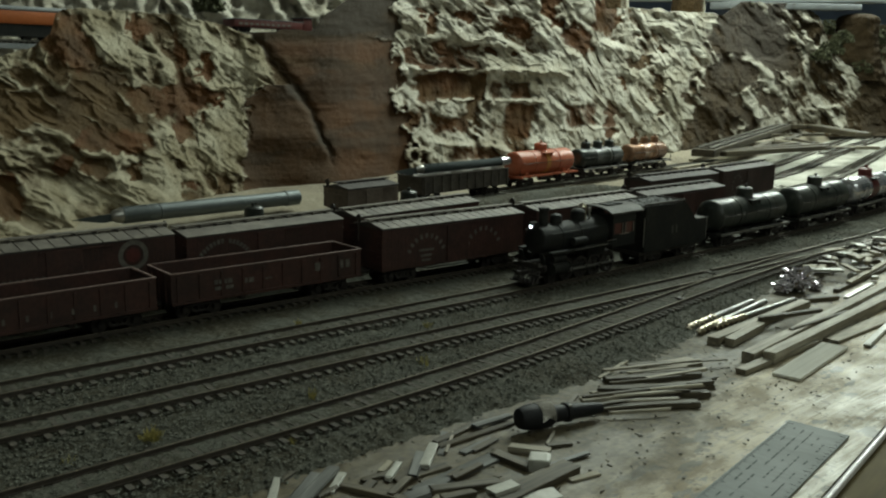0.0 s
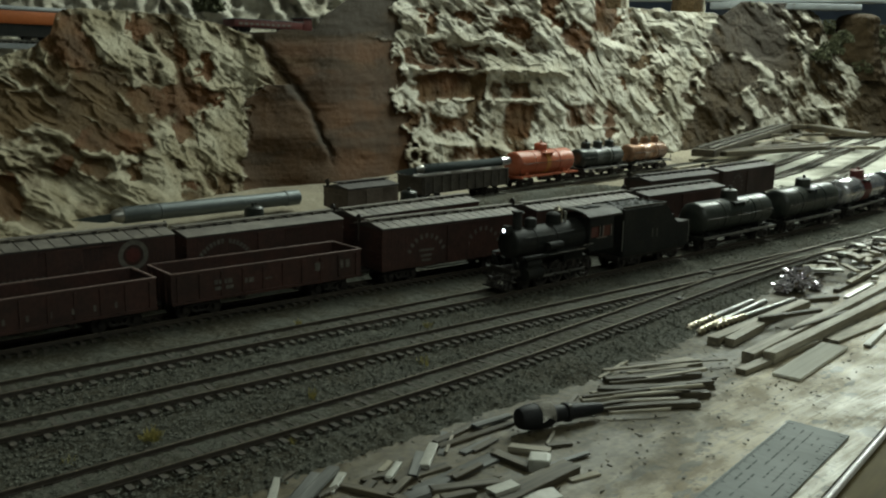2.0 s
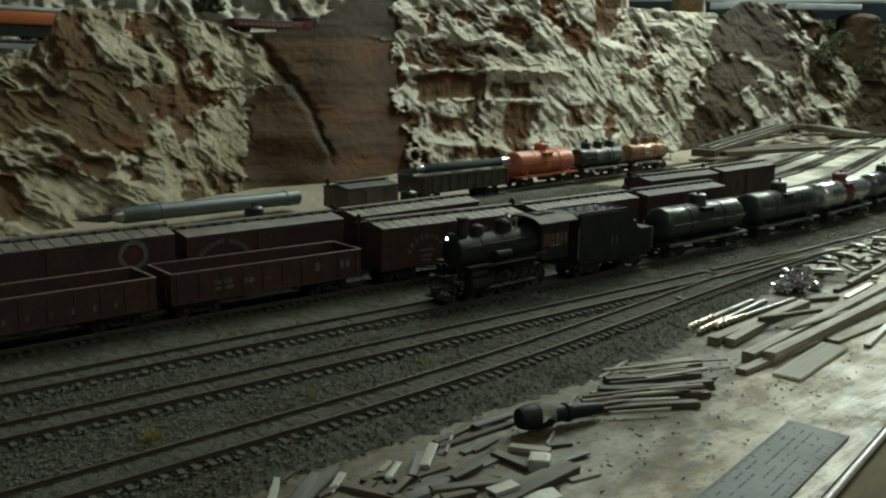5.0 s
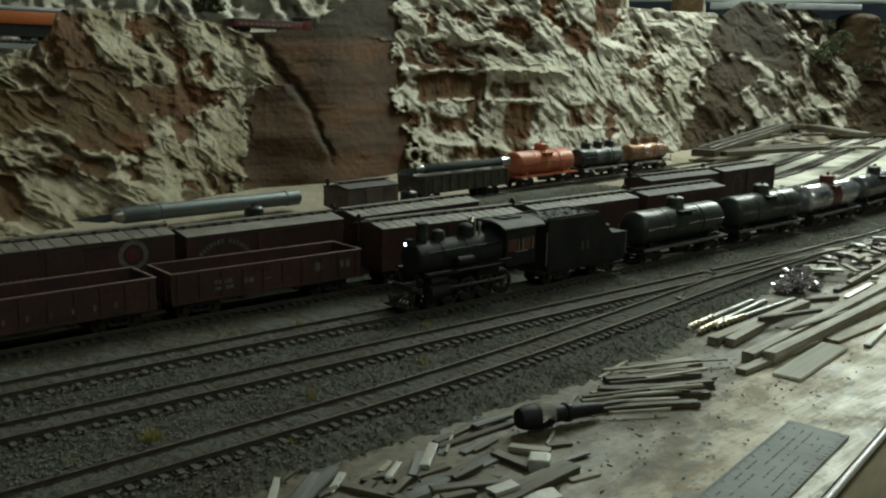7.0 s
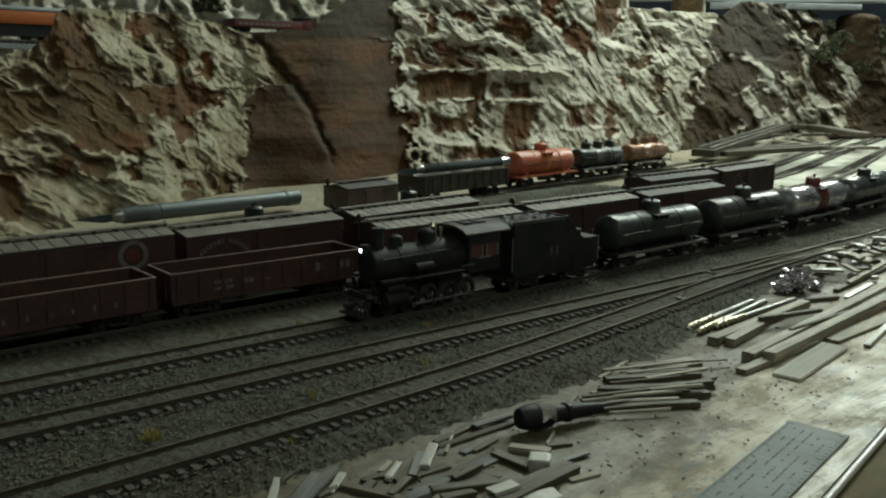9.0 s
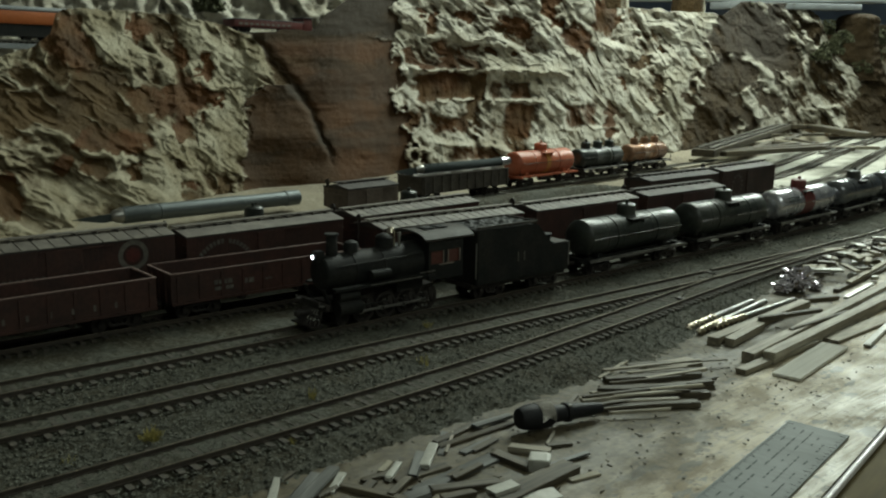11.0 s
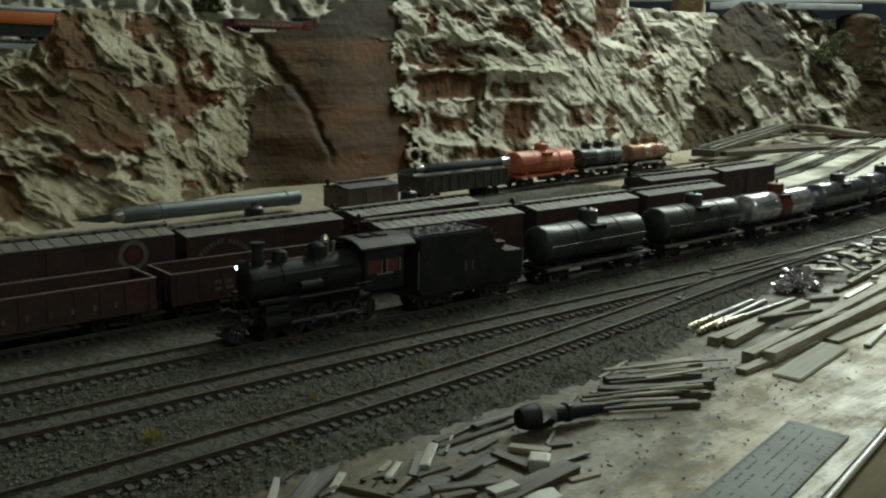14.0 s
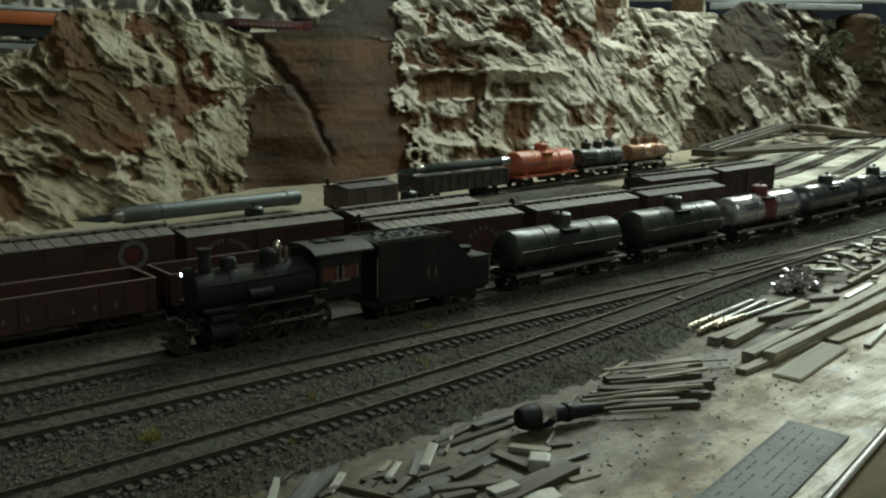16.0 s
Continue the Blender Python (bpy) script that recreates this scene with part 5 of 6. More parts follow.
# ---- trains on the upper level ----
def upper_level():
    y = 1.19
    bm = bmesh.new()
    add_box(bm, 800, 0, -9, 900, 60, 6)
    t = part("upper_deck", bm, deck_grey)
    t.matrix_basis = pose(0.1, y, 0.2045)
    tagged(t, "narrow grey shelf for the upper track", "track shelf", kind="structure")
    track("upper track along the cliff top", lambda x: y, 0.45, 1.3, lambda x: 0.2035, rail=far_rail)
    track("lower shelf track under the orange coach", lambda x: y - 0.02, -0.1, 0.44, lambda x: 0.180, rail=far_rail)
    bm = bmesh.new()
    add_box(bm, 150, 0, -9, 540, 60, 6)
    t = part("upper_deck", bm, deck_grey)
    t.matrix_basis = pose(0.0, y - 0.02, 0.181)
    tagged(t, "narrow dark shelf under the orange coach", "track shelf", kind="structure")
    c = thing("coach", "orange streamlined coach with a silver roof line", "passenger car", m=pose(0.285, y - 0.02, 0.180))
    bm = bmesh.new()
    add_box(bm, 0, 0, 26, 270, 34, 16, bevel=2)
    part("body", bm, orange_livery, c)
    bm = bmesh.new()
    add_box(bm, 0, 0, 36.5, 270, 34.5, 5, bevel=1.5)
    part("roof", bm, deck_grey, c)
    bm = bmesh.new()
    add_box(bm, 0, 0, 11, 264, 30, 14)
    part("underframe", bm, black, c)
    for sx in (-1, 1):
        truck(c, sx * 95)
    c = thing("gondola_car", "low red gondola with cream side lettering", "freight car", m=pose(0.715, y, 0.2035))
    bm = bmesh.new()
    add_box(bm, 0, 0, 12, 116, 34, 11, bevel=0.6)
    part("body", bm, brick_red, c)
    bm = bmesh.new()
    add_box(bm, 0, 0, 17.6, 120, 34.8, 1.4)
    part("rail_edge", bm, silver, c)
    letters(c, [(-48 + 9 * i, 11, 6, 3.2, 0) for i in range(10)], -17.3)
    for sx in (-1, 1):
        truck(c, sx * 42)
    c = thing("caboose", "small dark red caboose on the upper track", "freight car", m=pose(0.783, y, 0.2035))
    bm = bmesh.new()
    add_box(bm, 0, 0, 14, 16, 30, 18, bevel=0.6)
    part("body", bm, brick_red, c)
    bm = bmesh.new()
    add_box(bm, 0, 0, 24, 20, 33, 2, bevel=0.6)
    part("roof", bm, roof_dark, c)
    truck(c, 0)


upper_level()


def bridge(c0, c1, d0, d1, w0, w1, thick, name, label):
    """A long plank carried across the top of the cliff."""
    a, b = on_face(c0, d0), on_face(c1, d1)
    za, zb = height_at(c0, d0, w0), height_at(c1, d1, w1)
    v = Vector((b[0] - a[0], b[1] - a[1], zb - za))
    bm = bmesh.new()
    add_box(bm, 0, 0, 0, v.length * 1000, 60, thick, bevel=1)
    t = part(name, bm, deck_grey)
    t.matrix_basis = Matrix.Translation(((a[0] + b[0]) / 2, (a[1] + b[1]) / 2, (za + zb) / 2)) @ v.to_track_quat("X", "Z").to_matrix().to_4x4()
    tagged(t, label, "track shelf", kind="structure")


bridge(1000, 1530, 2.1, 2.9, 6, 12, 10, "upper_shelf", "grey plank of the upper level over the cliff")
bridge(1250, 1475, 2.3, 2.75, 18, 22, 16, "upper_shelf", "pale grey end of an upper shelf")


# ---- locomotive: nose at x = 0, tail towards +x ----
def locomotive():
    e = thing("steam_locomotive", "black steam locomotive with lit headlight", "locomotive")
    zb = 32.0
    bm = bmesh.new()
    vs = lathe(bm, [(3, 0.1), (3.2, 6), (4, 9.5), (5, 10.4), (24, 10.6), (24.2, 11.0), (25, 11.0), (25.2, 10.6), (45, 11.0), (45.2, 11.4), (46, 11.4), (46.2, 11.2), (76, 12.6)], 36)
    shift(bm, vs, 0, 0, zb)
    part("boiler", bm, black, e)
    bm = bmesh.new()
    add_box(bm, 66, 0, 22, 22, 19, 16, bevel=2)
    part("firebox", bm, black, e)
    bm = bmesh.new()
    vs = lathe(bm, [(-1, 4.6), (0, 3.6), (12, 3.2), (12.4, 4.2), (13.6, 4.2), (13.6, 3.0)], 20, "z")
    shift(bm, vs, 13, 0, zb + 9.6)
    part("smokestack", bm, black, e)
    for x, r, h, nm in ((27, 4.6, 7.2, "sand_dome"), (52, 5.6, 9.0, "steam_dome")):
        bm = bmesh.new()
        vs = lathe(bm, [(-1.5, r + 1.6), (0, r), (h - 2.5, r), (h - 1, r * 0.8), (h, r * 0.3), (h + 0.05, 0.1)], 22, "z")
        shift(bm, vs, x, 0, zb + 10.4)
        part(nm, bm, black, e)
    bm = bmesh.new()
    vs = lathe(bm, [(0, 2.6), (0.6, 2.2), (2.6, 1.6), (3.4, 0.8), (3.5, 0.1)], 16, "z")
    shift(bm, vs, 57.5, 0, zb + 19.6)
    for sy in (-1, 1):
        add_rod(bm, (57.5, sy * 3.2, zb + 11), (57.5, sy * 3.2, zb + 21.5), 0.6, 8)
    add_rod(bm, (57.5, -3.2, zb + 21.5), (57.5, 3.2, zb + 21.5), 0.5, 8)
    part("bell", bm, brass, e, "small brass bell")
    bm = bmesh.new()
    add_rod(bm, (61, -4, zb + 10), (61, -4, zb + 19), 0.8, 8)
    add_rod(bm, (61, -4, zb + 17), (61, -4, zb + 19.5), 1.2, 8)
    part("whistle", bm, rod_steel, e)
    bm = bmesh.new()
    add_box(bm, 3.4, 0, zb + 10.4, 6, 6, 6.4, bevel=0.8)
    add_rod(bm, (0.6, 0, zb + 10.4), (-0.3, 0, zb + 10.4), 2.7, 20)
    hl = part("headlight", bm, black, e)
    bm = bmesh.new()
    add_rod(bm, (-0.35, 0, zb + 10.4), (-0.6, 0, zb + 10.4), 1.1, 18)
    part("lens", bm, glow("headlight_glow", (0.85, 0.92, 1.0), 9.0), hl, "lit white lens")
    bm = bmesh.new()
    for sy in (-1, 1):
        add_box(bm, 43, sy * 14.2, 24.4, 76, 4.6, 0.9)
        add_box(bm, 43, sy * 16.4, 23.9, 76, 0.4, 1.6)
        add_box(bm, 3, sy * 10, 17.5, 0.8, 3.6, 14, Matrix.Rotation(-0.35, 4, "Y"))
        add_rod(bm, (8, sy * 12.4, zb + 5.5), (72, sy * 13.2, zb + 6.5), 0.4, 6)
    part("running_board", bm, black, e)
    for sy in (-1, 1):
        # Thin bright strips added as the highlights along running board and step.
        bm = bmesh.new()
        add_box(bm, 50, sy * 16.75, 24.3, 40, 0.3, 0.5)
        part("board_edge", bm, rod_steel, e, "bright strip standing in for a glint on the edge")
        bm = bmesh.new()
        add_box(bm, 74, sy * 16.75, 26.8, 12, 0.3, 0.5)
        part("step_edge", bm, rod_steel, e, "bright strip standing in for a glint on the edge")
        bm = bmesh.new()
        x0, x1 = (32, 46) if sy < 0 else (36, 58)
        add_rod(bm, (x0, sy * 13.6, 29.5), (x1, sy * 13.6, 29.5), 3.0, 16)
        part("air_tank", bm, black, e)
    for sy in (-1, 1):
        bm = bmesh.new()
        add_rod(bm, (8, sy * 13.2, 12), (24, sy * 13.2, 12), 4.6, 18)
        add_rod(bm, (9, sy * 13.0, 19), (23, sy * 13.0, 19), 3.0, 14)
        add_box(bm, 16, sy * 10, 16, 14, 6, 10)
        add_box(bm, 34, sy * 13.6, 12, 22, 0.9, 1.0)
        part("cylinder", bm, black, e)
    bm = bmesh.new()
    add_box(bm, 45, 0, 13.5, 84, 11, 5)
    add_box(bm, 0.5, 0, 14, 3, 30, 4, bevel=0.4)
    part("frame", bm, wheel_iron, e)
    bm = bmesh.new()
    add_box(bm, -4.5, 0, 3, 9, 22, 1.0)
    add_box(bm, -3, 0, 8.2, 2, 26, 1.0)
    pilot = part("pilot", bm, wheel_iron, e)
    for i in range(9):
        y = -12 + 3 * i
        bm = bmesh.new()
        add_rod(bm, (-0.5, y * 0.85, 12), (-9 + abs(y) * 0.4, y * 0.95, 3), 0.7, 6)
        part("pilot_bar", bm, wheel_iron, pilot)
    for sy in (-1, 1):
        bm = bmesh.new()
        add_rod(bm, (-4, sy * 12.5, 15), (-4, sy * 12.5, 18), 0.4, 6)
        add_box(bm, -1, sy * 12.5, 15.4, 5, 3, 0.6)
        part("step", bm, rod_steel, e)
    coupler(e, -6, -1)
    # cab
    bm = bmesh.new()
    for sy in (-1, 1):
        add_box(bm, 90, sy * 15.6, 25.5, 29, 1.0, 10)
        add_box(bm, 90, sy * 15.6, 42.2, 29, 1.0, 6.2)
        for x, w in ((76.4, 2.2), (89.5, 2.4), (103.4, 2.2)):
            add_box(bm, x, sy * 15.6, 34.8, w, 1.0, 9)
    add_box(bm, 76, 0, 34, 1.2, 30.4, 24)
    part("cab", bm, black, e, smooth=None)
    for x in (82.6, 96.6):
        bm = bmesh.new()
        add_box(bm, x, -14.9, 34.8, 10.2, 0.5, 8.6)
        part("cab_window", bm, window_warm, e, "dim reddish cab window")
    bm = bmesh.new()
    for x in (87.6, 91.6, 101.5):
        add_box(bm, x, -16.2, 34.8, 0.8, 0.4, 8.4)
    add_box(bm, 90, -16.3, 30.2, 12, 0.8, 0.8)
    part("window_frame", bm, cream, e, "pale window frame")
    bm = bmesh.new()
    rows = []
    for i in range(13):
        a = -1 + 2 * i / 12
        y, z = a * 17.6, 45.0 + 6.6 * math.sqrt(max(0, 1 - (a * 0.94) ** 2))
        rows.append([bm.verts.new(Vector((x, y, z + dz)) * K) for x, dz in ((71.5, 0), (112.5, 0), (112.5, -1.2), (71.5, -1.2))])
    for p, q in zip(rows, rows[1:]):
        for i in range(4):
            j = (i + 1) % 4
            bm.faces.new((p[i], p[j], q[j], q[i]))
    bm.faces.new(rows[0])
    bm.faces.new(rows[-1][::-1])
    part("cab_roof", bm, cab_roof, e, "dusty grey curved roof")
    for x in (84, 95):
        bm = bmesh.new()
        add_box(bm, x, -2, 52.0, 8.5, 9, 0.9, bevel=0.3)
        part("roof_hatch", bm, black, e)
    # driving wheels and rods
    wheels = []
    for x in (30, 46.5, 63, 79.5):
        bm = bmesh.new()
        for sy in (-1, 1):
            y = sy * 8.2
            for k in range(28):
                a0 = 6.2832 * k / 28
                add_box(bm, 7.4 * math.cos(a0), y, 7.4 * math.sin(a0), 1.8, 2.4, 1.8, Matrix.Rotation(-a0, 4, "Y"))
            for k in range(10):
                a0 = 6.2832 * k / 10
                add_rod(bm, (0, y, 0), (7 * math.cos(a0), y, 7 * math.sin(a0)), 0.55, 5)
            add_rod(bm, (0, y - 1.3, 0), (0, y + 1.3, 0), 2.0, 12)
            add_box(bm, -4.4, y, 0, 3.6, 2.0, 8.5, bevel=0.5)
            add_rod(bm, (4, y, 0), (4, y + sy * 4.0, 0), 0.9, 8)
        add_rod(bm, (0, -8, 0), (0, 8, 0), 1.6, 8)
        wheels.append((part("driving_wheel", bm, wheel_iron, e, "spoked black driving wheel"), x, 8.3))
    rods = []
    for sy in (-1, 1):
        bm = bmesh.new()
        add_box(bm, 54.75, sy * 11.2, 0, 53, 0.9, 1.7, bevel=0.3)
        for x in (30, 46.5, 63, 79.5):
            add_rod(bm, (x, sy * 10.6, 0), (x, sy * 11.9, 0), 1.5, 12)
        rods.append(part("side_rod", bm, rod_steel, e, "dull steel side rod"))
    pony = (wheelset(e, 14, 4.6), 14, 4.6)
    # tender
    bm = bmesh.new()
    side = [(117, 11), (208, 11), (208, 31.5), (190, 31.5), (176, 46.5), (170, 48.5), (118, 48.5), (117, 47.5)]
    rings = [[bm.verts.new(Vector((x, y, z)) * K) for x, z in side] for y in (-16.6, 16.6)]
    for i in range(len(side)):
        j = (i + 1) % len(side)
        bm.faces.new((rings[0][i], rings[0][j], rings[1][j], rings[1][i]))
    bm.faces.new(rings[0])
    bm.faces.new(rings[1][::-1])
    bmesh.ops.bevel(bm, geom=list(bm.edges), offset=0.6 * K, segments=2, affect="EDGES")
    for k in range(9):
        for x0 in (122, 140, 158, 176, 194):
            if x0 < 176 or k < 4:
                add_box(bm, x0, -16.7, 14 + 3.6 * k, 0.35, 0.3, 0.35)
    td = part("tender", bm, black, e)
    bm = bmesh.new()
    r = bmesh.ops.create_grid(bm, x_segments=40, y_segments=22, size=0.5, matrix=Matrix.Translation((146 * K, 0, 48.6 * K)) @ Matrix.Diagonal((50 * K, 28 * K, 1, 1)))
    for v in r["verts"]:
        v.co.z += 0.0016 * (1 + noise.fractal(v.co * 300, 1, 2, 4)) - 0.0012
    part("coal", bm, black, td, "dull black coal load")
    bm = bmesh.new()
    for sy in (-1, 1):
        add_box(bm, 146, sy * 15.2, 49.6, 58, 1.0, 1.6)
    add_box(bm, 174.5, 0, 48.6, 1, 30, 3)
    part("coal_board", bm, cab_roof, td)
    bm = bmesh.new()
    add_rod(bm, (199, 0, 31), (199, 0, 35), 5, 18)
    add_rod(bm, (199, 0, 35), (199, 0, 36), 5.6, 18)
    part("water_hatch", bm, black, td)
    bm = bmesh.new()
    add_box(bm, 201, 0, 31.9, 13, 32, 0.5)
    part("rear_deck", bm, cab_roof, td, "dusty grey rear deck")
    for x, y, z0, z1 in ((209, -15.6, 14, 32), (209, 15.6, 14, 32), (116, -16.4, 16, 40)):
        bm = bmesh.new()
        add_rod(bm, (x, y, z0), (x, y, z1), 0.45, 6)
        part("grab_iron", bm, rod_steel, td)
    cu = bpy.data.curves.new("number", "FONT")
    cu.body, cu.size, cu.extrude, cu.align_x, cu.space_character = "11", 0.0095, 0.0001, "CENTER", 1.25
    tmp = bpy.data.objects.new("number", cu)
    scene.collection.objects.link(tmp)
    bpy.context.view_layer.update()
    me = bpy.data.meshes.new_from_object(tmp.evaluated_get(bpy.context.evaluated_depsgraph_get()))
    bpy.data.objects.remove(tmp)
    me.materials.clear()
    me.materials.append(lettering)
    nb = new("number", me)
    nb.parent = td
    nb.matrix_basis = pose(0.1585, -0.01672, 0.0235, 90, 0, 0)
    bm = bmesh.new()
    add_box(bm, 162, 0, 9.6, 92, 26, 3)
    part("tender_frame", bm, wheel_iron, td)
    tw = []
    for x in (136, 189):
        for w, dx in zip(truck(e, x), (-10.2, 10.2)):
            tw.append((w, x + dx, 4.8))
    coupler(e, 212, 1)
    return e, wheels + tw + [pony], rods


engine, engine_wheels, engine_rods = locomotive()
consist = [(engine, 0.0, 0.10, engine_wheels)]
for i, (label, shell, dome, band) in enumerate((
        ("glossy black tank car behind the tender", tank_black, tank_black, None),
        ("glossy black tank car with a ribbed tank", tank_black, tank_black, None),
        ("silver tank car with a red dome and red band", silver, tank_red, tank_red),
        ("black tank car with a bright reflecting top", tank_bright, tank_black, None),
        ("black tank car near the tail of the train", tank_bright, tank_black, None),
        ("silver tank car at the tail of the train", silver, tank_black, None))):
    car, ws = tank_car(label, shell, dome, 127, 14.4 if i != 1 else 15.0, band)
    if shell is silver:
        bm = bmesh.new()
        for a in (18, 30):
            add_box(bm, -33, -14.75 * math.cos(radians(a)), 27.5 + 14.75 * math.sin(radians(a)), 24, 0.3, 1.5, Matrix.Rotation(radians(-a), 4, "X"))
        part("lettering", bm, ink, car, smooth=None)
    consist.append((car, 0.2975 + 0.1465 * i, 0.044, [(w, w.matrix_basis.translation.x * 1000, 4.8) for w in ws]))


# ---- things lying about beyond the cars ----
def knife(label, a, b, z, fat):
    """A hobby knife: blade, collar, turned handle."""
    d = Vector((b[0] - a[0], b[1] - a[1], 0))
    L = d.length * 1000
    k = thing("hobby_knife", label, "knife", m=Matrix.Translation((a[0], a[1], z)) @ Matrix.Rotation(math.atan2(d.y, d.x), 4, "Z"))
    bm = bmesh.new()
    pts = [(0, 0), (24, -4.6), (34, -4.2), (34, 2.2), (24, 2.0)]
    f = [bm.verts.new(Vector((x, -0.35, 5 * fat + y)) * K) for x, y in pts], [bm.verts.new(Vector((x, 0.35, 5 * fat + y)) * K) for x, y in pts]
    bm.faces.new(f[0])
    bm.faces.new(f[1][::-1])
    for i in range(5):
        bm.faces.new((f[0][i], f[0][(i + 1) % 5], f[1][(i + 1) % 5], f[1][i]))
    part("blade", bm, ink, k, "dark steel blade")
    bm = bmesh.new()
    vs = lathe(bm, [(32, 2.0 * fat), (35, 3.6 * fat), (40, 4.4 * fat), (41, 4.4 * fat)], 20)
    shift(bm, vs, 0, 0, 5 * fat)
    part("chuck", bm, rod_steel, k)
    bm = bmesh.new()
    prof = [(41, 4.6)]
    for i in range(14):
        x = 42 + i * 1.6
        prof += [(x, 4.9), (x + 0.8, 4.9), (x + 1.0, 4.6), (x + 1.5, 4.6)]
    prof += [(66, 5.0), (72, 5.0), (72.4, 4.4), (73.4, 4.4), (73.8, 4.8), (L * 0.72, 4.8), (L * 0.72 + 0.5, 4.5), (L - 1, 4.6), (L, 3.6)]
    vs = lathe(bm, [(x, r * fat) for x, r in prof], 22)
    shift(bm, vs, 0, 0, 5 * fat)
    part("handle", bm, steel if fat > 1.2 else ink, k, "turned metal handle")
    bm = bmesh.new()
    vs = lathe(bm, [(L - 14, 4.7 * fat), (L - 13.5, 5.0 * fat), (L + 1, 5.0 * fat), (L + 2, 4.2 * fat)], 22)
    shift(bm, vs, 0, 0, 5 * fat)
    part("end_cap", bm, steel if fat > 1.2 else chrome, k)


knife("aluminium hobby knife lying on the sandy ground", (0.247, 0.705), (0.462, 0.716), 0.0235, 1.45)
knife("aluminium hobby knife lying across the hopper load", (0.545, 0.672), (0.725, 0.690), siding_z(0.65) + 0.031, 1.0)


def loose_stick(x, y, z, L, w, h, yaw, material, label):
    bm = bmesh.new()
    add_box(bm, 0, 0, h / 2, L, w, h, bevel=0.3)
    ob = part("track_offcut", bm, material)
    ob.matrix_basis = pose(x, y, z, 0, 0, yaw)
    tagged(ob, label, "offcut", "offcuts by the loose track")


for x, y, L, yaw, dark in ((1.45, 0.745, 330, -3, True), (1.44, 0.765, 300, 4, True), (1.42, 0.725, 300, -6, True), (1.62, 0.80, 150, 60, False), (1.70, 0.83, 170, 48, True), (1.58, 0.78, 120, 75, True), (1.66, 0.86, 240, 14, False), (1.78, 0.88, 230, 20, True), (1.54, 0.72, 130, -50, True), (1.60, 0.70, 140, -35, False), (1.86, 0.92, 180, -15, True), (1.50, 0.80, 200, 20, True)):
    loose_stick(x, y, 0.0285, L, 12, 6 if L < 290 else 8, yaw, w_dark if dark else w_pale, ("dark" if dark else "pale") + " wooden offcut lying by the loose track")
for x, y, L, yaw in ((1.12, 0.70, 170, 6), (1.22, 0.74, 220, 9), (1.32, 0.80, 140, 12)):
    loose_stick(x, y, 0.0175, L, 9, 4, yaw, w_pale, "pale wooden strip on the sandy ground")


# ---- foreground clutter on the bench ----
STRIP_WORDS = {w_tan: "tan balsa strip", w_pale: "pale basswood strip", w_dark: "dark stained wooden strip", w_white: "white styrene piece", grey: "grey styrene strip", metal: "bright metal strip", sheet_white: "white grooved styrene sheet"}


def strip(name, material, x, y, z, L, w, h, yaw):
    bm = bmesh.new()
    if x < 0.30:
        h, z = h * 0.65, z * 0.7
    if name == "grooved_sheet":
        rows = []
        for i in range(73):
            off, top = -w / 2 + w * i / 72, h + 0.3 * math.cos(i / 72 * 6.2832 * 12)
            rows.append([bm.verts.new(Vector(c) * K) for c in ((-L / 2, off, 0), (-L / 2, off, top), (L / 2, off, top), (L / 2, off, 0))])
        for p, q in zip(rows, rows[1:]):
            for i in range(4):
                j = (i + 1) % 4
                bm.faces.new((p[i], p[j], q[j], q[i]))
        bm.faces.new(rows[0])
        bm.faces.new(rows[-1])
    else:
        add_box(bm, 0, 0, h / 2, L, w, h, bevel=min(0.35, h * 0.2))
    for v in bm.verts:
        if name != "grooved_sheet":
            v.co += Vector((rng.uniform(-0.9, 0.9), rng.uniform(-0.3, 0.3), rng.uniform(-0.12, 0.12))) * K
        v.co.y += 0.6 * K * math.sin(v.co.x * 22 + x * 50)
    ob = part(name, bm, material, smooth=25)
    ob.matrix_basis = pose(x, y, -0.0079 + z * K, rng.uniform(-1.5, 1.5), 0, yaw)
    tagged(ob, STRIP_WORDS[material] + " lying on the stained bench", "offcut", "offcuts on the bench")


strip("wooden_strip", w_tan, 0.5345, 0.2734, 0, 134, 7, 5, 3)
strip("wooden_strip", w_tan, 0.4972, 0.2652, 0, 49, 6, 5, 7)
strip("wooden_strip", w_tan, 0.5787, 0.2496, 0, 251, 7, 6, 5)
strip("wooden_strip", w_tan, 0.5622, 0.2368, 0, 204, 7, 7, 4)
strip("wooden_strip", w_tan, 0.4748, 0.2311, 0, 87, 6, 3, 0)
strip("grooved_sheet", sheet_white, 0.4836, 0.2159, 0, 79, 15, 1.5, 6)
strip("wooden_strip", w_pale, 0.5734, 0.2270, 0, 84, 11, 1.5, 0)
strip("wooden_strip", w_dark, 0.5490, 0.2619, 5, 55, 3, 3, -16)
strip("wooden_strip", w_dark, 0.6222, 0.2793, 0, 40, 3, 3, -22)
strip("metal_strip", metal, 0.6653, 0.2661, 3, 62, 3, 2, 6)
strip("plastic_strip", w_white, 0.6562, 0.2517, 0, 90, 4, 3, 8)
strip("plastic_strip", w_white, 0.5673, 0.2128, 0, 60, 4, 2, 11)
strip("wooden_strip", w_dark, 0.7272, 0.2884, 0, 132, 4, 3, 5)
strip("wooden_strip", w_pale, 0.7432, 0.2912, 3, 115, 4, 2, 7)
strip("wooden_strip", w_dark, 0.3468, 0.2358, 0, 59, 4, 3, -34)
strip("wooden_strip", w_dark, 0.3591, 0.2411, 0, 67, 5, 3, -32)
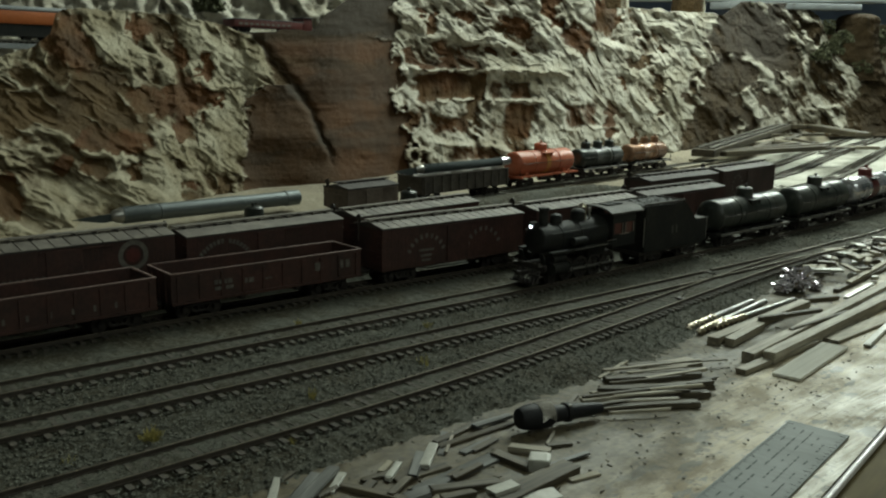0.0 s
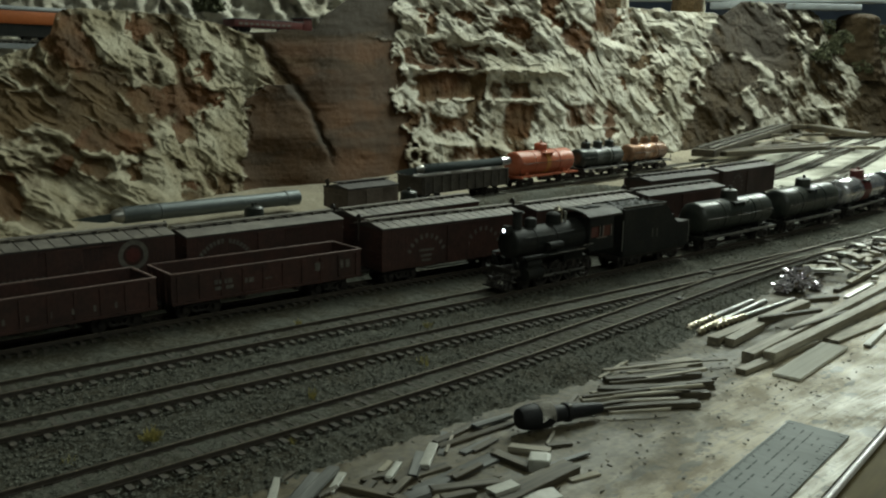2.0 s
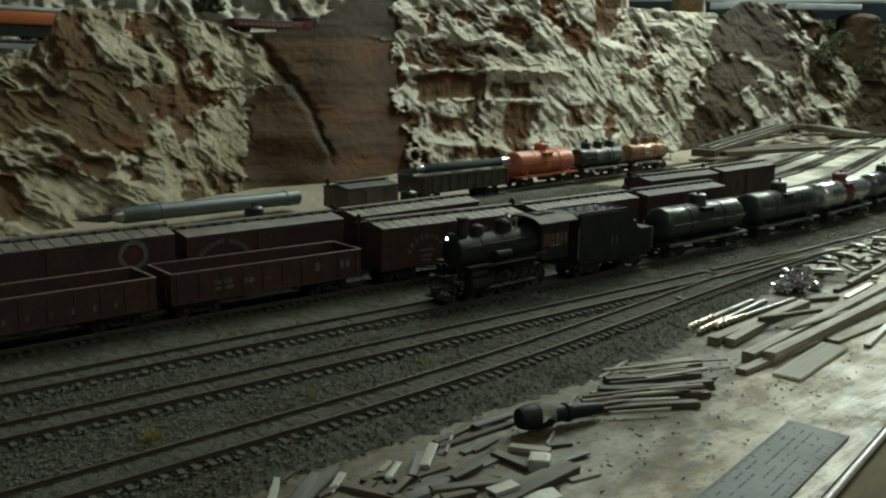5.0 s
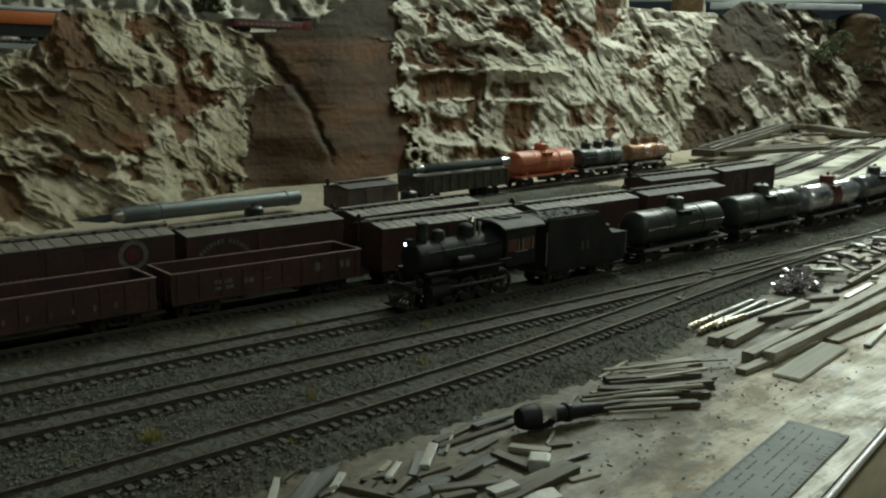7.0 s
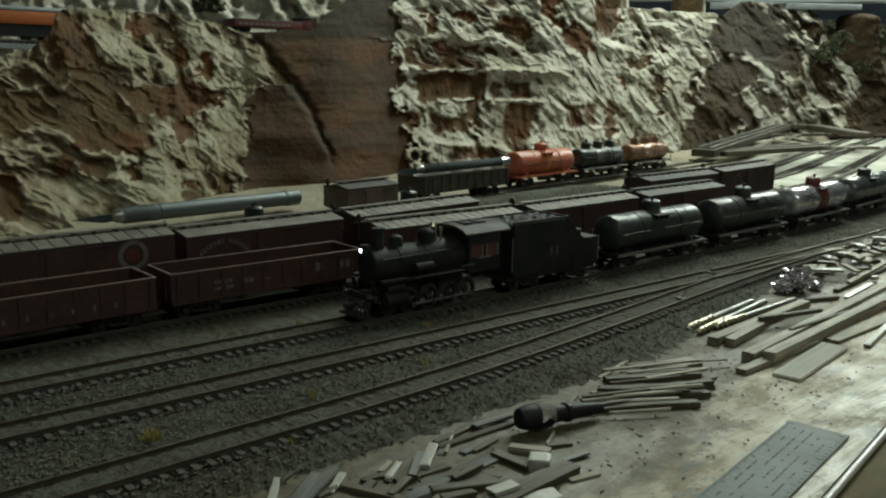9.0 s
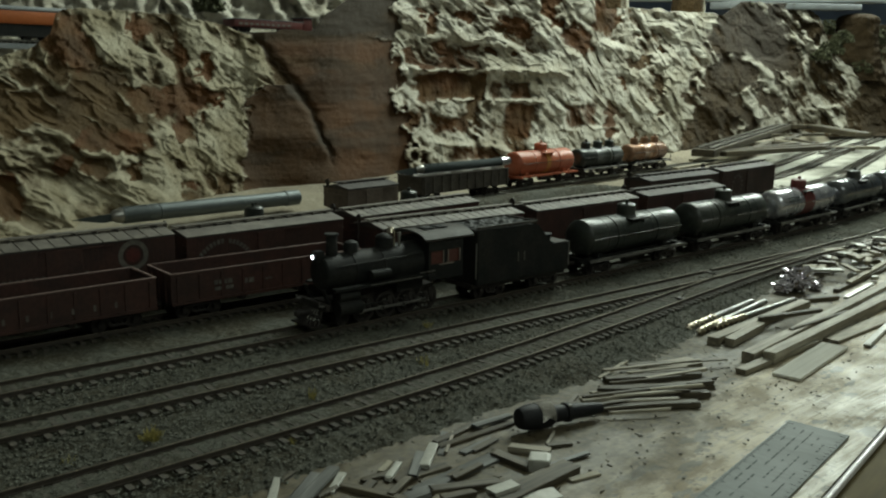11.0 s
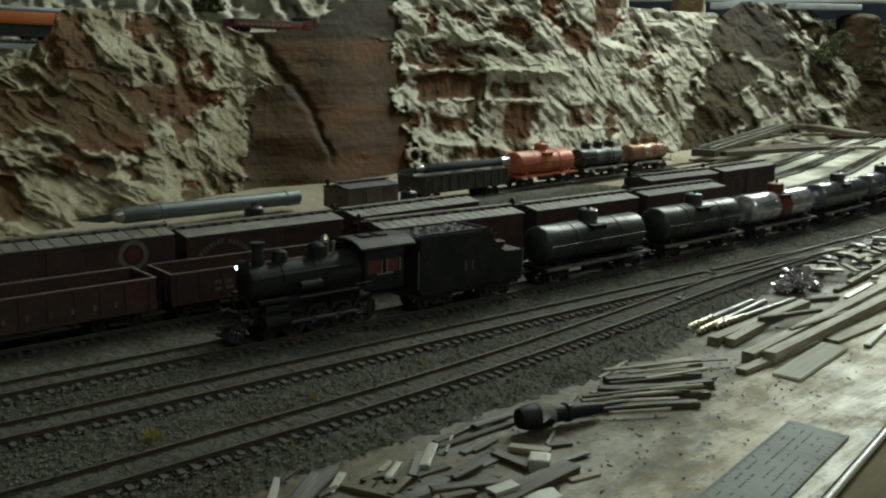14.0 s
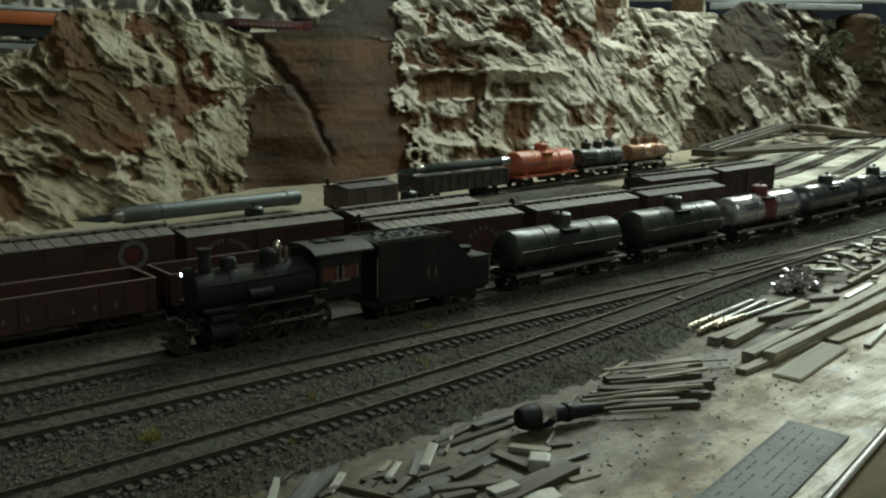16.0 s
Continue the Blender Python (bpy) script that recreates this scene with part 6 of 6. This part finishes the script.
strip("wooden_strip", w_dark, 0.3716, 0.2434, 1, 60, 5, 3, -35)
strip("wooden_strip", w_dark, 0.3864, 0.2560, 0, 55, 5, 3, -30)
strip("metal_strip", metal, 0.3498, 0.2417, 4, 43, 1.4, 1.4, -30)
strip("wooden_strip", w_dark, 0.3723, 0.2384, 4, 53, 3, 2, -27)
strip("wooden_strip", w_pale, 0.4121, 0.2614, 0, 35, 12, 2, -15)
strip("wooden_strip", w_tan, 0.3613, 0.2454, 2, 55, 2, 2, -30)
strip("wooden_strip", w_dark, 0.3729, 0.2512, 3, 41, 2, 2, -25)
strip("wooden_strip", w_dark, 0.3967, 0.2623, 0, 40, 3, 2, -26)
strip("wooden_strip", w_tan, 0.3452, 0.2398, 2, 48, 2, 2, -32)
strip("wooden_strip", w_dark, 0.3772, 0.2361, 3, 57, 2, 2, -13)
strip("wooden_strip", w_pale, 0.3723, 0.2325, 5, 30, 2, 1.5, -27)
strip("wooden_strip", w_dark, 0.3215, 0.2601, 0, 29, 2, 1.5, 24)
strip("wooden_strip", w_dark, 0.3222, 0.2587, 0, 46, 4, 2, -30)
strip("wooden_strip", w_pale, 0.3822, 0.2788, 0, 36, 2, 1, 12)
strip("plastic_strip", w_white, 0.1648, 0.2729, 0, 20, 3, 3, 52)
strip("plastic_strip", grey, 0.1754, 0.2673, 0, 26, 6, 2, 35)
strip("plastic_strip", grey, 0.1791, 0.2644, 2, 30, 5, 2.5, 33)
strip("plastic_strip", w_white, 0.1866, 0.2638, 0, 17, 3, 2, 39)
strip("wooden_strip", w_dark, 0.1923, 0.2482, 0, 27, 4, 3, -65)
strip("wooden_strip", w_dark, 0.1788, 0.2826, 0, 15, 3, 2, 27)
strip("plastic_chip", w_pale, 0.2101, 0.2633, 0, 10, 3, 2, 30)
strip("plastic_chip", w_white, 0.2098, 0.2579, 0, 15, 3, 3, 34)
strip("plastic_strip", grey, 0.2195, 0.2550, 2, 22, 4, 2.5, 41)
strip("plastic_strip", w_white, 0.2288, 0.2579, 2, 22, 4, 2.5, 38)
strip("plastic_strip", grey, 0.2295, 0.2402, 0, 47, 7, 2, 3)
strip("wooden_strip", w_dark, 0.2182, 0.2496, 0, 25, 5, 2, -5)
strip("wooden_strip", w_dark, 0.2594, 0.2700, 0, 35, 3, 2.5, 7)
strip("wooden_strip", w_dark, 0.2619, 0.2621, 0, 44, 3, 2.5, -3)
strip("plastic_strip", grey, 0.2763, 0.2667, 2, 22, 4, 2, -4)
strip("wooden_strip", w_dark, 0.2534, 0.2332, 0, 19, 5, 4, -87)
strip("plastic_block", w_white, 0.2588, 0.2228, 0, 8, 9, 8, -48)
strip("plastic_block", w_white, 0.2288, 0.2150, 3, 12, 6, 4, -5)
strip("wooden_strip", w_dark, 0.2438, 0.2125, 0, 48, 9, 5, 2)
strip("wooden_strip", w_dark, 0.2226, 0.2288, 0, 29, 5, 4, -25)
strip("plastic_chip", grey, 0.2062, 0.2359, 0, 14, 6, 3, -3)
strip("wooden_strip", w_tan, 0.2668, 0.2357, 0, 17, 5, 4, -56)
strip("plastic_chip", w_white, 0.2387, 0.2040, 0, 14, 8, 3, -15)
strip("plastic_chip", w_dark, 0.1940, 0.2536, 0, 11, 4, 2, 30)
strip("wooden_strip", w_dark, 0.2022, 0.2446, 2, 15, 3, 2, 25)
strip("wooden_strip", w_dark, 0.1797, 0.2595, 0, 11, 3, 2, 7)
strip("wooden_strip", w_dark, 0.2312, 0.2372, 2, 17, 3, 2, 6)
strip("plastic_strip", grey, 0.2536, 0.2536, 0, 19, 4, 2, 5)
strip("wooden_strip", w_dark, 0.2021, 0.2586, 0, 13, 3, 2, -5)
strip("wooden_strip", w_dark, 0.2159, 0.2259, 0, 14, 4, 3, -17)
strip("wooden_strip", w_pale, 0.2659, 0.2048, 0, 14, 3, 1.5, -14)
strip("wooden_strip", w_tan, 0.6158, 0.2587, 0, 76, 3, 2, -1)
strip("wooden_strip", w_dark, 0.5523, 0.2435, 5, 73, 3, 2, -2)


def bundle():
    """Thin scrap strips lying across one another beside the microphone."""
    g = random.Random(31)
    for i in range(16):
        q = g.random()
        x, y = 0.336 + 0.075 * q + g.gauss(0, 0.006), 0.238 + 0.024 * q + g.gauss(0, 0.005)
        strip("wooden_strip", g.choice((w_dark, w_dark, w_tan, w_pale)), x, y, g.uniform(1, 5), g.uniform(30, 62), g.uniform(1.0, 2.6), g.uniform(0.8, 1.8), -30 + g.gauss(0, 7))
    for i in range(12):
        x, y = g.uniform(0.17, 0.30), g.uniform(0.215, 0.268)
        strip("wooden_chip", g.choice((w_dark, grey, w_tan, w_dark)), x, y, g.uniform(0, 1), g.uniform(8, 24), g.uniform(1.2, 3.5), g.uniform(0.8, 2.0), g.uniform(-30, 45))


bundle()


def drill(a, b):
    d = Vector((b[0] - a[0], b[1] - a[1], 0))
    L = d.length * 1000
    t = thing("drill_bit", "brass-coloured twist drill bit on the bench", "drill bit", "drill bits", m=Matrix.Translation((a[0], a[1], -0.0055)) @ Matrix.Rotation(math.atan2(d.y, d.x), 4, "Z"))
    bm = bmesh.new()
    n, turns, r = 110, 3.0, 2.4
    rings = []
    for i in range(n + 1):
        x = 38 * i / n
        ring = []
        for j in range(12):
            a0 = 6.2832 * j / 12
            rr = r * (0.42 + 0.58 * abs(math.cos(a0 - turns * 6.2832 * i / n)) ** 0.6) * min(1, 0.25 + x / 3)
            ring.append(bm.verts.new(Vector((x, rr * math.cos(a0), rr * math.sin(a0))) * K))
        rings.append(ring)
    for p, q in zip(rings, rings[1:]):
        for i in range(12):
            j = (i + 1) % 12
            bm.faces.new((p[i], p[j], q[j], q[i]))
    part("flutes", bm, brass, t, smooth=50)
    bm = bmesh.new()
    add_rod(bm, (38, 0, 0), (L, 0, 0), 2.1, 14)
    part("shank", bm, rod_steel, t, "plain steel shank")


for a, b in (((0.479, 0.295), (0.575, 0.304)), ((0.477, 0.286), (0.583, 0.298)), ((0.497, 0.286), (0.604, 0.287))):
    drill(a, b)


def microphone():
    a, b = Vector((0.2850, 0.2500, -0.0008)), Vector((0.332, 0.2385, -0.0035))
    q = (b - a).to_track_quat("X", "Z").to_matrix().to_4x4()
    t = thing("microphone", "small black microphone with a mesh head", "microphone", m=Matrix.Translation(a) @ q)
    bm = bmesh.new()
    vs = lathe(bm, [(-8.8, 0.1), (-8.7, 3.0), (-8.0, 4.4), (-6.0, 5.2), (-2.0, 5.8), (3, 6.0), (7, 5.8), (9.4, 5.0), (10.4, 4.0)], 28)
    part("head", bm, mic_black, t)
    bm = bmesh.new()
    for k in range(-5, 6):
        for s in (-1, 1):
            prev = None
            for i in range(9):
                x = 1.2 + 7.4 * i / 8
                a0 = radians(62) + k * 0.17 + s * (i - 4) * 0.085
                r = 6.15 - max(0, x - 4.5) * 0.08
                cur = (x, -r * math.cos(a0), r * math.sin(a0))
                if prev is not None:
                    add_rod(bm, prev, cur, 0.26, 4, caps=False)
                prev = cur
    part("mesh", bm, mesh_wire, t, "pale wire mesh on the head")
    bm = bmesh.new()
    vs = lathe(bm, [(9.5, 3.6), (10, 4.0), (16, 3.9), (16.4, 3.6), (17, 3.6), (17.2, 4.5), (19.5, 4.5), (19.8, 3.9), (34, 3.0), (38, 2.5), (39, 1.4)], 26)
    part("body", bm, mic_black, t)
    bm = bmesh.new()
    add_box(bm, 18.3, -2.2, 4.1, 1.6, 1.4, 0.8)
    part("switch", bm, rod_steel, t)


microphone()


def steel_rule():
    p = [Vector(v) for v in ((0.281, 0.1655, 0), (0.387, 0.1805, 0), (0.3945, 0.1545, 0))]
    ax = (p[1] - p[0]).normalized()
    L, w = 150.0, (p[2] - p[1]).length * 1000
    t = thing("steel_rule", "grey steel scale rule with dark graduations", "ruler", m=Matrix.Translation((p[1].x, p[1].y, -0.0074)) @ Matrix.Rotation(math.atan2(ax.y, ax.x), 4, "Z"))
    bm = bmesh.new()
    add_box(bm, -L / 2, -w / 2, 0, L, w, 0.9, bevel=0.2)
    part("blade", bm, ruler_grey, t)
    bm = bmesh.new()
    for i in range(72):
        l = 3.0 if i % 8 == 0 else (2.0 if i % 4 == 0 else 1.2)
        add_box(bm, -4 - 2 * i, -0.6 - l / 2, 0.5, 0.3, l, 0.08)
        if i % 2 == 0:
            add_box(bm, -4 - 2 * i, -w + 0.6 + l / 2, 0.5, 0.3, l, 0.08)
    tagged(part("graduations", bm, faded_ink, t, smooth=None), kind="stuff")
    bm = bmesh.new()
    g = random.Random(3)
    for row in range(5):
        x = -8.0
        while x > -120:
            l = g.uniform(1.2, 5.5)
            if g.random() < 0.6:
                add_box(bm, x - l / 2, -w * (0.2 + 0.15 * row), 0.5, l, 0.6, 0.08)
            x -= l + g.uniform(0.5, 2.2)
    tagged(part("printing", bm, faded_ink, t, smooth=None), kind="stuff")


steel_rule()


def crumpled(name, label, x, y, z, r, seed, material):
    bm = bmesh.new()
    bmesh.ops.create_icosphere(bm, subdivisions=4, radius=r)
    for v in bm.verts:
        n = noise.voronoi(v.co * 2.2 / r + Vector((seed, 0, 0)))[0]
        v.co *= 0.62 + 0.75 * (n[1] - n[0])
        v.co.z *= 0.75
    ob = part(name, bm, material, smooth=20)
    ob.matrix_basis = pose(x, y, z)
    tagged(ob, label, "scrap")


crumpled("crumpled_foil", "crumpled shiny chrome-plated scrap on the bench", 0.640, 0.303, 0.002, 0.014, 3, chrome)
crumpled("crumpled_foil", "small crumpled shiny chrome scrap", 0.627, 0.308, -0.003, 0.008, 8, chrome)
crumpled("crumpled_foil", "small bright chrome scrap beside the larger one", 0.657, 0.297, -0.004, 0.007, 12, chrome)


def scrap_pile():
    g = random.Random(21)
    for i in range(46):
        s = g.random()
        x, y = 0.70 + 0.20 * s + g.gauss(0, 0.012), 0.308 + 0.018 * s + g.gauss(0, 0.011)
        L, w, h = g.uniform(8, 34), g.uniform(4, 10), g.uniform(1.5, 4)
        m = g.choice((w_white, w_pale, w_tan, w_dark, w_white, w_pale))
        strip("plastic_chip" if m is w_white else "wooden_chip", m, x, y, g.uniform(0, 7), L, w, h, g.uniform(-60, 60))


scrap_pile()


def tuft(x, y, z, n, h, seed, spread=2.5, thick=0.16):
    g = random.Random(seed)
    bm = bmesh.new()
    for i in range(n):
        a, l = g.uniform(0, 6.28), h * g.uniform(0.5, 1.1)
        b = Vector((g.gauss(0, spread * 0.4), g.gauss(0, spread * 0.4), 0))
        add_rod(bm, b, b + Vector((spread * math.cos(a) * 0.6, spread * math.sin(a) * 0.6, l)), thick, 4, 0.08, caps=False)
    ob = part("grass_tuft", bm, grass_dry)
    ob.matrix_basis = pose(x, y, z)
    tagged(ob, "small dry yellow grass tuft in the ballast", "grass tuft", "grass tufts")


for i, (x, y, n, h, sp) in enumerate(((0.146, 0.340, 130, 6, 4.0), (0.298, 0.338, 7, 8, 1.6), (0.225, 0.337, 26, 7, 1.6), (0.289, 0.447, 40, 5, 2.0), (0.349, 0.396, 30, 4, 3.0), (0.112, 0.340, 30, 3, 3.0), (0.30, 0.345, 14, 5, 2.5), (0.19, 0.30, 12, 4, 2))):
    tuft(x, y, -0.0048, n, h, i, sp, 0.32 if n == 7 else 0.2)


def switch_throw(x, y, yaw):
    t = thing("switch_stand", "small pale turnout lever beside the rails", "switch stand", "turnout levers", m=pose(x, y, -0.003, 0, 0, yaw))
    bm = bmesh.new()
    add_box(bm, 0, 0, 0.4, 3, 14, 1.6, bevel=0.2)
    part("base", bm, tie_wood, t)
    bm = bmesh.new()
    add_box(bm, 0, -2, 1.8, 4.5, 5, 1.2, bevel=0.3)
    add_rod(bm, (0, 6, 1.6), (0, -9, 1.6), 0.35, 6)
    part("throw_bar", bm, walk_grey, t, "pale plastic throw bar")
    bm = bmesh.new()
    add_rod(bm, (0, -2, 2), (1.5, -4, 4.6), 0.4, 6)
    add_ball(bm, (1.5, -4, 4.8), 0.8, 8)
    part("lever", bm, lettering, t)


switch_throw(0.528, 0.334, 8)
switch_throw(0.62, 0.369, 5)


def crumbs():
    """Sawdust crumbs, filings and splinters over the bench."""
    g = random.Random(77)
    bm = bmesh.new()
    for i in range(900):
        x = 0.16 + 0.59 * g.random() ** 1.4
        y = float(edge_y(np.array(x))) - abs(g.gauss(0, 0.05)) - 0.003
        if y < 0.1 + 0.148 * x:
            continue
        s = g.uniform(0.25, 0.8)
        r = bmesh.ops.create_cube(bm, size=1.0)
        m = pose(x, y, -0.0078 + s * 0.0002, g.uniform(-20, 20), g.uniform(-20, 20), g.uniform(0, 180)) @ Matrix.Diagonal((s * g.uniform(0.8, 3.5) * K, s * K, s * 0.6 * K, 1))
        bmesh.ops.transform(bm, matrix=m, verts=r["verts"])
    ob = part("bench_crumbs", bm, w_dark, smooth=None)
    tagged(ob, "dark crumbs and splinters strewn over the bench", "debris", kind="stuff")


crumbs()

# ---- motion of the train ----
NOSE = [(0.0, 0.4722), (1.0, 0.4586), (2.0, 0.4443), (3.0, 0.4270), (4.0, 0.4090), (5.25, 0.3871), (6.5, 0.3651), (7.5, 0.3480), (8.5, 0.3307), (9.0, 0.3219), (10.25, 0.3006), (11.5, 0.2793), (12.5, 0.2632), (13.5, 0.2465), (14.5, 0.2309), (15.25, 0.2186), (16.0, 0.2068)]


def nose(t):
    """Where the headlight stands at t seconds."""
    ts, xs = [a for a, b in NOSE], [b for a, b in NOSE]
    i = max(0, min(len(ts) - 2, sum(1 for a in ts if a <= t) - 1))

    def slope(k):
        lo, hi = max(0, k - 1), min(len(ts) - 1, k + 1)
        return (xs[hi] - xs[lo]) / (ts[hi] - ts[lo])

    h = ts[i + 1] - ts[i]
    s = (t - ts[i]) / h
    return (xs[i] * (1 + 2 * s) * (1 - s) ** 2 + slope(i) * h * s * (1 - s) ** 2 + xs[i + 1] * s * s * (3 - 2 * s) + slope(i + 1) * h * s * s * (s - 1))


ARC_X = np.linspace(-0.3, 2.6, 2901)
ARC_Y = np.array([line_main(v) for v in ARC_X])
ARC_S = np.concatenate([[0], np.cumsum(np.hypot(np.diff(ARC_X), np.diff(ARC_Y)))]) - 0.3


def rail_point(s):
    return Vector((float(np.interp(s, ARC_S, ARC_X)), float(np.interp(s, ARC_S, ARC_Y)), 0))


def motions():
    for ob, off, span, wheels in consist:
        rows = []
        for i in range(33):
            t = i * 0.5
            s = nose(t) + off
            if ob is engine:
                a, b, org = rail_point(s), rail_point(s + 0.2), rail_point(s)
            else:
                a, b = rail_point(s - span), rail_point(s + span)
                org = (a + b) / 2
            d = b - a
            rows.append((t, Matrix.Translation(org) @ Matrix.Rotation(math.atan2(d.y, d.x), 4, "Z")))
        walk(ob, rows)
        for w, x, r in wheels:
            wr = []
            for i in range(65):
                t = i * 0.25
                turn = (nose(t) - nose(0)) / (r * K)
                wr.append((t, Matrix.Translation((x * K, 0, r * K)) @ Matrix.Rotation(turn, 4, "Y")))
            walk(w, wr)
    for rod in engine_rods:
        rr = []
        for i in range(65):
            t = i * 0.25
            a = (nose(t) - nose(0)) / 0.0083
            rr.append((t, Matrix.Translation((0.004 * math.cos(a), 0, 0.0083 - 0.004 * math.sin(a)))))
        walk(rod, rr)


motions()
